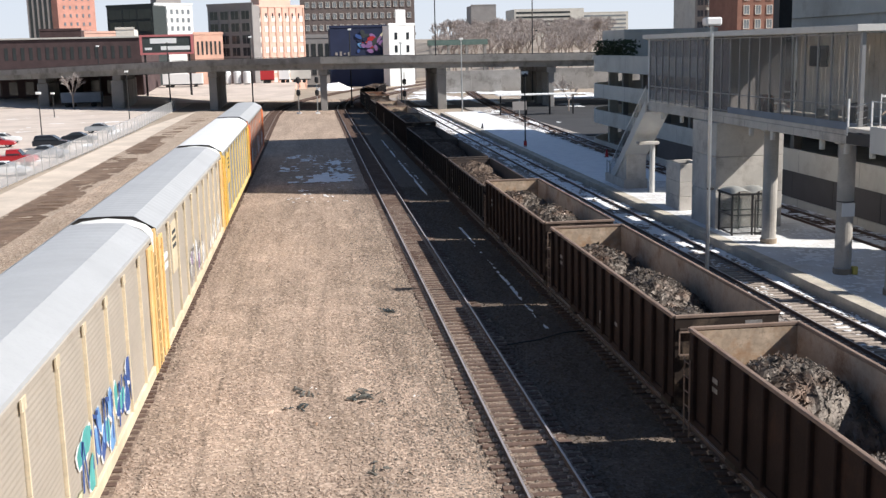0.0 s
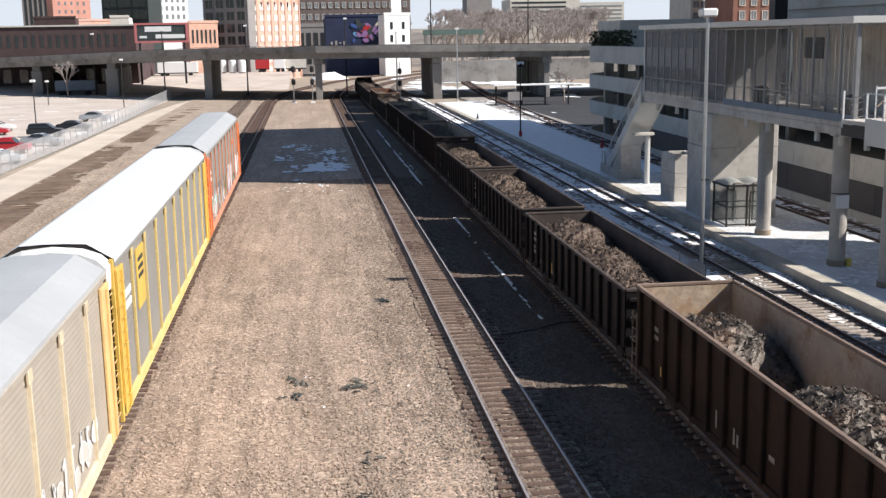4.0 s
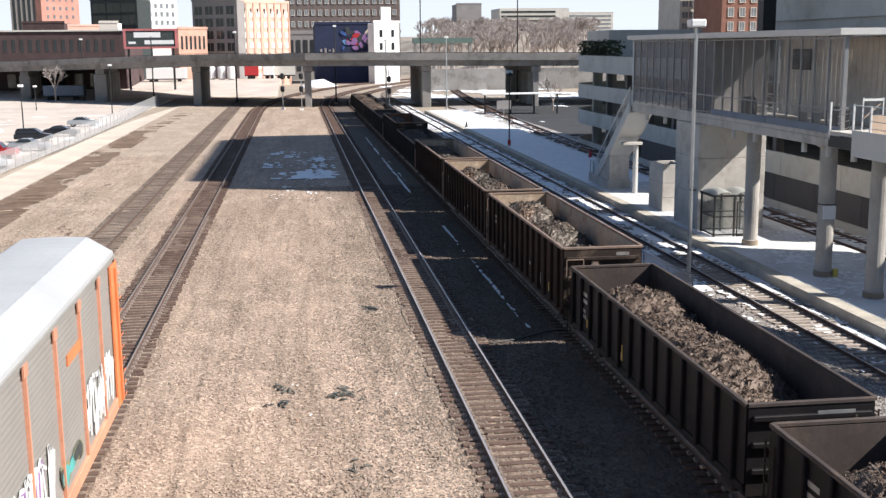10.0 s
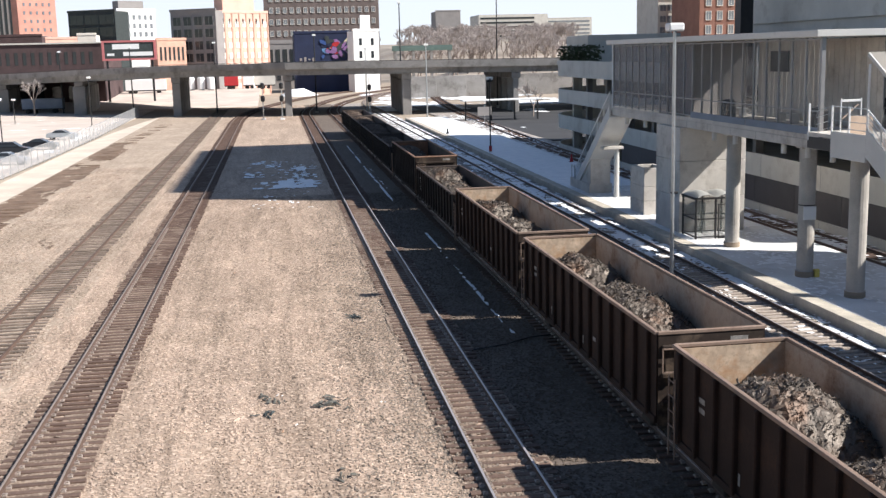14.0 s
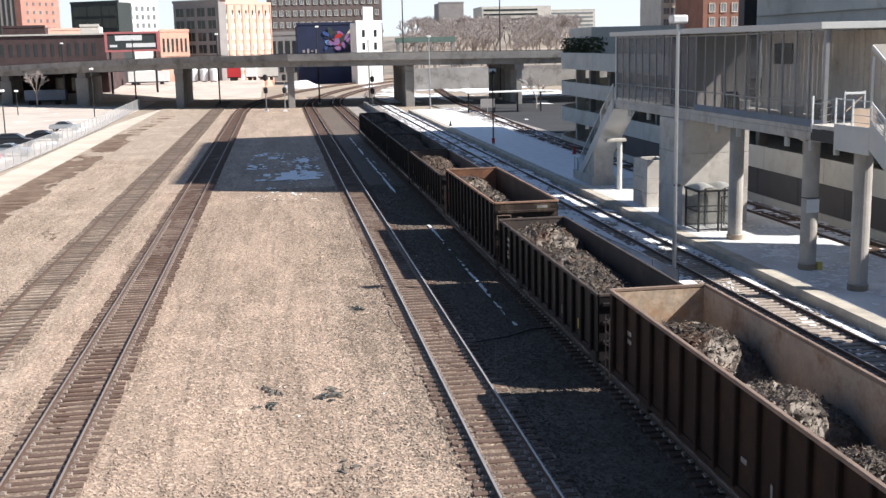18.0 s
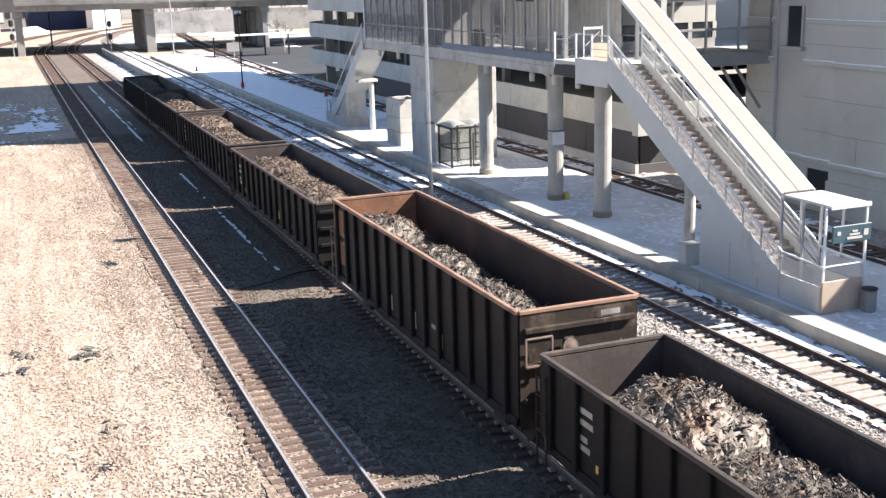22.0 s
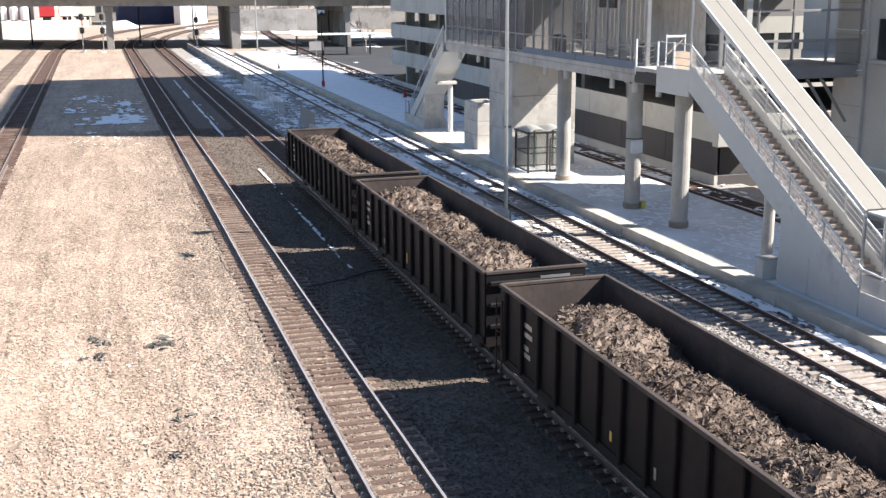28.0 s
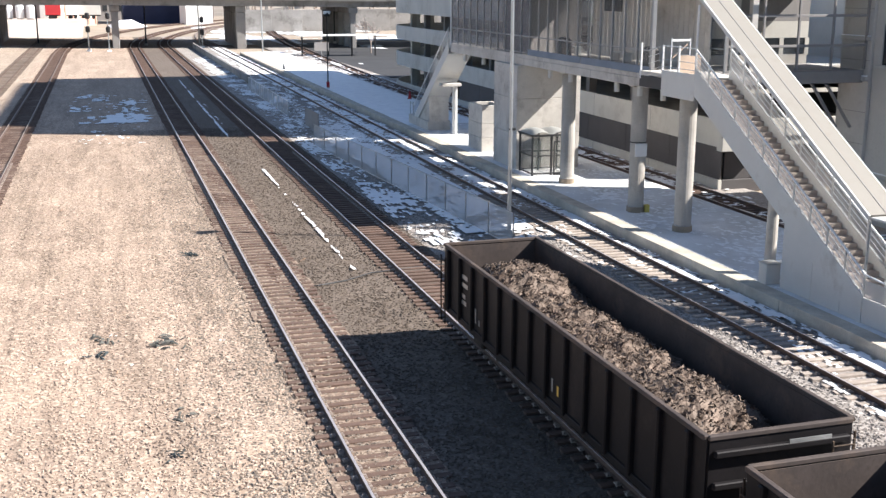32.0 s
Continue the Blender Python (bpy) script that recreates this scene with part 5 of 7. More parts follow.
def stone_building():
    """The limestone head house beside the near stair."""
    root = thing("stone_building", "large pale limestone building with ledges and narrow windows", "building")
    X = 35.5
    part("wall", boxes((X, 52, -30, 47.6, -0.8, 12.1), bevel=0.03), M_LIME, root)
    bays = ((45.3, 47.58, 0.2), (40.7, 43.1, 0.2), (-10, 40.68, 0.5))
    for y0, y1, d in bays:
        part("wall", boxes((X - d, X - 0.002, y0, y1, -0.8, 11.6), bevel=0.03), M_LIME, root, "projecting limestone bay")
    for z, d in ((1.9, 0.16), (6.5, 0.22), (8.4, 0.14)):
        for y0, y1, back in bays + (((43.14, 45.26, 0.0),) if z < 3 else ()):
            part("ledge", boxes((X - back - d, X - back - 0.001, y0, y1, z, z + 0.2), bevel=0.03), M_LIME, root)
            part("snow_cap", boxes((X - back - d + 0.03, X - back - 0.004, y0 + 0.06, y1 - 0.06, z + 0.201, z + 0.25), bevel=0.015), M_SNOW, root, "thin snow on the ledge")
    part("base_course", boxes((X - 0.72, X - 0.502, -10, 40.66, -0.8, 1.3), bevel=0.03), M_LIME, root)
    # joints of the ashlar
    for z in (3.4, 4.95, 7.45, 9.9):
        for y0, y1, back in bays:
            part("joint", boxes((X - back - 0.008, X - back - 0.001, y0 + 0.03, y1 - 0.03, z, z + 0.025)), M_GREYB, root)
    for k in range(5):
        y = 39.0 - 2.9 * k
        part("joint", boxes((X - 0.508, X - 0.501, y, y + 0.025, 2.2 + 1.25 * (k % 2), 3.4 + 1.5 * (k % 2))), M_GREYB, root)
    for y, w, z0, z1, back in ((44.1, 0.5, 7.3, 9.2, 0.0), (41.7, 0.75, 0.5, 1.6, 0.2), (36.9, 0.59, 9.0, 11.0, 0.5)):
        x = X - back
        p = part("window", boxes((x - 0.05, x - 0.003, y - w, y + w, z0, z1)), M_PANE, root)
        part("sill", boxes((x - 0.3, x - 0.004, y - w - 0.28, y + w + 0.28, z0 - 0.2, z0 - 0.01), bevel=0.02), M_LIME, p)
        part("jamb", boxes((x - 0.12, x - 0.004, y - w - 0.14, y - w - 0.01, z0, z1), bevel=0.01), M_LIME, p)
        part("jamb", boxes((x - 0.12, x - 0.004, y + w + 0.01, y + w + 0.14, z0, z1), bevel=0.01), M_LIME, p)
    return root


stone_building()


def tower():
    """The tall hotel block behind the garage, which shades the yard."""
    root = block("hotel_tower", "tall pale stone hotel tower above the garage", 54, 84, 65.9, 120.1, 55.6, M_LIME, "tower")
    part("roof_block", boxes((56, 82, 69.6, 112.6, 55.8, 60.4)), M_LIME, root)
    part("ledge", boxes((53.6, 53.99, 65.9, 120.1, 13.4, 16.2), bevel=0.05), M_GARAGE, root, "pale stone band")
    windows(root, "x", 66.5, 119.5, 16.6, 53, 26, 11, 0.72, 0.8, 53.99, M_PANE)
    windows(root, "y", 55, 83, 16.6, 53, 12, 11, 0.6, 0.7, 65.89, M_PANE)
    part("fin", boxes((49.0, 50.4, 112, 113.5, -0.4, 40)), M_DKMETAL, root, "dark slender shaft")


tower()

# ---- city beyond the bridge ----
b = block("brick_shed", "long low dark red-brown brick building with white roof edge", -92, -43, 296, 330, 15.6, M_BRICK_DK, parapet=0)
part("roof_edge", boxes((-92.3, -42.8, 295.6, 296.2, 15.61, 16.0)), M_GARAGE, b, "white roof edge")
windows(b, "y", -90, -45, 9.4, 14.6, 22, 1, 0.42, 0.6, 295.99, M_PANE)
windows(b, "y", -90, -45, 0.5, 6.0, 11, 1, 0.5, 0.6, 295.99, M_PANE)
b = thing("billboard", "wide black billboard with red frame and white lettering bars", "billboard")
part("panel", boxes((-42.0, -29.8, 291.6, 292.0, 11.6, 15.6)), M_CHARP, b)
for r in ((-42.6, -29.2, 291.4, 292.1, 15.6, 16.1), (-42.6, -29.2, 291.4, 292.1, 11.1, 11.6), (-42.6, -42.0, 291.4, 292.1, 11.6, 15.6), (-29.8, -29.2, 291.4, 292.1, 11.6, 15.6)):
    part("frame", boxes(r), M_PINKFRAME, b)
for r in ((-40.0, -33.4, 13.9, 15.2), (-37.4, -30.1, 12.2, 13.2), (-41.4, -39.6, 12.3, 12.9)):
    part("lettering_bar", boxes((r[0], r[1], 291.53, 291.59, r[2], r[3])), M_WHITE, b, "white lettering bar")
for x in (-41.5, -30.4):
    part("leg", boxes((x - 0.25, x + 0.25, 291.7, 292.2, -1, 11.1)), M_DKMETAL, b)
b = block("glass_block", "dark glass-fronted office block", -73, -56.4, 424, 446, 29, M_CHARP, turn=-30)
windows(b, "y", -72.5, -56.9, 15, 28.4, 3, 3, 0.9, 0.75, 423.9, M_PANE, M_CHARP)
b = block("white_block", "white plastered block with many windows", -56.2, -42.4, 428, 434, 29.4, M_WHITE, turn=38)
windows(b, "y", -55.4, -43, 13, 28.5, 6, 5, 0.42, 0.55, 427.9, M_PANE_LT)
part("roof_hut", boxes((-55, -46, 429, 433, 29.6, 33)), M_GREYB, b)
b = block("orange_house", "low orange brick house with arched windows", -33.4, -25.0, 336, 341, 16.6, M_BRICK_OR, turn=32)
windows(b, "y", -33, -25.4, 9.5, 16, 6, 1, 0.4, 0.6, 335.9, M_PANE)
b = block("grey_loft", "grey loft building with deep dark windows", -29.2, -16.1, 338, 362, 25.0, M_GREYB, turn=-32)
windows(b, "y", -28.8, -16.5, 6, 24, 4, 5, 0.72, 0.68, 337.9, M_PANE, M_GREYB)
b = block("pale_brick_loft", "pale pink brick loft with a grid of cream piers", -15.95, -0.9, 340, 346, 24.4, M_BRICK_PK, turn=36)
for k in range(8):
    part("pier", boxes((-15.95 + 2.1 * k, -15.55 + 2.1 * k, 339.8, 340, 0, 24.4)), M_BRICK_OR, b)
windows(b, "y", -15.5, -0.85, 1.0, 22.6, 7, 7, 0.5, 0.56, 339.9, M_CREAM)
part("roof_hut", boxes((-13.5, -4.3, 341, 345.5, 24.5, 30)), M_BRICK_PK, b)
windows(b, "y", -15.2, -1.5, 20.5, 23.5, 7, 1, 0.16, 0.5, 339.9, M_PANE)
b = block("brown_tower", "tall dark brown brick block with rows of pale windows", -2.4, 40.3, 420, 450, 52, M_BROWN)
windows(b, "y", -1, 39.5, 17.5, 51, 16, 8, 0.5, 0.45, 419.9, M_PANE_LT, M_CREAM)
part("cornice", boxes((-2.8, 40.6, 419.2, 420, 16.2, 17.3)), M_GREYB, b)
b = block("arcade_building", "grey stone lower block with tall openings", -2.3, 8.6, 400, 418, 15.6, M_GREYB)
windows(b, "y", -1.8, 8.2, 2, 14.5, 4, 2, 0.6, 0.75, 399.9, M_PANE)
b = block("mural_building", "navy painted wall with a colourful mural", 7.0, 25.2, 360, 385, 18.2, M_BLUEB)
mr = random.Random(11)
for k in range(34):
    # swelling painted shapes, larger towards the middle of the wall
    cx, cz = mr.uniform(15.0, 24.4), mr.uniform(9.5, 17.4)
    rx, rz, lean = mr.uniform(0.4, 1.3), mr.uniform(0.4, 1.5), mr.uniform(-0.6, 0.6)
    bm = bmesh.new()
    ring = [(cx + rx * mr.uniform(0.7, 1.1) * math.cos(q * 0.571) + lean * rz * math.sin(q * 0.571), min(cz + rz * mr.uniform(0.7, 1.1) * math.sin(q * 0.571), 17.9)) for q in range(11)]
    d = 359.9 - 0.006 * k
    lo = [bm.verts.new((min(max(u, 7.3), 25.0), d + 0.06, v)) for u, v in ring]
    hi = [bm.verts.new((v.co.x, d, v.co.z)) for v in lo]
    bm.faces.new(hi)
    for q in range(11):
        bm.faces.new((lo[q], lo[(q + 1) % 11], hi[(q + 1) % 11], hi[q]))
    part("mural_shape", bm, mr.choice((M_REDP, M_BLUEB, M_PURPLEP, M_SKYP, M_CHARP, M_CHARP, M_BLUEP, M_CREAMP, M_PURPLEP)), b)
for x0, z0, z1 in ((8.6, 9.6, 10.5), (10.0, 9.3, 10.8), (11.3, 9.8, 10.3), (12.6, 9.4, 10.6)):
    part("mural_shape", boxes((x0, x0 + 0.7, 359.85, 359.94, z0, z1), bevel=0.03), M_GREYB, b)
b = block("white_house", "narrow white corner house with small dark windows", 25.3, 33.3, 350, 353.5, 18.4, M_WHITE, turn=30)
windows(b, "y", 25.6, 33.0, 9.2, 17.2, 2, 2, 0.22, 0.55, 349.9, M_PANE)
part("roof_sign", boxes((27.7, 30.8, 350.2, 350.6, 18.6, 23.4), bevel=0.05), M_WHITE, b, "white upright roof sign")
b = block("far_deck", "far pale parking structure with dark slots", 168, 226, 900, 940, 41, M_GARAGE, parapet=0)
windows(b, "y", 169, 215, 22, 40, 1, 5, 0.98, 0.42, 899.8, M_PANE)
b = block("far_block", "far pale grey block behind bare trees", 103, 119, 700, 720, 37, M_GREYB)
b = block("far_office", "far low pale office building", 274, 322, 1100, 1140, 43, M_GARAGE)
windows(b, "y", 276, 320, 26, 42, 1, 4, 0.98, 0.4, 1099.8, M_PANE_LT)
b = block("glass_tower", "grey-blue glazed office tower block", 117.5, 130, 330, 350, 46, M_GARAGE)
windows(b, "y", 118, 129.5, 8, 45, 5, 11, 0.8, 0.55, 329.9, M_PANE_LT, M_GARAGE)
b = block("orange_tower", "orange brick block with pale arched windows", 119, 141, 300, 322, 42, M_BRICK_BR)
windows(b, "y", 120, 140, 10, 41, 6, 8, 0.45, 0.6, 299.9, M_PANE_LT, M_CREAM)
b = block("grey_high_rise", "grey high-rise with dark vertical stripes", -124, -112.2, 520, 545, 60, M_GREYB)
windows(b, "y", -123.5, -112.6, 10, 59, 5, 1, 0.5, 0.98, 519.9, M_PANE)
b = block("pink_high_rise", "pink brick high-rise with small windows", -102.3, -87.2, 480, 486, 58, M_BRICK_RS, turn=35)
windows(b, "y", -101, -88.5, 16, 57, 5, 12, 0.3, 0.4, 479.9, M_PANE_LT)
b = block("red_house", "small red brick house with white snow on its roof", -92, -78, 400, 420, 20, M_BRICK_DK)
b = block("pink_house", "low pink brick house with windows", -79.5, -62, 405, 409, 19, M_BRICK_PK, turn=20)
windows(b, "y", -79, -63, 12, 18, 8, 1, 0.5, 0.6, 404.9, M_PANE_LT)
b = block("brick_hut", "small tan brick house with hut", -63, -57, 380, 388, 19.5, M_CREAM)

# hill with bare trees
verts, faces = [], []
for j in range(25):
    for i in range(41):
        x, y = 20 + i * 10, 440 + j * 28
        h = 13 * min(1, max(0, (y - 440) / 220)) * min(1, max(0, (x - 20) / 60)) + 6 * min(1, max(0, (y - 640) / 250))
        verts.append((x, y, -0.6 + h + 1.2 * noise.noise((x * 0.02, y * 0.02, 1)) * min(1, h)))
for j in range(24):
    for i in range(40):
        a = j * 41 + i
        faces.append((a, a + 1, a + 42, a + 41))
tagged(soup("hillside", verts, faces, M_HILL), "brown winter hillside with dry grass", "hill", kind="structure")


def bare_tree(seed, height):
    rng = random.Random(seed)
    wood, verts, faces = bmesh.new(), [], []
    def grow(a, d, length, w, depth):
        b = a + d * length
        bar(wood, a, b, w, sides=5)
        if depth >= 2:
            for _ in range(26):
                t = (d + Vector((rng.uniform(-1, 1), rng.uniform(-1, 1), rng.uniform(-0.4, 0.9))) * 0.9).normalized()
                p = a.lerp(b, rng.uniform(0.2, 1.0))
                q = p + t * rng.uniform(0.6, 1.6)
                s = t.cross(Vector((rng.uniform(-1, 1), rng.uniform(-1, 1), 0.3))).normalized() * 0.05
                n = len(verts)
                verts.extend((p - s, p + s, q))
                faces.append((n, n + 1, n + 2))
        if depth < 4:
            for _ in range(3 if depth < 2 else 2):
                t = (d + Vector((rng.uniform(-1, 1), rng.uniform(-1, 1), rng.uniform(-0.2, 0.5))) * 0.75).normalized()
                grow(b, t, length * rng.uniform(0.62, 0.82), w * 0.62, depth + 1)
    grow(Vector((0, 0, 0)), Vector((0, 0, 1)), height * 0.27, height * 0.035, 0)
    root = thing("bare_tree", "bare grey-brown winter tree", "tree", group="trees on the hillside")
    part("trunk", wood, M_BARK, root)
    tagged(soup("crown", verts, faces, M_TWIG, root, "fine bare twigs"), kind="stuff")
    return root


trees = [bare_tree(k, 19.0) for k in range(4)]
tr = random.Random(8)
def hill_z(x, y):
    return -0.8 + 13 * min(1, max(0, (y - 440) / 220)) * min(1, max(0, (x - 20) / 60)) + 6 * min(1, max(0, (y - 640) / 250))
spots = [(tr.uniform(0.115, 0.275), tr.uniform(440, 780)) for _ in range(150)]
for k, (r, y) in enumerate(spots):
    x = r * y
    m = pose(x, y, hill_z(x, y), 0, 0, tr.uniform(0, 360))
    if k < 4:
        trees[k].matrix_basis = m
    else:
        copy_thing(trees[k % 4], m)
copy_thing(trees[1], pose(-52, 252, -0.6)).scale = (0.55, 0.55, 0.55)
copy_thing(trees[2], pose(45, 190, -0.6)).scale = (0.4, 0.4, 0.4)
b = thing("green_footbridge", "long low green steel viaduct before the trees", "bridge")
part("girder", boxes((45, 68, 420, 422, 12.2, 14.2)), M_GREENST, b, "dull green girder")
for x in (46, 53, 60, 67):
    part("pier", boxes((x - 0.5, x + 0.5, 420.2, 421.8, -1, 12.2)), M_CONC_OLD, b)

# ---- freight trains ----
def truck_parts(root, y):
    """A two-axle truck under a car body, centred at y."""
    t = new("truck")
    t.parent = root
    t.matrix_basis = pose(0, y, 0)
    bm = bmesh.new()
    for s in (-1, 1):
        box(bm, s * 1.0 - 0.09, s * 1.0 + 0.09, -1.15, 1.15, 0.38, 0.62, bevel=0.04)
        box(bm, s * 1.0 - 0.12, s * 1.0 + 0.12, -0.4, 0.4, 0.22, 0.8, bevel=0.05)
    box(bm, -1.1, 1.1, -0.22, 0.22, 0.5, 0.85, bevel=0.03)
    part("truck_frame", bm, M_TRUCK, t)
    for yy in (-0.89, 0.89):
        for s in (-1, 1):
            bm = bmesh.new()
            lathe(bm, [(0.40, 0), (0.46, 0.01), (0.46, 0.04), (0.42, 0.05), (0.42, 0.13), (0.36, 0.13)], 20)
            w = part("wheel", bm, M_TRUCK, t)
            w.matrix_basis = pose(s * 0.66, yy, 0.42, 0, 90 * s, 0)


def heap(seed, half_w, half_l, floor, peaks, chips=900, lean=0.0):
    """A load of shredded scrap: a lumpy mound between the car's walls with loose chips on it."""
    rng = random.Random(seed)
    nx, ny = 26, 140
    def h(x, y):
        top = 0.0
        for py, ph, pw in peaks:
            top = max(top, ph * math.exp(-abs((y - py) / (pw * 1.08)) ** 3) * (1 - 0.29 * ((x - lean) / half_w) ** 2))
        n = noise.noise((x * 1.6 + seed, y * 1.6, 0)) * 0.16 + noise.noise((x * 4.5, y * 4.5, seed)) * 0.10 + noise.noise((x * 10, y * 10, seed)) * 0.06
        return floor + max(0.08, top + n * min(1, top + 0.3))
    verts, faces = [], []
    for j in range(ny + 1):
        for i in range(nx + 1):
            x, y = -half_w + 2 * half_w * i / nx, -half_l + 2 * half_l * j / ny
            verts.append((x, y, h(x, y)))
    for j in range(ny):
        for i in range(nx):
            a = j * (nx + 1) + i
            faces.append((a, a + 1, a + nx + 2, a + nx + 1))
    for _ in range(chips):
        x, y = rng.uniform(-half_w, half_w) * 0.96, rng.uniform(-half_l, half_l) * 0.97
        c = Vector((x, y, h(x, y) + 0.02))
        s = rng.uniform(0.012, 0.034) * (2.2 if rng.random() < 0.08 else 1.0)
        long = rng.uniform(1.0, 2.6)
        e = Euler((rng.uniform(-1, 1), rng.uniform(-1, 1), rng.uniform(0, 6.3)))
        n = len(verts)
        for p in ((-s * long, -s * 0.5, 0), (s * 1.2 * long, -s * 0.4, 0.01), (s * long, s * 0.6, 0), (-s * 0.8 * long, s * 0.5, 0.02), (0, 0, s * rng.uniform(0.3, 0.9))):
            q = Vector(p)
            q.rotate(e)
            verts.append(c + q)
        faces += [(n, n + 1, n + 4), (n + 1, n + 2, n + 4), (n + 2, n + 3, n + 4), (n + 3, n, n + 4)]
    return verts, faces


def gondola(label, outer, inner, rim, top, end_ribs=3, L=7.97):
    """An open gondola car, 16.1 m long over the body; its front is at -y."""
    root = thing("gondola_car", label, "freight car", group="scrap train")
    W, F = 1.52, 1.12
    for s in (-1, 1):
        sp = part("side_panel", boxes((s * W - 0.02, s * W + 0.02, -L, L, F - 0.1, top)), [outer], root)
        # the rubbed inner skin
        part("inner_skin", boxes((s * (W - 0.035) - 0.012, s * (W - 0.035) + 0.012, -L + 0.05, L - 0.05, F, top - 0.06)), inner, sp, "scraped inner steel")
        part("top_rail", boxes((s * W - 0.045, s * W + 0.08 if s > 0 else s * W + 0.045, -L, L, top - 0.06, top + 0.04) if s > 0 else (s * W - 0.08, s * W + 0.045, -L, L, top - 0.06, top + 0.04), bevel=0.015), rim, root)
        part("side_sill", boxes((s * (W + 0.02) - 0.06, s * (W + 0.02) + 0.06, -L, L, F - 0.22, F - 0.02), bevel=0.015), outer, root)
        rib_me = None
        for k in range(14):
            y = -L + 0.55 + k * (2 * L - 1.1) / 13
            if rib_me is None:
                ob = part("rib", boxes((-0.075, 0.075, -0.075, 0.075, F - 0.1, top - 0.06), bevel=0.03), outer, root)
                rib_me = ob.data
                ob.matrix_basis = pose(s * (W + 0.07), y, 0)
            else:
                share("rib", rib_me, pose(s * (W + 0.07), y, 0), root)
    part("floor", boxes((-W + 0.02, W - 0.02, -L, L, F - 0.08, F)), inner, root)
    part("center_sill", boxes((-0.35, 0.35, -L - 0.2, L + 0.2, F - 0.45, F - 0.082), bevel=0.03), outer, root)
    for s in (-1, 1):
        # front ends get the lighter sun-toned colour, rear ends the plain outer one
        ep = part("end_panel", boxes((-W + 0.022, W - 0.022, s * L - 0.03, s * L + 0.03, F - 0.3, top - 0.062)), outer if s > 0 or top < 3.2 else M_GOND_FRONT, root)
        part("inner_skin", boxes((-W + 0.05, W - 0.05, s * (L - 0.045) - 0.01, s * (L - 0.045) + 0.01, F, top - 0.08)), (M_RUST_END if top > 3.5 else M_GOND_END) if s > 0 and top > 3.2 else inner, ep, "scraped inner steel")
        part("end_rail", boxes((-W, W, s * L - 0.055, s * L + 0.06, top - 0.06, top + 0.038), bevel=0.015), rim, root)
        for k in range(end_ribs):
            z = F + (k + 0.4) * (top - F) / end_ribs
            part("end_rib", boxes((-W + 0.1, W - 0.1, s * (L + 0.09) - 0.06, s * (L + 0.09) + 0.06, z, z + 0.13), bevel=0.02), outer if s > 0 or top < 3.2 else M_GOND_FRONT, root)
        bm = bmesh.new()
        for z in (1.0, 1.4, 1.8, 2.2, 2.6):
            bar(bm, (-s * 1.0, s * (L + 0.22), z), (-s * 1.45, s * (L + 0.22), z), 0.03, sides=6)
            bar(bm, (-s * (W + 0.2), s * (L - 0.1), z), (-s * (W + 0.2), s * (L - 0.52), z), 0.03, sides=6)
        for u in (1.0, 1.45):
            bar(bm, (-s * u, s * (L + 0.2), 0.9), (-s * u, s * (L + 0.2), 2.7), 0.035)
        for u in (0.1, 0.52):
            bar(bm, (-s * (W + 0.18), s * (L - u), 0.55), (-s * (W + 0.18), s * (L - u), 2.7), 0.035)
        part("ladder", bm, M_GOND_RIM if top > 3.2 else M_GOND_FRONT, root, "worn ladder rungs")
        bm = boxes((-0.14, 0.14, min(s * (L + 0.1), s * (L + 0.7)), max(s * (L + 0.1), s * (L + 0.7)), 0.72, 0.98), bevel=0.04)
        part("coupler", bm, M_TRUCK, root)
        truck_parts(root, s * (L - 2.0))
    return root


GOND_PITCH, GOND_JOINT = 17.25, 28.3
gondolas = []
brown = gondola("rust-brown open gondola half full of shredded scrap", M_GOND_BR, M_GOND_IN, M_GOND_RIM, 3.45)
rusty = gondola("black-brown open gondola with orange rusted rim and scrap", M_GOND_BK, M_INDK, M_RIM_OR, 3.62, L=7.42)
black = gondola("black open gondola heaped with shredded scrap", M_GOND_BK, M_GOND_INBK, M_GOND_INBK, 3.0)
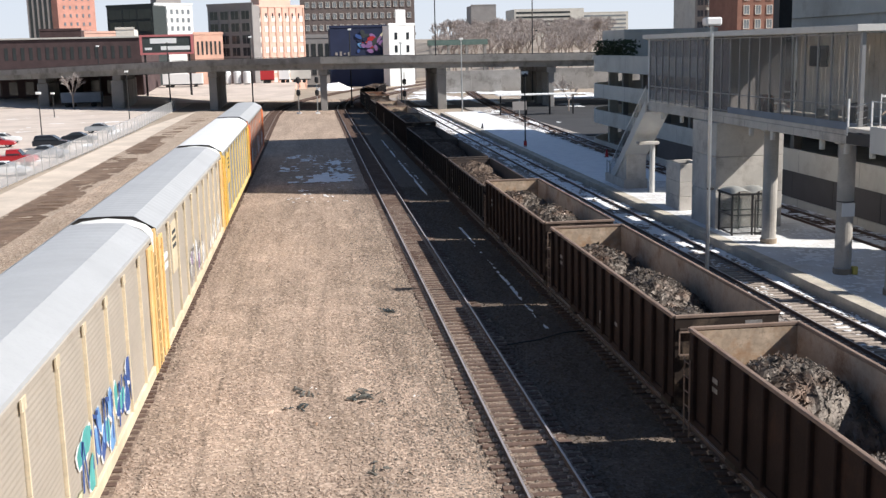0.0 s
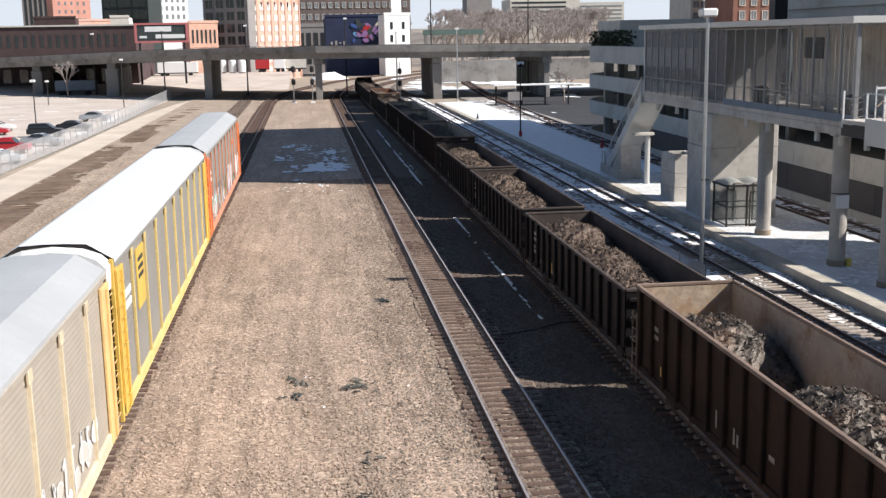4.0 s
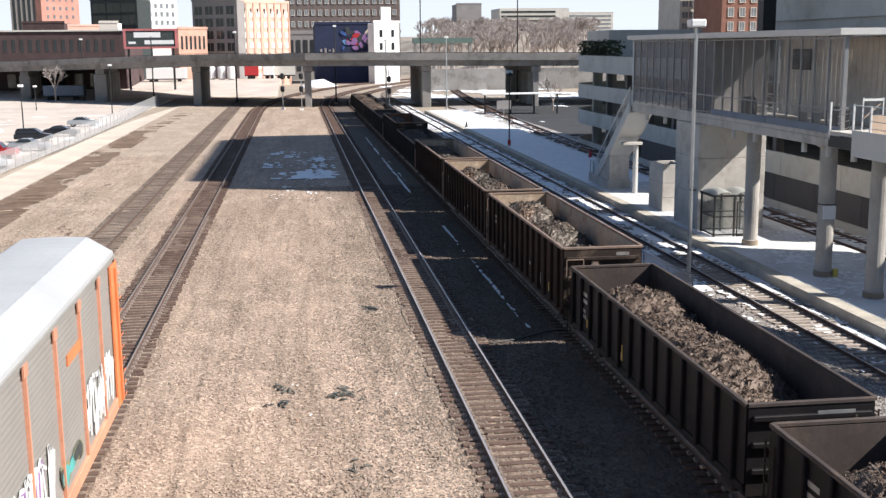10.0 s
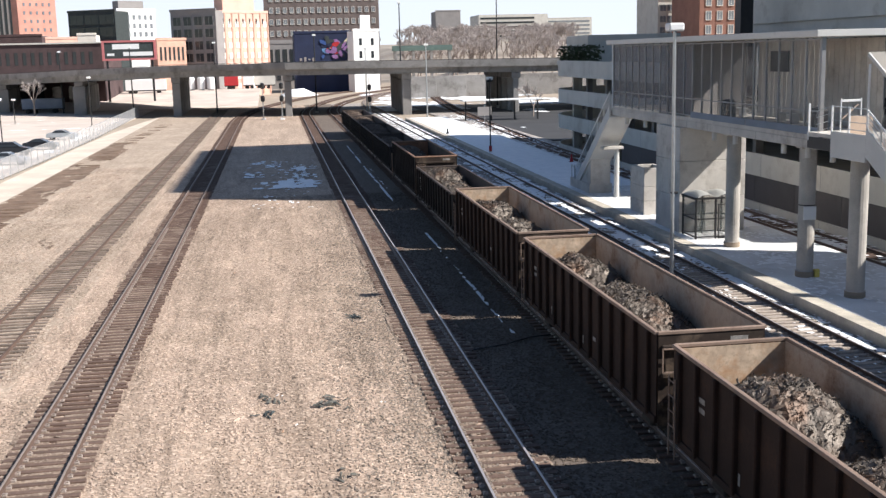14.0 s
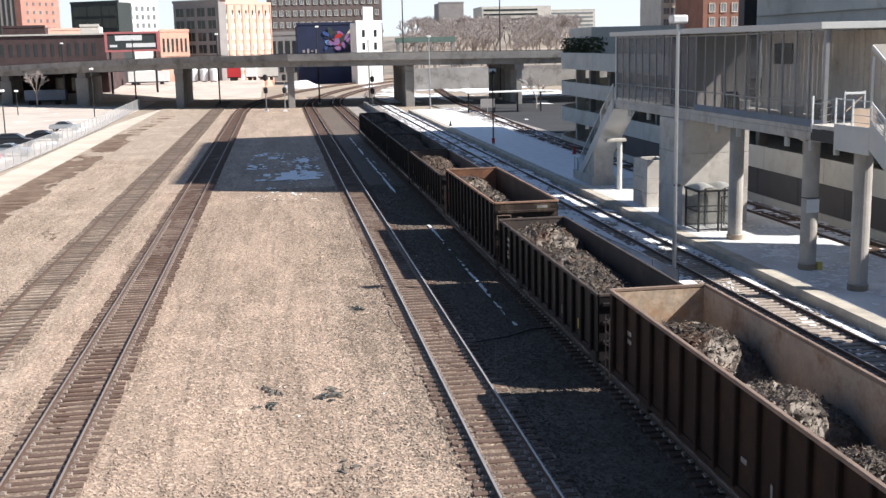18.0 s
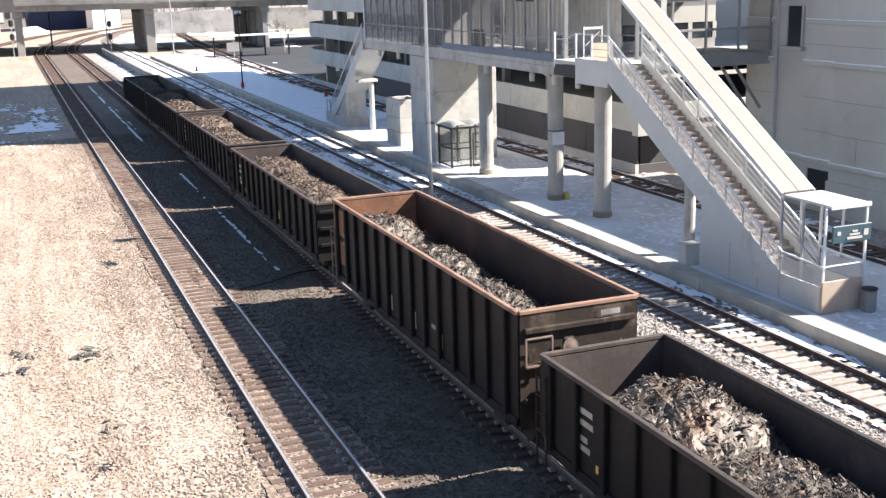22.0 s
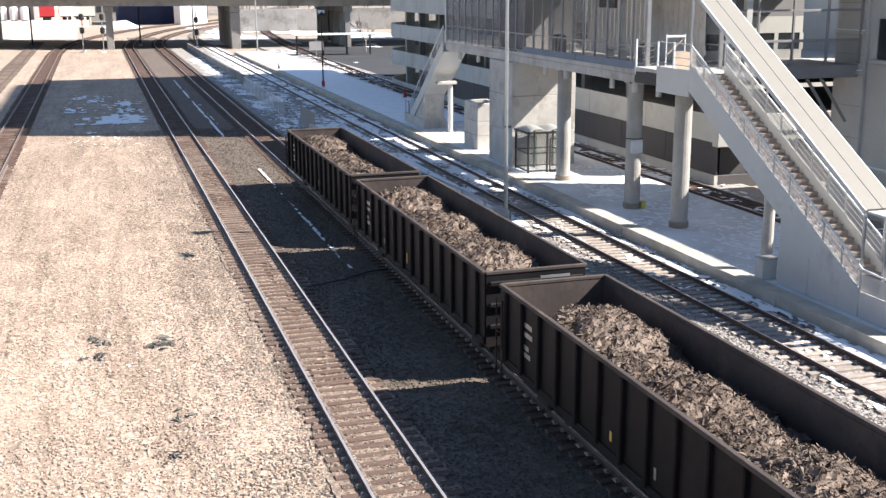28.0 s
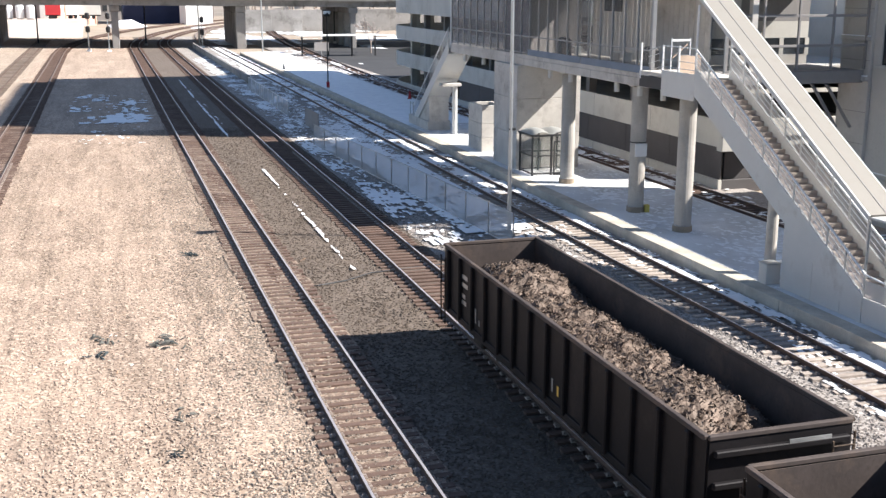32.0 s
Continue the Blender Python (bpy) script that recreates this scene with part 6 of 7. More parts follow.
# kind of each car from the head of the train to its tail, and its heaps: (place along the car, height, spread)
CARS = [("R", [(3, 1.6, 2.5), (-3, 1.5, 2.5)]), ("R", [(4.6, 1.9, 1.9), (-0.8, 1.5, 1.8), (-5, 1.4, 1.8)]), ("R", [(4.8, 1.6, 2.2), (-1.5, 1.8, 2.6), (-4.6, 1.4, 1.5)]),
        ("R", [(4.5, 1.7, 2.0), (-3.0, 1.9, 2.6)]), ("K", [(4.4, 1.85, 2.2), (-0.6, 1.55, 3.4), (-5.2, 1.35, 3.0)]), ("K", [(4.2, 1.85, 2.6), (-1.5, 1.5, 2.8), (-5.6, 1.3, 2.4)]),
        ("K", [(4.0, 1.75, 2.2), (-2.2, 1.6, 3.2)]), ("R", [(4.4, 1.95, 1.8), (-0.6, 1.75, 2.0), (-5.6, 1.6, 1.7)]), ("R", [(4.5, 1.75, 1.7), (-1.6, 1.75, 3.0)]),
        ("R", [(4.2, 1.7, 2.0), (-1.0, 1.5, 1.8), (-5.0, 1.4, 2.0)]), ("K", [(4.6, 1.95, 1.9), (0.4, 1.5, 2.6), (-4.5, 1.2, 2.6)]), ("O", [(4.9, 1.9, 1.5), (0.6, 1.75, 2.4), (-3.4, 1.65, 2.6), (-5.6, 1.2, 1.4)]),
        ("K", [(3.8, 1.7, 2.6), (-3.0, 1.5, 3.4)]), ("K", [(4.4, 1.9, 2.0), (0.2, 1.55, 2.4), (-4.4, 1.6, 2.6)]), ("K", [(4.8, 1.85, 1.7), (0.6, 1.65, 2.4), (-4.4, 1.75, 2.2)]), ("K", [(4.6, 1.8, 1.8), (-0.5, 1.45, 2.2), (-4.6, 1.5, 2.2)])]
used = set()
for k, (c, peaks) in enumerate(CARS):
    base = {"R": brown, "K": black, "O": rusty}[c]
    ob = copy_thing(base, pose(0, 0, 0)) if c in used else base
    used.add(c)
    gondolas.append((ob, GOND_JOINT + (k - 2 + 0.5) * GOND_PITCH + (-0.7 if c == "O" else 0.0)))
# loads go in after the copies, each its own heap
for k, ((c, peaks), (ob, y)) in enumerate(zip(CARS, gondolas)):
    v, f = heap(k + 1, 1.46, 7.34 if c == "O" else 7.88, 1.125, [(p, q * (1.06 if c == "K" else 1.2), w) for p, q, w in peaks] + ([(0.2, 1.5, 6.9)] if c == "K" else []), 9000, -0.7 if c == "O" else -0.35)
    tagged(soup("scrap_load", v, f, M_SCRAP_BR if k >= 12 or k in (4, 5, 6) else M_SCRAP, ob, "heaped shredded scrap metal"), kind="stuff")

GOND_RUN = [(0, 0.0), (8, 60.6), (13, 97.7), (19, 140.9), (22, 162.65), (28, 207.7), (32, 236.85)]


def run_of(table, t):
    for (t0, d0), (t1, d1) in zip(table, table[1:]):
        if t <= t1:
            return d0 + (d1 - d0) * (t - t0) / (t1 - t0)
    return table[-1][1]


def on_track(xf, y, reach=6.0):
    a, b = xf(y - reach), xf(y + reach)
    return pose((a + b) / 2, y, 0, 0, 0, -math.degrees(math.atan2(b - a, 2 * reach)))


M_RACK = [mat("rack_panel_tan", (0.56, 0.50, 0.42), 0.5, 0.3, var=0.12, scale=0.5, fine=12, bump=0.1, dirt=(0.44, 0.36, 0.28), dirt_amount=0.25),
          mat("rack_panel_grey", (0.375, 0.36, 0.335), 0.5, 0.3, var=0.12, scale=0.5, fine=12, bump=0.1)]
M_POST = {"cream": mat("faded_yellow_posts", (0.74, 0.62, 0.44), 0.6, var=0.2, scale=1, fine=14, bump=0.05, dirt=(0.66, 0.50, 0.31), dirt_amount=0.3),
          "rosy": mat("dull_orange_posts", (0.66, 0.30, 0.19), 0.6, var=0.15, scale=1, fine=14, bump=0.05),
          "amber": mat("faded_amber_end", (0.80, 0.54, 0.24), 0.6, var=0.15, scale=1, fine=14, bump=0.05, dirt=(0.70, 0.46, 0.22), dirt_amount=0.3),
          "pale": mat("pale_yellow_posts", (0.80, 0.60, 0.24), 0.55, var=0.15, scale=1, fine=14, bump=0.05),
          "yellow": mat("yellow_posts", (0.76, 0.49, 0.11), 0.55, var=0.15, scale=1, fine=14, bump=0.05),
          "orange": mat("orange_posts", (0.76, 0.23, 0.09), 0.55, var=0.15, scale=1, fine=14, bump=0.05)}
M_ROOF = [mat("galvanised_roof", (0.52, 0.525, 0.525), 0.5, 0.2, var=0.08, scale=0.4, fine=10, bump=0.05),
          mat("white_roof", (0.80, 0.80, 0.78), 0.45, 0.0, var=0.04, scale=0.4, fine=10, bump=0.03)]


def autorack(label, posts, panel, roof):
    """An enclosed auto carrier, 27.4 m long; its front is at -y."""
    root = thing("autorack_car", label, "freight car", group="auto carrier train")
    L, W = 13.6, 1.56
    mp = M_POST[posts]
    mq = M_POST[{"yellow": "pale", "orange": "rosy"}.get(posts, posts)]
    end_paint = M_POST["amber"] if posts == "cream" else mp
    part("floor", boxes((-W, W, -L, L, 0.95, 1.12)), mp, root)
    for s in (-1, 1):
        part("side_sill", boxes((s * W - 0.06, s * W + 0.06, -L, L, 0.85, 1.2), bevel=0.02), mq, root)
        part("top_chord", boxes((s * W - 0.05, s * W + 0.05, -L, L, 5.08, 5.22), bevel=0.02), panel, root)
        # corrugated side sheets, one between each pair of posts
        n = 10
        step = 2 * L / n
        bm = bmesh.new()
        rows = []
        for j in range(57):
            z = 1.2 + 3.88 * j / 56
            off = 0.009 if j % 2 else 0.0
            rows.append((bm.verts.new((off, -step / 2 + 0.05, z)), bm.verts.new((off, step / 2 - 0.05, z))))
        for a, b in zip(rows, rows[1:]):
            bm.faces.new((a[0], a[1], b[1], b[0]))
        sheet_ob = None
        for k in range(n):
            y = -L + (k + 0.5) * step
            m = pose(s * (W - 0.02), y, 0, 0, 0, 0 if s > 0 else 180)
            if sheet_ob is None:
                sheet_ob = part("side_sheet", bm, panel, root)
                sheet_ob.matrix_basis = m
            else:
                share("side_sheet", sheet_ob.data, m, root)
        post_me = None
        for k in range(n + 1):
            y = -L + 0.06 + k * (2 * L - 0.12) / n
            m = pose(s * (W + 0.02), y, 0)
            if post_me is None:
                ob = part("post", boxes((-0.05, 0.05, -0.026, 0.026, 1.2, 5.1), bevel=0.01), mq, root)
                post_me = ob.data
                ob.matrix_basis = m
            else:
                share("post", post_me, m, root)
            if 0 < k < n:
                g = boxes((s * (W + 0.05) - 0.02, s * (W + 0.05) + 0.02, y - 0.16, y + 0.16, 4.85, 5.1))
                part("gusset", g, mq, root)
        for e in (-1, 1):
            ef = part("end_frame", boxes((s * W + (0.0 if s > 0 else -0.09), s * W + (0.09 if s > 0 else 0.0), min(e * (L - 0.95), e * L), max(e * (L - 0.95), e * L), 0.9, 5.0), bevel=0.02), end_paint, root)
            part("end_fraend_paintrib", boxes((s * (W + 0.12) - 0.03, s * (W + 0.12) + 0.03, e * (L - 0.5) - 0.05, e * (L - 0.5) + 0.05, 1.0, 4.9), bevel=0.01), end_paint, ef)
            bm = bmesh.new()
            for q in range(11):
                bar(bm, (s * (W + 0.17), e * (L - 0.08), 1.1 + 0.36 * q), (s * (W + 0.17), e * (L - 0.42), 1.1 + 0.36 * q), 0.03, sides=6)
            part("grab_rungs", bm, end_paint, ef)
    # arched roof
    prof = [(-1.6, 5.12), (-1.57, 5.3), (-1.0, 5.66), (-0.88, 5.73), (-0.3, 5.76), (0.3, 5.76), (0.88, 5.73), (1.0, 5.66), (1.57, 5.3), (1.6, 5.12)]
    bm = bmesh.new()
    rows = []
    ys = [-L + 0.03 + (2 * L - 0.06) * k / 92 for k in range(93)]
    for k, y in enumerate(ys):
        up = 0.012 if k % 2 else 0.0
        rows.append([bm.verts.new((u, y, v + up)) for u, v in prof])
    for a, b in zip(rows, rows[1:]):
        for i in range(len(prof) - 1):
            bm.faces.new((a[i], a[i + 1], b[i + 1], b[i]))
    part("roof", bm, roof, root, "ribbed arched roof")
    for s in (-1, 1):
        bm = bmesh.new()
        a = [bm.verts.new((u, s * (L - 0.05), v - 0.01)) for u, v in prof]
        a += [bm.verts.new((1.5, s * (L - 0.05), 1.1)), bm.verts.new((-1.5, s * (L - 0.05), 1.1))]
        bm.faces.new(a)
        r = bmesh.ops.extrude_face_region(bm, geom=bm.faces[:])
        for v in r["geom"]:
            if isinstance(v, bmesh.types.BMVert):
                v.co.y -= s * 0.08
        # the near-black truck colour paints the gap's shade onto the door
        part("end_door", bm, M_TRUCK, root, "end door, coloured dark for the shade between cars")
        for u in (-1.5, -1.1, 1.1, 1.5):
            part("end_post", boxes((u - 0.06, u + 0.06, s * (L + 0.02) - 0.06, s * (L + 0.02) + 0.06, 0.7, 5.3), bevel=0.02), end_paint, root)
        bm = bmesh.new()
        for k in range(11):
            bar(bm, (1.12, s * (L + 0.08), 1.0 + 0.4 * k), (1.48, s * (L + 0.08), 1.0 + 0.4 * k), 0.03, sides=6)
        part("ladder", bm, end_paint, root)
        part("coupler", boxes((-0.14, 0.14, min(s * (L - 0.2), s * (L + 0.62)), max(s * (L - 0.2), s * (L + 0.62)), 0.72, 0.98), bevel=0.04), M_TRUCK, root)
        truck_parts(root, s * 10.0)
    return root


RACK_REAR, RACK_PITCH, RACK_SPEED = 121.6, 28.6, 8.95
racks = [autorack("auto carrier with orange posts, grey sheets and a grey roof", "orange", M_RACK[1], M_ROOF[0]),
         autorack("auto carrier with yellow posts and a bright white roof", "yellow", M_RACK[1], M_ROOF[1]),
         autorack("weathered auto carrier with faded cream posts and graffiti", "cream", M_RACK[0], M_ROOF[0]),
         autorack("weathered auto carrier with faded posts and blue graffiti", "cream", M_RACK[0], M_ROOF[0])]


# ---- markings, graffiti and ends of the auto carriers ----
def graffiti(root, x, y0, y1, z0, z1, seed, paints, n=16):
    """Bulbous painted shapes along the foot of a side: no letters, only swelling patches with outlines."""
    rng = random.Random(seed)
    for k in range(n):
        f = (k + 0.5) / n
        cy, cz = y0 + (y1 - y0) * f + rng.uniform(-0.2, 0.2), rng.uniform(z0 + 0.25, z1 - 0.25)
        ry, rz = rng.uniform(0.22, 0.5), rng.uniform(0.3, 0.62) * (z1 - z0)
        lean = rng.uniform(-0.5, 0.5)
        for grow, off, p in ((1.16, 0.0, paints[0]), (1.0, 0.004, rng.choice(paints[1:]))):
            bm = bmesh.new()
            vs = []
            for q in range(9):
                a = q * 2 * math.pi / 9
                r = rng.uniform(0.75, 1.1) * grow
                zz = min(max(cz + rz / 2 * r * math.sin(a), z0), z1)
                vs.append((cy + ry * r * math.cos(a) + lean * (zz - cz), zz))
            lo = [bm.verts.new((x + off + 0.001 * k * 0.3, u, v)) for u, v in vs]
            hi = [bm.verts.new((x + off + 0.003 + 0.001 * k * 0.3, u, v)) for u, v in vs]
            bm.faces.new(hi)
            for i in range(9):
                bm.faces.new((lo[i], lo[(i + 1) % 9], hi[(i + 1) % 9], hi[i]))
            part("graffiti_patch", bm, p, root)


def tag_strokes(root, x, y0, y1, z0, z1, seed, paint, n=12):
    """Leaning brush strokes over the painted patches: hooks and bars that spell nothing."""
    rng = random.Random(seed)
    for k in range(n):
        y, lean = y0 + (y1 - y0) * (k + 0.5) / n + rng.uniform(-0.1, 0.1), rng.uniform(-0.25, 0.35)
        za, zb = z0 + rng.uniform(0, 0.25) * (z1 - z0), z1 - rng.uniform(0, 0.3) * (z1 - z0)
        pts = [(x, y, za), (x, y + lean * 0.5, (za + zb) / 2), (x, y + lean, zb), (x, y + lean + rng.uniform(-0.3, 0.4), zb - rng.uniform(0.0, 0.3))]
        bm = bmesh.new()
        for p, q in zip(pts, pts[1:]):
            bar(bm, p, q, rng.uniform(0.07, 0.13), 0.012, up=(1, 0, 0))
        part("graffiti_stroke", bm, paint, root)


SIDE = 1.575
graffiti(racks[3], SIDE, 1.4, 8.2, 1.25, 2.85, 1, [M_WHITE, M_SKYP, M_TEALP, M_SKYP, M_TEALP, M_BLUEP], 18)
graffiti(racks[3], SIDE, -0.6, 1.2, 1.25, 1.9, 2, [M_OLIVEP, M_CREAMP, M_CREAMP], 4)
graffiti(racks[2], SIDE, -4.4, 1.2, 1.25, 2.9, 3, [M_WHITE, M_GARAGE, M_PURPLEP, M_WHITE], 9)
graffiti(racks[2], SIDE, 4.6, 11.2, 1.25, 2.3, 4, [M_WHITE, M_GARAGE, M_WHITE], 9)
graffiti(racks[0], SIDE, -11.4, -8.4, 1.25, 2.7, 5, [M_WHITE, M_GREYB, M_GREYB, M_TEALP], 8)
graffiti(racks[0], SIDE, -7.4, -2.6, 1.25, 2.8, 6, [M_GREYB, M_WHITE, M_CREAMP, M_WHITE], 10)
graffiti(racks[0], SIDE, -2.2, -0.4, 1.25, 2.7, 7, [M_OLIVEP, M_OLIVEP], 3)
graffiti(racks[0], SIDE, 0.3, 4.4, 1.25, 2.9, 8, [M_WHITE, M_PURPLEP, M_PURPLEP, M_WHITE], 11)
graffiti(racks[0], SIDE, 5.2, 7.4, 1.25, 2.3, 9, [M_OLIVEP, M_TEALP, M_CHARP], 5)
graffiti(racks[0], SIDE, 8.3, 12.3, 1.3, 2.9, 10, [M_GREYB, M_WHITE, M_WHITE, M_CREAMP], 9)
tag_strokes(racks[3], SIDE + 0.012, 1.3, 8.4, 1.3, 2.9, 21, M_BLUEP, 14)
tag_strokes(racks[2], SIDE + 0.012, -4.6, 1.2, 1.3, 2.9, 22, M_GREYB, 15)
tag_strokes(racks[2], SIDE + 0.012, 4.6, 11.4, 1.3, 2.6, 23, M_WHITE, 8)
tag_strokes(racks[0], SIDE + 0.012, -11.4, -8.4, 1.2, 2.8, 24, M_WHITE, 10)
tag_strokes(racks[0], SIDE + 0.012, -7.4, -2.4, 1.2, 3.0, 25, M_GREYB, 14)
tag_strokes(racks[0], SIDE + 0.012, 0.3, 4.5, 1.2, 3.0, 26, M_WHITE, 14)
tag_strokes(racks[0], SIDE + 0.012, 8.3, 12.2, 1.3, 2.9, 27, M_WHITE, 12)
for car_ob, y, paint in ((racks[2], -9.2, M_POST["cream"]), (racks[1], -9.2, M_POST["yellow"])):
    pl = part("logo_panel", boxes((SIDE - 0.02, SIDE + 0.012, y - 0.75, y + 0.75, 3.0, 4.85)), paint, car_ob, "plain painted marking panel")
    for k in range(3):
        part("marking_bar", boxes((SIDE + 0.0125, SIDE + 0.018, y - 0.5, y + 0.5, 3.9 + 0.26 * k, 4.04 + 0.26 * k)), M_CHARP, pl)
part("marking_bar", boxes((SIDE - 0.02, SIDE + 0.012, 6.6, 8.4, 3.9, 4.15)), M_POST["orange"], racks[0], "orange marking bar")
for car_ob in racks:
    for k in range(2):
        part("marking_bar", boxes((SIDE - 0.02, SIDE + 0.011, -12.3, -11.2, 3.9 - 0.35 * k, 4.1 - 0.35 * k)), M_WHITE, car_ob, "white lettering bar")
# hoods over the car ends
for car_ob, hood in zip(racks, (M_ROOF[0], M_ROOF[1], M_ROOF[1], M_ROOF[1])):
    for s in (-1, 1):
        bm = bmesh.new()
        prof = [(-1.5, 4.55), (-1.52, 5.2), (-1.25, 5.45), (-0.8, 5.62), (0, 5.7), (0.8, 5.62), (1.25, 5.45), (1.52, 5.2), (1.5, 4.55)]
        a = [bm.verts.new((u, s * 13.59, v)) for u, v in prof]
        c = [bm.verts.new((u * 0.93, s * 13.9, v - 0.1)) for u, v in prof]
        for i in range(len(prof) - 1):
            bm.faces.new((a[i], a[i + 1], c[i + 1], c[i]))
        bm.faces.new(c)
        bmesh.ops.recalc_face_normals(bm, faces=bm.faces)
        part("end_hood", bm, hood, car_ob, "rounded pale end hood")

# lettering bars, patches and rust streaks on the gondolas
for k, ((c, peaks), (ob, y)) in enumerate(zip(CARS, gondolas)):
    rng = random.Random(50 + k)
    for s in (-1, 1):
        x = s * 1.545
        for y0, w, z in (((6.1, 0.8, 2.35), (6.1, 0.85, 2.1), (6.15, 0.5, 1.75), (6.1, 0.6, 1.55)) if c == "K" else ((6.1, 0.5, 2.5), (6.1, 0.5, 2.25), (-2.1, 0.3, 1.7))):
            part("lettering_bar", boxes((min(x, x + s * 0.006), max(x, x + s * 0.006), y0 - w / 2, y0 + w / 2, z, z + 0.13)), M_GALV if c == "K" else M_FADED, ob, "faded white lettering bar")
        for q in range(5):
            yy = -6.2 + rng.uniform(0, 12)
            part("yellow_tab", boxes((min(x, x + s * 0.008), max(x, x + s * 0.008), yy - 0.05, yy + 0.05, 1.3, 1.3 + rng.uniform(0.15, 0.5))), rng.choice((M_POST["yellow"], M_FADED, M_FADED)), ob)
    top = {"R": 3.45, "K": 3.0, "O": 3.62}[c]
    e = -0.55 if c == "O" else 0.0
    part("end_lettering", boxes((0.1 if c == "K" else 0.5, 1.0, -8.11 - e, -8.09 - e, top - 0.3, top - 0.18)), M_GALV if c == "K" else M_FADED, ob, "white lettering bar on the end")
    if c != "K":
        y = -8.2 - e
        part("brake_wheel", lathe(bmesh.new(), [(0.17, 0), (0.19, 0.02), (0.19, 0.05), (0.15, 0.05), (0.04, 0.07)], 16), M_GOND_RIM, ob).matrix_basis = pose(-0.35, y, 2.75, 90, 0, 0)
        part("brake_housing", boxes((-0.5, -0.2, y + 0.005, y + 0.1, 2.4, 2.95), bevel=0.03), M_GOND_FRONT, ob)
        bm = tube(bmesh.new(), [(-0.35, y - 0.04, 2.4), (-0.3, y - 0.06, 2.2), (-0.1, y - 0.05, 2.1), (-0.1, y - 0.05, 1.5)], 0.05)
        part("brake_chain", bm, M_FADED, ob, "worn brake chain and pipe")
        part("end_step", boxes((-0.9, 1.5, y - 0.34, y + 0.06, 1.96, 2.03), bevel=0.01), M_GOND_RIM, ob, "worn end platform")
        for x in (-0.8, 0.3, 1.4):
            part("step_bracket", bar(bmesh.new(), (x, y - 0.28, 1.95), (x, y + 0.06, 1.6), 0.05), M_GOND_FRONT, ob)
        bm = bmesh.new()
        for p, q in (((-1.45, 2.4), (-0.8, 2.4)), ((-1.45, 3.05), (-0.8, 3.05)), ((-1.45, 2.4), (-1.45, 3.05)), ((-0.8, 2.4), (-0.8, 3.05))):
            bar(bm, (p[0], y - 0.02, p[1]), (q[0], y - 0.02, q[1]), 0.035)
        part("grab_frame", bm, M_GOND_RIM, ob)
    if c == "O":
        for s in (-1, 1):
            for y0, y1, z0, z1 in ((6.95, 7.4, 1.05, 3.5), (6.2, 6.78, 2.5, 3.4), (6.2, 6.78, 1.5, 2.3)):
                part("rust_wash", boxes((min(s * 1.541, s * 1.55), max(s * 1.541, s * 1.55), y0, y1, z0, z1)), M_RUST_END, ob, "orange rust bleeding through the paint")

# ---- yard furniture ----
def signal_mast(x, y, h, heads, name="rail_signal"):
    root = thing(name, "slim grey railway signal mast with two black heads", "signal", pose(x, y, -0.3), group="yard signals")
    part("mast", bar(bmesh.new(), (0, 0, 0), (0, 0, h), 0.16, sides=8), M_GALV, root)
    part("footing", boxes((-0.4, 0.4, -0.4, 0.4, -0.2, 0.35), bevel=0.03), M_WHITE, root)
    for z in heads:
        hd = part("signal_head", lathe(bmesh.new(), [(0.2, -0.55), (0.38, -0.35), (0.38, 0.35), (0.2, 0.55)], 12, (0, -0.12, z)), M_DKMETAL, root, "black oval signal head")
        for s in (-0.2, 0.2):
            part("lens", lathe(bmesh.new(), [(0.1, 0), (0.1, 0.06)], 10, (0, 0, 0)), M_DKMETAL, hd).matrix_basis = pose(0, -0.52, z + s, 90, 0, 0)
    bm = bmesh.new()
    for k in range(int(h / 0.4)):
        bar(bm, (-0.18, 0.16, 0.4 + 0.4 * k), (0.18, 0.16, 0.4 + 0.4 * k), 0.03)
    part("ladder", bm, M_GALV, root)
    return root


signal_mast(-2.15, 205, 6.8, (6.2, 3.9))
signal_mast(1.25, 203.5, 6.8, (6.2, 3.9))
signal_mast(18.1, 213, 7.0, (5.2, 2.9))


def light_pole(x, y, z, h, label, w=0.2, head=True, material=M_GALV):
    root = thing("lamp_post", label, "lamp post", pose(x, y, z))
    bm = lathe(bmesh.new(), [(w * 0.62, 0), (w * 0.55, 0.3), (w * 0.5, 0.32), (w * 0.36, h)], 12)
    part("pole", bm, material, root)
    part("base", lathe(bmesh.new(), [(w * 1.1, -0.3), (w * 1.1, 0.12), (w * 0.7, 0.14)], 12), M_CONC, root)
    if head:
        hd = part("lamp_head", boxes((-0.34, 0.34, -0.3, 0.3, h, h + 0.34), bevel=0.06), M_WHITE, root, "boxy white lamp head")
        part("lens", boxes((-0.32, 0.32, -0.22, 0.22, h - 0.02, h - 0.002)), M_PANE_LT, hd)
    return root


p = light_pole(17.0, 45.6, -0.3, 12.0, "tall grey steel lamp post with boxy white head", 0.19)
part("bracket", boxes((-0.08, 0.24, -0.07, 0.07, 5.0, 5.13), bevel=0.03), M_DKMETAL, p, "small box on the pole")
light_pole(26.6, 193.5, 0.0, 12.4, "slim pale lamp post on the far platform", 0.26)
p = light_pole(23.0, 117.5, PLATFORM, 7.8, "dark slim platform lamp post with a red base box", 0.16, material=M_DKMETAL)
part("base_box", boxes((-0.15, 0.15, -0.15, 0.15, 0.15, 0.7), bevel=0.03), M_REDP, p)
part("disc", lathe(bmesh.new(), [(0.3, 7.6), (0.34, 7.8), (0.3, 8.0)], 14), M_DKMETAL, p)
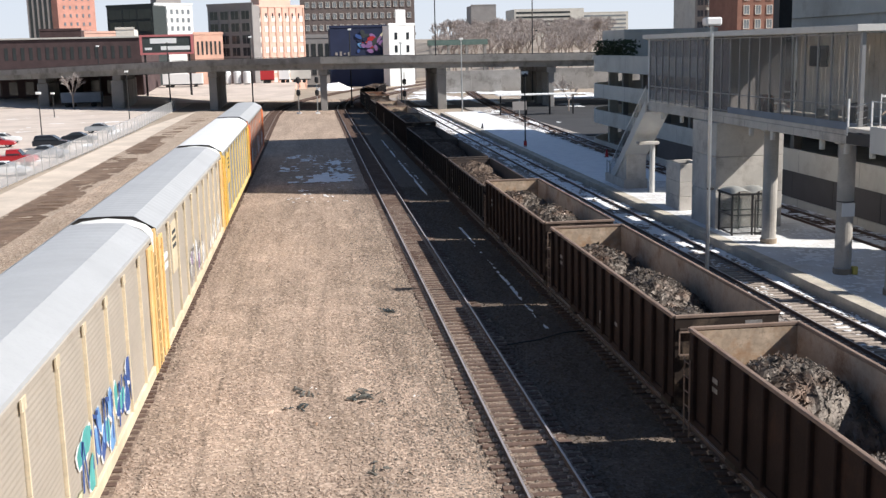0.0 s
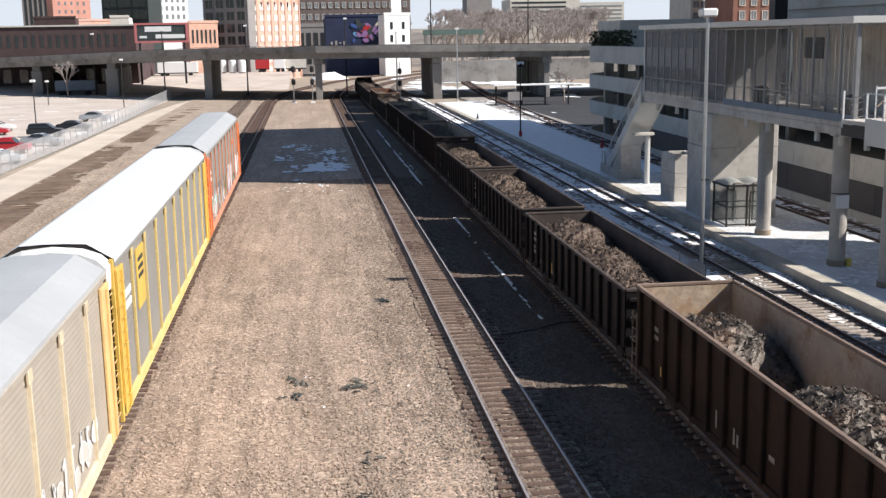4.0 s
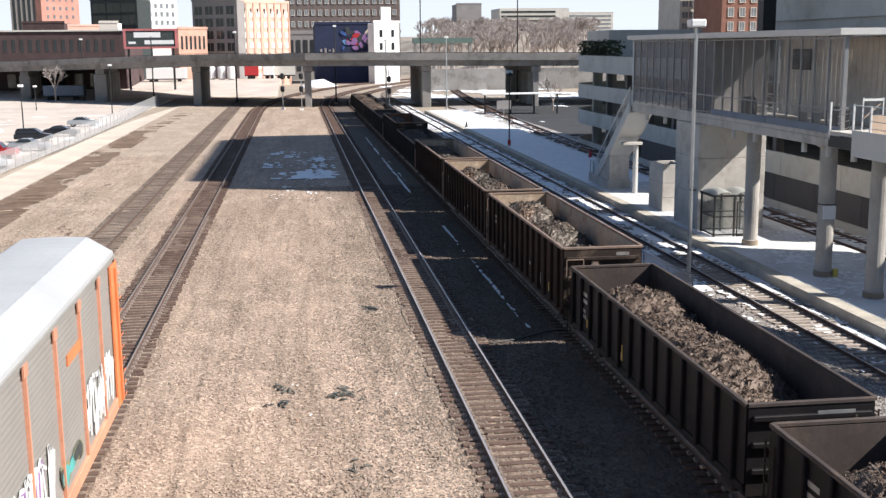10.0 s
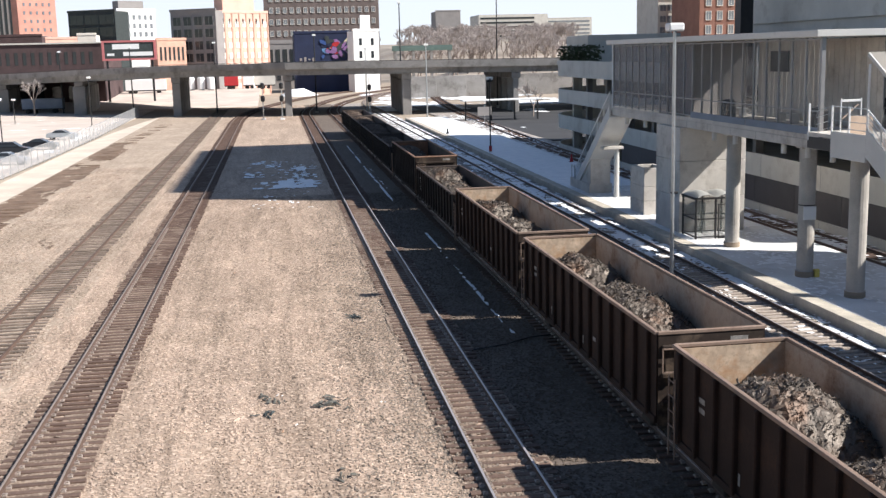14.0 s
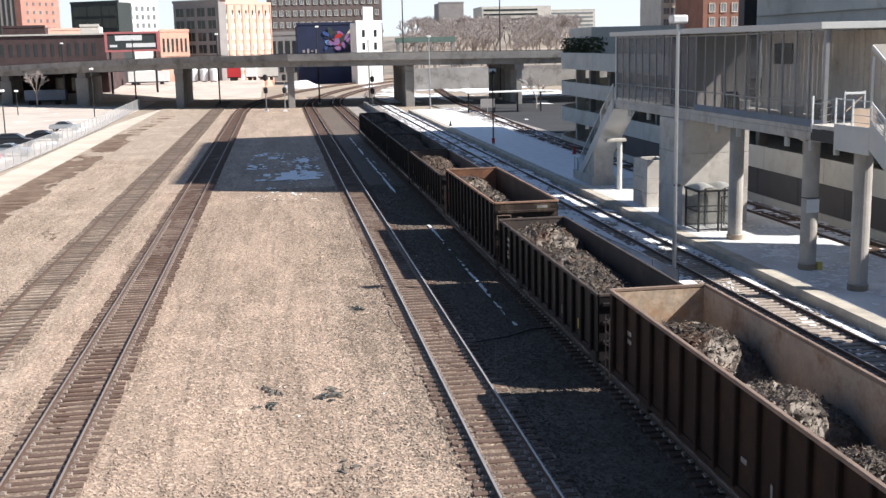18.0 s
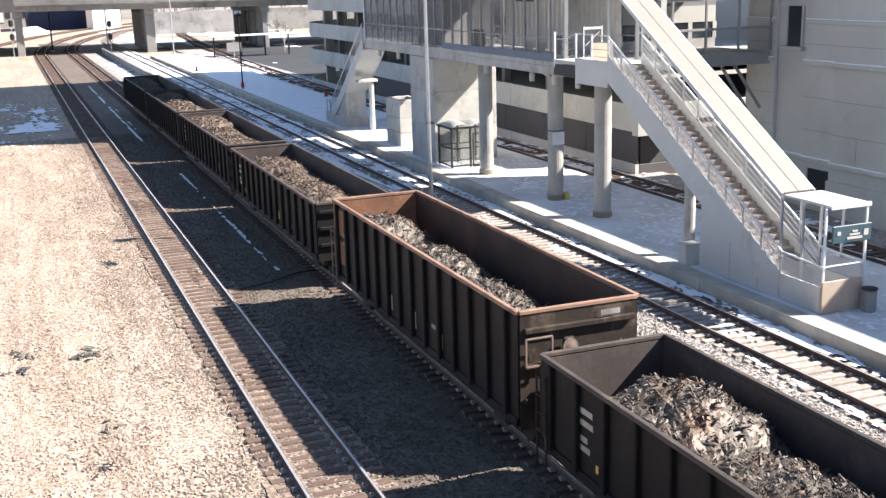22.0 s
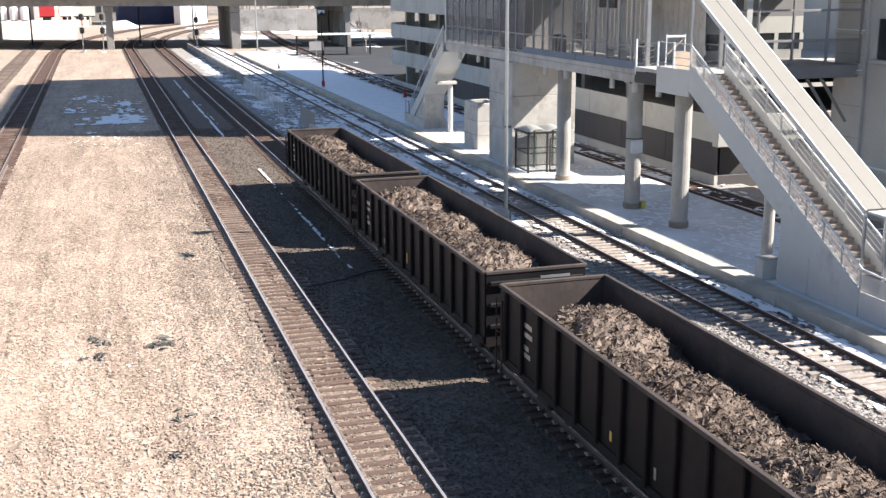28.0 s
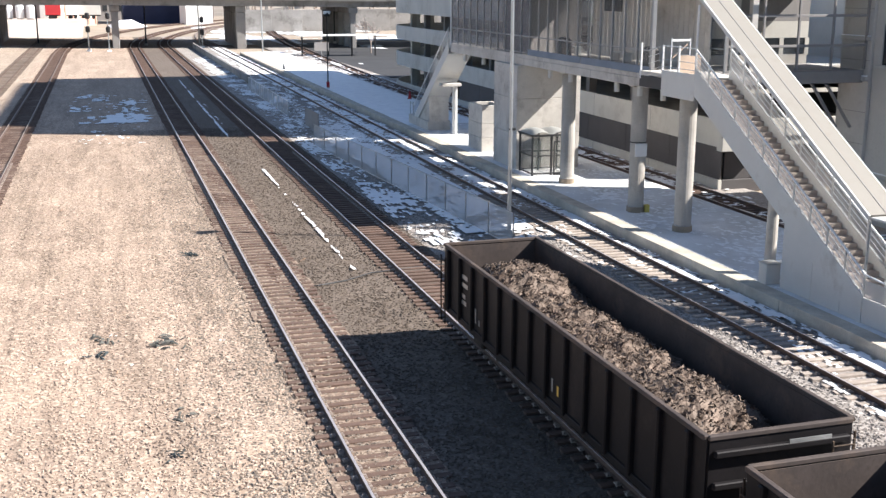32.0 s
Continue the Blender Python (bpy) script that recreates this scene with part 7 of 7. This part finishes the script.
for x, y, h in ((-36.9, 156.8, 6.4), (-32.4, 203.4, 8.4), (-48.9, 219.0, 4.4)):
    p = light_pole(x, y, GROUND - 0.03, h, "dark parking lot lamp post", 0.18, material=M_DKMETAL)
for x, y, h in ((25.8, 226, 21.5), (45.5, 224, 21.5), (-12, 236, 14.5), (-47, 258, 13.5), (-30, 244, 14.0), (8.3, 224, 15.0), (18.3, 222, 12.2)):
    light_pole(x, y, 0.0 if y < 225 else -0.4, h, "slim street lamp post by the overpass", 0.3, material=M_GALV if y < 224 else M_DKMETAL)

# platform pieces
for x, y in ((22.9, 147), (28.4, 104)):
    c = thing("marker_cone", "small dark marker post on the platform", "marker", pose(x, y, PLATFORM))
    part("cone", lathe(bmesh.new(), [(0.2, 0), (0.18, 0.06), (0.05, 0.75)], 10), M_REDP if y < 120 else M_DKMETAL, c)
    part("foot", boxes((-0.24, 0.24, -0.24, 0.24, -0.002, 0.03)), M_DKMETAL, c)


def wire_fence(name, label, pts, h, post_every=3.0, group="", steel=None):
    """A chain-link fence along a line of (x, y, ground z): posts, rails and wire panels."""
    steel = steel or M_GALV
    root = thing(name, label, "fence", group=group)
    post_me = None
    for a, b in zip(pts, pts[1:]):
        a, b = Vector(a), Vector(b)
        n = max(1, round((b - a).length / post_every))
        for k in range(n + (1 if b == Vector(pts[-1]) else 0)):
            p = a.lerp(b, k / n)
            if post_me is None:
                ob = part("post", bar(bmesh.new(), (0, 0, -0.1), (0, 0, h), 0.07, sides=8), steel, root)
                post_me = ob.data
                ob.matrix_basis = Matrix.Translation(p)
            else:
                share("post", post_me, Matrix.Translation(p), root)
        for k in range(n):
            p, q = a.lerp(b, k / n), a.lerp(b, (k + 1) / n)
            bm = bmesh.new()
            vs = [bm.verts.new(p + Vector((0, 0, 0.04))), bm.verts.new(q + Vector((0, 0, 0.04))), bm.verts.new(q + Vector((0, 0, h))), bm.verts.new(p + Vector((0, 0, h)))]
            bm.faces.new(vs)
            part("wire_panel", bm, M_LINK, root)
        part("top_rail", bar(bmesh.new(), a + Vector((0, 0, h)), b + Vector((0, 0, h)), 0.05, sides=6), steel, root)
        part("bottom_rail", bar(bmesh.new(), a + Vector((0, 0, 0.08)), b + Vector((0, 0, 0.08)), 0.03, sides=6), M_GALV, root)
    return root


wire_fence("track_fence", "low grey wire fence beside the freight track", [(16.6, 44, -0.25), (15.85, 55, -0.25), (14.7, 69, -0.25), (14.1, 78, -0.25)], 1.55, 2.8, steel=M_MULLION)
wire_fence("track_fence", "low grey wire fence in the shade beside snow", [(15.2, 96, -0.25), (15.3, 124, -0.25)], 1.4)
wire_fence("lot_fence", "tall pale chain-link fence along the parking lot", [(-27.5, 96, GROUND), (-26.8, 136, GROUND), (-26.7, 172, GROUND), (-27.9, 234, GROUND)], 2.0, 3.2)
f = thing("board_fence", "short grey board fence panel beside the track", "fence")
for k in range(12):
    part("board", boxes((15.55, 15.62, 83.8 + 0.5 * k, 84.26 + 0.5 * k, -0.3, 1.35)), M_GREYB, f)
f = thing("low_wall", "low dark concrete wall beside the far track", "wall")
for k in range(10):
    part("wall_block", boxes((16.15, 16.5, 132 + 8 * k, 139.9 + 8 * k, -0.4, 0.7), bevel=0.03), M_CONC_OLD, f)


def car(name, label, x, y, turn, paint, kind="sedan"):
    """A parked car with body, glasshouse, windows and wheels; nose towards +x before turning."""
    root = thing(name, label, "car", pose(x, y, GROUND - 0.03, 0, 0, turn), group="parked cars")
    L, W = 2.25, 0.9
    if kind == "sedan":
        prof = [(-L, 0.35), (-L, 0.85), (-L + 0.25, 1.0), (-1.1, 1.02), (0.95, 0.98), (2.0, 0.8), (L, 0.6), (L, 0.35)]
        house = [(-1.55, 1.0), (-0.9, 1.42), (0.15, 1.45), (0.95, 0.99)]
    elif kind == "suv":
        prof = [(-L, 0.4), (-L, 1.0), (-L + 0.1, 1.1), (1.0, 1.1), (2.05, 0.95), (L, 0.7), (L, 0.4)]
        house = [(-2.1, 1.1), (-1.9, 1.68), (0.2, 1.72), (1.05, 1.1)]
    else:
        prof = [(-2.7, 0.5), (-2.7, 1.1), (-0.4, 1.1), (1.2, 1.12), (2.4, 1.05), (2.55, 0.8), (2.55, 0.45)]
        house = [(-0.45, 1.1), (-0.35, 1.75), (0.75, 1.78), (1.3, 1.12)]
    def loft(points, w0, w1):
        bm = bmesh.new()
        zs = [z for _, z in points]
        def half(z):
            return w0 + (w1 - w0) * (z - min(zs)) / max(0.01, max(zs) - min(zs))
        a = [bm.verts.new((px, -half(z), z)) for px, z in points]
        c = [bm.verts.new((px, half(z), z)) for px, z in points]
        bm.faces.new(a)
        bm.faces.new(c[::-1])
        n = len(points)
        for k in range(n):
            bm.faces.new((a[k], c[k], c[(k + 1) % n], a[(k + 1) % n]))
        bmesh.ops.recalc_face_normals(bm, faces=bm.faces)
        bmesh.ops.bevel(bm, geom=bm.edges[:], offset=0.06, segments=2, affect="EDGES")
        return bm
    part("body", loft(prof, W, W - 0.06), paint, root)
    cab = part("cabin", loft(house, W - 0.08, W - 0.22), paint, root)
    mid = [(0.86 * px + 0.14 * sum(q[0] for q in house) / 4, 0.82 * z + 0.18 * sum(q[1] for q in house) / 4 + 0.02) for px, z in house]
    for s in (-1, 1):
        bm = bmesh.new()
        vs = [bm.verts.new((px, s * (W - 0.055 - 0.14 * (z - house[0][1]) / 0.45), z)) for px, z in mid]
        bm.faces.new(vs)
        part("side_window", bm, M_PANE, cab)
    for (xa, za), (xb, zb) in ((house[2], house[3]), (house[1], house[0])):
        d = 1 if xa > 0 else -1
        bm = bmesh.new()
        vs = [bm.verts.new((xa + 0.06 * d + 0.02, s * (W - 0.3), za - 0.05)) for s in (-1, 1)] + [bm.verts.new((xb + 0.03 * d, s * (W - 0.2), zb + 0.06)) for s in (1, -1)]
        bm.faces.new(vs)
        part("windscreen", bm, M_PANE, cab)
    for px in (-1.4, 1.4):
        for s in (-1, 1):
            w = part("wheel", lathe(bmesh.new(), [(0.26, 0), (0.33, 0.02), (0.33, 0.18), (0.26, 0.2)], 16), M_RUBBER, root)
            w.matrix_basis = pose(px, s * (W - 0.02) - (0.1 * s), 0.33, 90 * s, 0, 0)
            part("hub", lathe(bmesh.new(), [(0.19, -0.012), (0.12, -0.03)], 10), M_SILVER, w)
    for s in (-1, 1):
        part("headlight", boxes((prof[-1][0] - 0.03, prof[-1][0] + 0.015, s * 0.62 - 0.16, s * 0.62 + 0.16, 0.6, 0.72), bevel=0.01), M_WHITECAR, root)
    return root


car("parked_car", "silver hatchback parked in the lot", -31.6, 171, 2, M_SILVER, "sedan")
car("parked_car", "dark maroon sedan parked by the fence", -30.9, 152, -4, M_BLACKCAR, "sedan")
car("parked_suv", "dark blue estate car parked by the fence", -32.6, 143.5, -3, M_BLACKCAR, "suv")
car("parked_car", "silver sedan parked by the fence", -30.2, 130.5, -4, M_SILVER, "sedan")
car("parked_pickup", "red pickup truck parked by the fence", -32.0, 122, -4, M_RED, "pickup")
car("parked_car", "white sedan parked by the fence", -29.9, 111.5, -4, M_WHITECAR, "sedan")
car("parked_car", "white sedan standing across the lot", -41.5, 155, 5, M_WHITECAR, "sedan")
car("parked_car", "red sedan standing across the lot", -40.5, 148, 5, M_RED, "sedan")
car("parked_van", "white van parked beyond the bridge", -52, 334, 0, M_WHITECAR, "suv")

# ---- things beyond the bridge ----
def trailer(name, label, x, y, length, paint, h=4.0, z=-0.4):
    root = thing(name, label, "trailer", pose(x, y, z))
    part("box", boxes((-length / 2, length / 2, -1.25, 1.25, 1.15, h), bevel=0.05), paint, root)
    part("chassis", boxes((-length / 2, length / 2, -0.6, 0.6, 0.85, 1.148)), M_DKMETAL, root)
    for px in (-length / 2 + 1.2, -length / 2 + 2.5, length / 2 - 2):
        for s in (-1, 1):
            w = part("wheel", lathe(bmesh.new(), [(0.4, 0), (0.5, 0.03), (0.5, 0.26), (0.4, 0.28)], 14), M_RUBBER, root)
            w.matrix_basis = pose(px, s * 1.1, 0.5, 90 * s, 0, 0)


trailer("box_trailer", "long white box trailer beyond the bridge", -35.6, 321, 11, M_WHITE, z=1.62)
for k, x in enumerate((-23.6, -20.7, -17.9)):
    t = thing("white_tank", "upright white storage tank", "tank", pose(x, 327 - k, 1.95), group="storage tanks")
    part("vessel", lathe(bmesh.new(), [(0.9, 0.4), (1.1, 0.6), (1.1, 3.6), (0.7, 4.1)], 18), M_WHITE, t)
    part("base", boxes((-0.8, 0.8, -0.8, 0.8, 0, 0.398)), M_CONC_OLD, t)
trailer("red_container", "red freight container on a chassis", -12.3, 331, 4, M_REDP, z=2.0)
trailer("white_container", "white freight container on a chassis", -7.4, 331.5, 3, M_WHITE, 4.6, z=2.0)
trailer("grey_container", "pale grey freight container box", -2.6, 334, 6, M_GARAGE, z=1.9)
trailer("blue_container", "pale blue container beneath the bridge", -52, 262, 9, M_BLUEGREY, 3.4)
for x, y, r, h in ((7, 330, 6, 2.0), (-14, 305, 10, 1.0)):
    bm = lathe(bmesh.new(), [(r, -0.5), (r * 0.9, 0.1), (r * 0.55, h * 0.7), (r * 0.2, h)], 18, (x, y, -0.4))
    for v in bm.verts:
        v.co += Vector((noise.noise(v.co * 0.3), noise.noise(v.co * 0.3 + Vector((5, 0, 0))), 0.3 * noise.noise(v.co * 0.4))) * 1.4
    tagged(part("snow_mound", bm, M_SNOW if r < 7 else M_ROADWAY), "low mound of snow and pale earth", "mound")
b = thing("retaining_wall", "long pale concrete wall beyond the bridge", "wall")
for k in range(9):
    part("wall_panel", boxes((34 + 8 * k, 41.9 + 8 * k, 286 + k, 286.5 + k, -0.5, 5.2), bevel=0.04), M_CONC_OLD, b)

# ---- litter on the ballast ----
def litter(x, y, seed, size, material, label, n=9):
    rng = random.Random(seed)
    verts, faces = [], []
    for _ in range(n):
        c = Vector((x + rng.gauss(0, size * 0.45), y + rng.gauss(0, size * 0.6), -0.19))
        s = size * rng.uniform(0.15, 0.4)
        e = Euler((rng.uniform(-0.5, 0.5), rng.uniform(-0.5, 0.5), rng.uniform(0, 6.3)))
        k = len(verts)
        for p in ((-s, -s * 0.3, 0), (s * 1.3, -s * 0.2, 0.02), (s, s * 0.35, 0.04), (-s * 0.7, s * 0.3, 0.02), (0, 0, s * 0.5)):
            q = Vector(p)
            q.rotate(e)
            verts.append(c + q)
        faces += [(k, k + 1, k + 4), (k + 1, k + 2, k + 4), (k + 2, k + 3, k + 4), (k + 3, k, k + 4), (k, k + 3, k + 2, k + 1)]
    return tagged(soup("litter_pile", verts, faces, material), label, "litter", kind="stuff")


litter(-0.8, 33.9, 1, 0.34, M_CHARP, "black crumpled rag on the ballast", 16)
litter(-0.62, 35.4, 2, 0.42, M_GREYDK, "grey torn sheet on the ballast", 12)
litter(-0.3, 35.9, 41, 0.25, M_WHITE, "white torn strip on the ballast", 3)
litter(1.35, 34.8, 3, 0.55, M_GREYDK, "dark strips of debris on the ballast", 16)
litter(1.3, 34.7, 43, 0.4, M_CHARP, "dark strips of debris on the ballast", 8)
litter(2.86, 46.5, 4, 0.5, M_CHARP, "dark flat strip on the ballast", 14)
litter(1.4, 28.2, 5, 0.4, M_GREYDK, "grey scrap of paper on the ballast", 6)
litter(2.2, 27.9, 6, 0.22, M_CHARP, "small dark scraps on the ballast", 4)
litter(1.06, 25.8, 7, 0.3, M_CHARP, "dark lump of rubbish on the ballast", 14)
litter(0.9, 41.0, 8, 0.14, M_WHITE, "white scrap on the ballast", 2)
litter(7.3, 44.2, 9, 0.3, M_DIRT_TRACK, "dark cable end on the ballast", 5)
for k in range(26):
    rr = random.Random(100 + k)
    litter(rr.uniform(-4.5, 3.8), rr.uniform(20, 85), 200 + k, rr.uniform(0.08, 0.22), rr.choice((M_CHARP, M_DIRT_TRACK, M_WHITE, M_WOODTAN)), "small scraps of litter on the ballast", 2)
w = thing("track_cable", "thin dark cable lying across the ballast", "cable")
part("cable", tube(bmesh.new(), [(5.9, 40.3, -0.19), (7.2, 40.1, -0.2), (8.4, 40.5, -0.19), (9.6, 41.4, -0.2), (11.0, 41.6, -0.18), (13.0, 42.0, -0.2)], 0.05), M_DKMETAL, w)


# ---- what moves ----
def motions():
    for car, y in gondolas:
        walk(car, [(t, on_track(TRACK_C, y - run_of(GOND_RUN, t))) for t in (0, 4, 8, 10.5, 13, 16, 19, 22, 25, 28, 30, 32)])
    for k, car in enumerate(racks):
        y = RACK_REAR - 13.7 - k * RACK_PITCH
        walk(car, [(t, on_track(TRACK_A, y - RACK_SPEED * t, 10.0)) for t in range(0, 33, 4)])


motions()
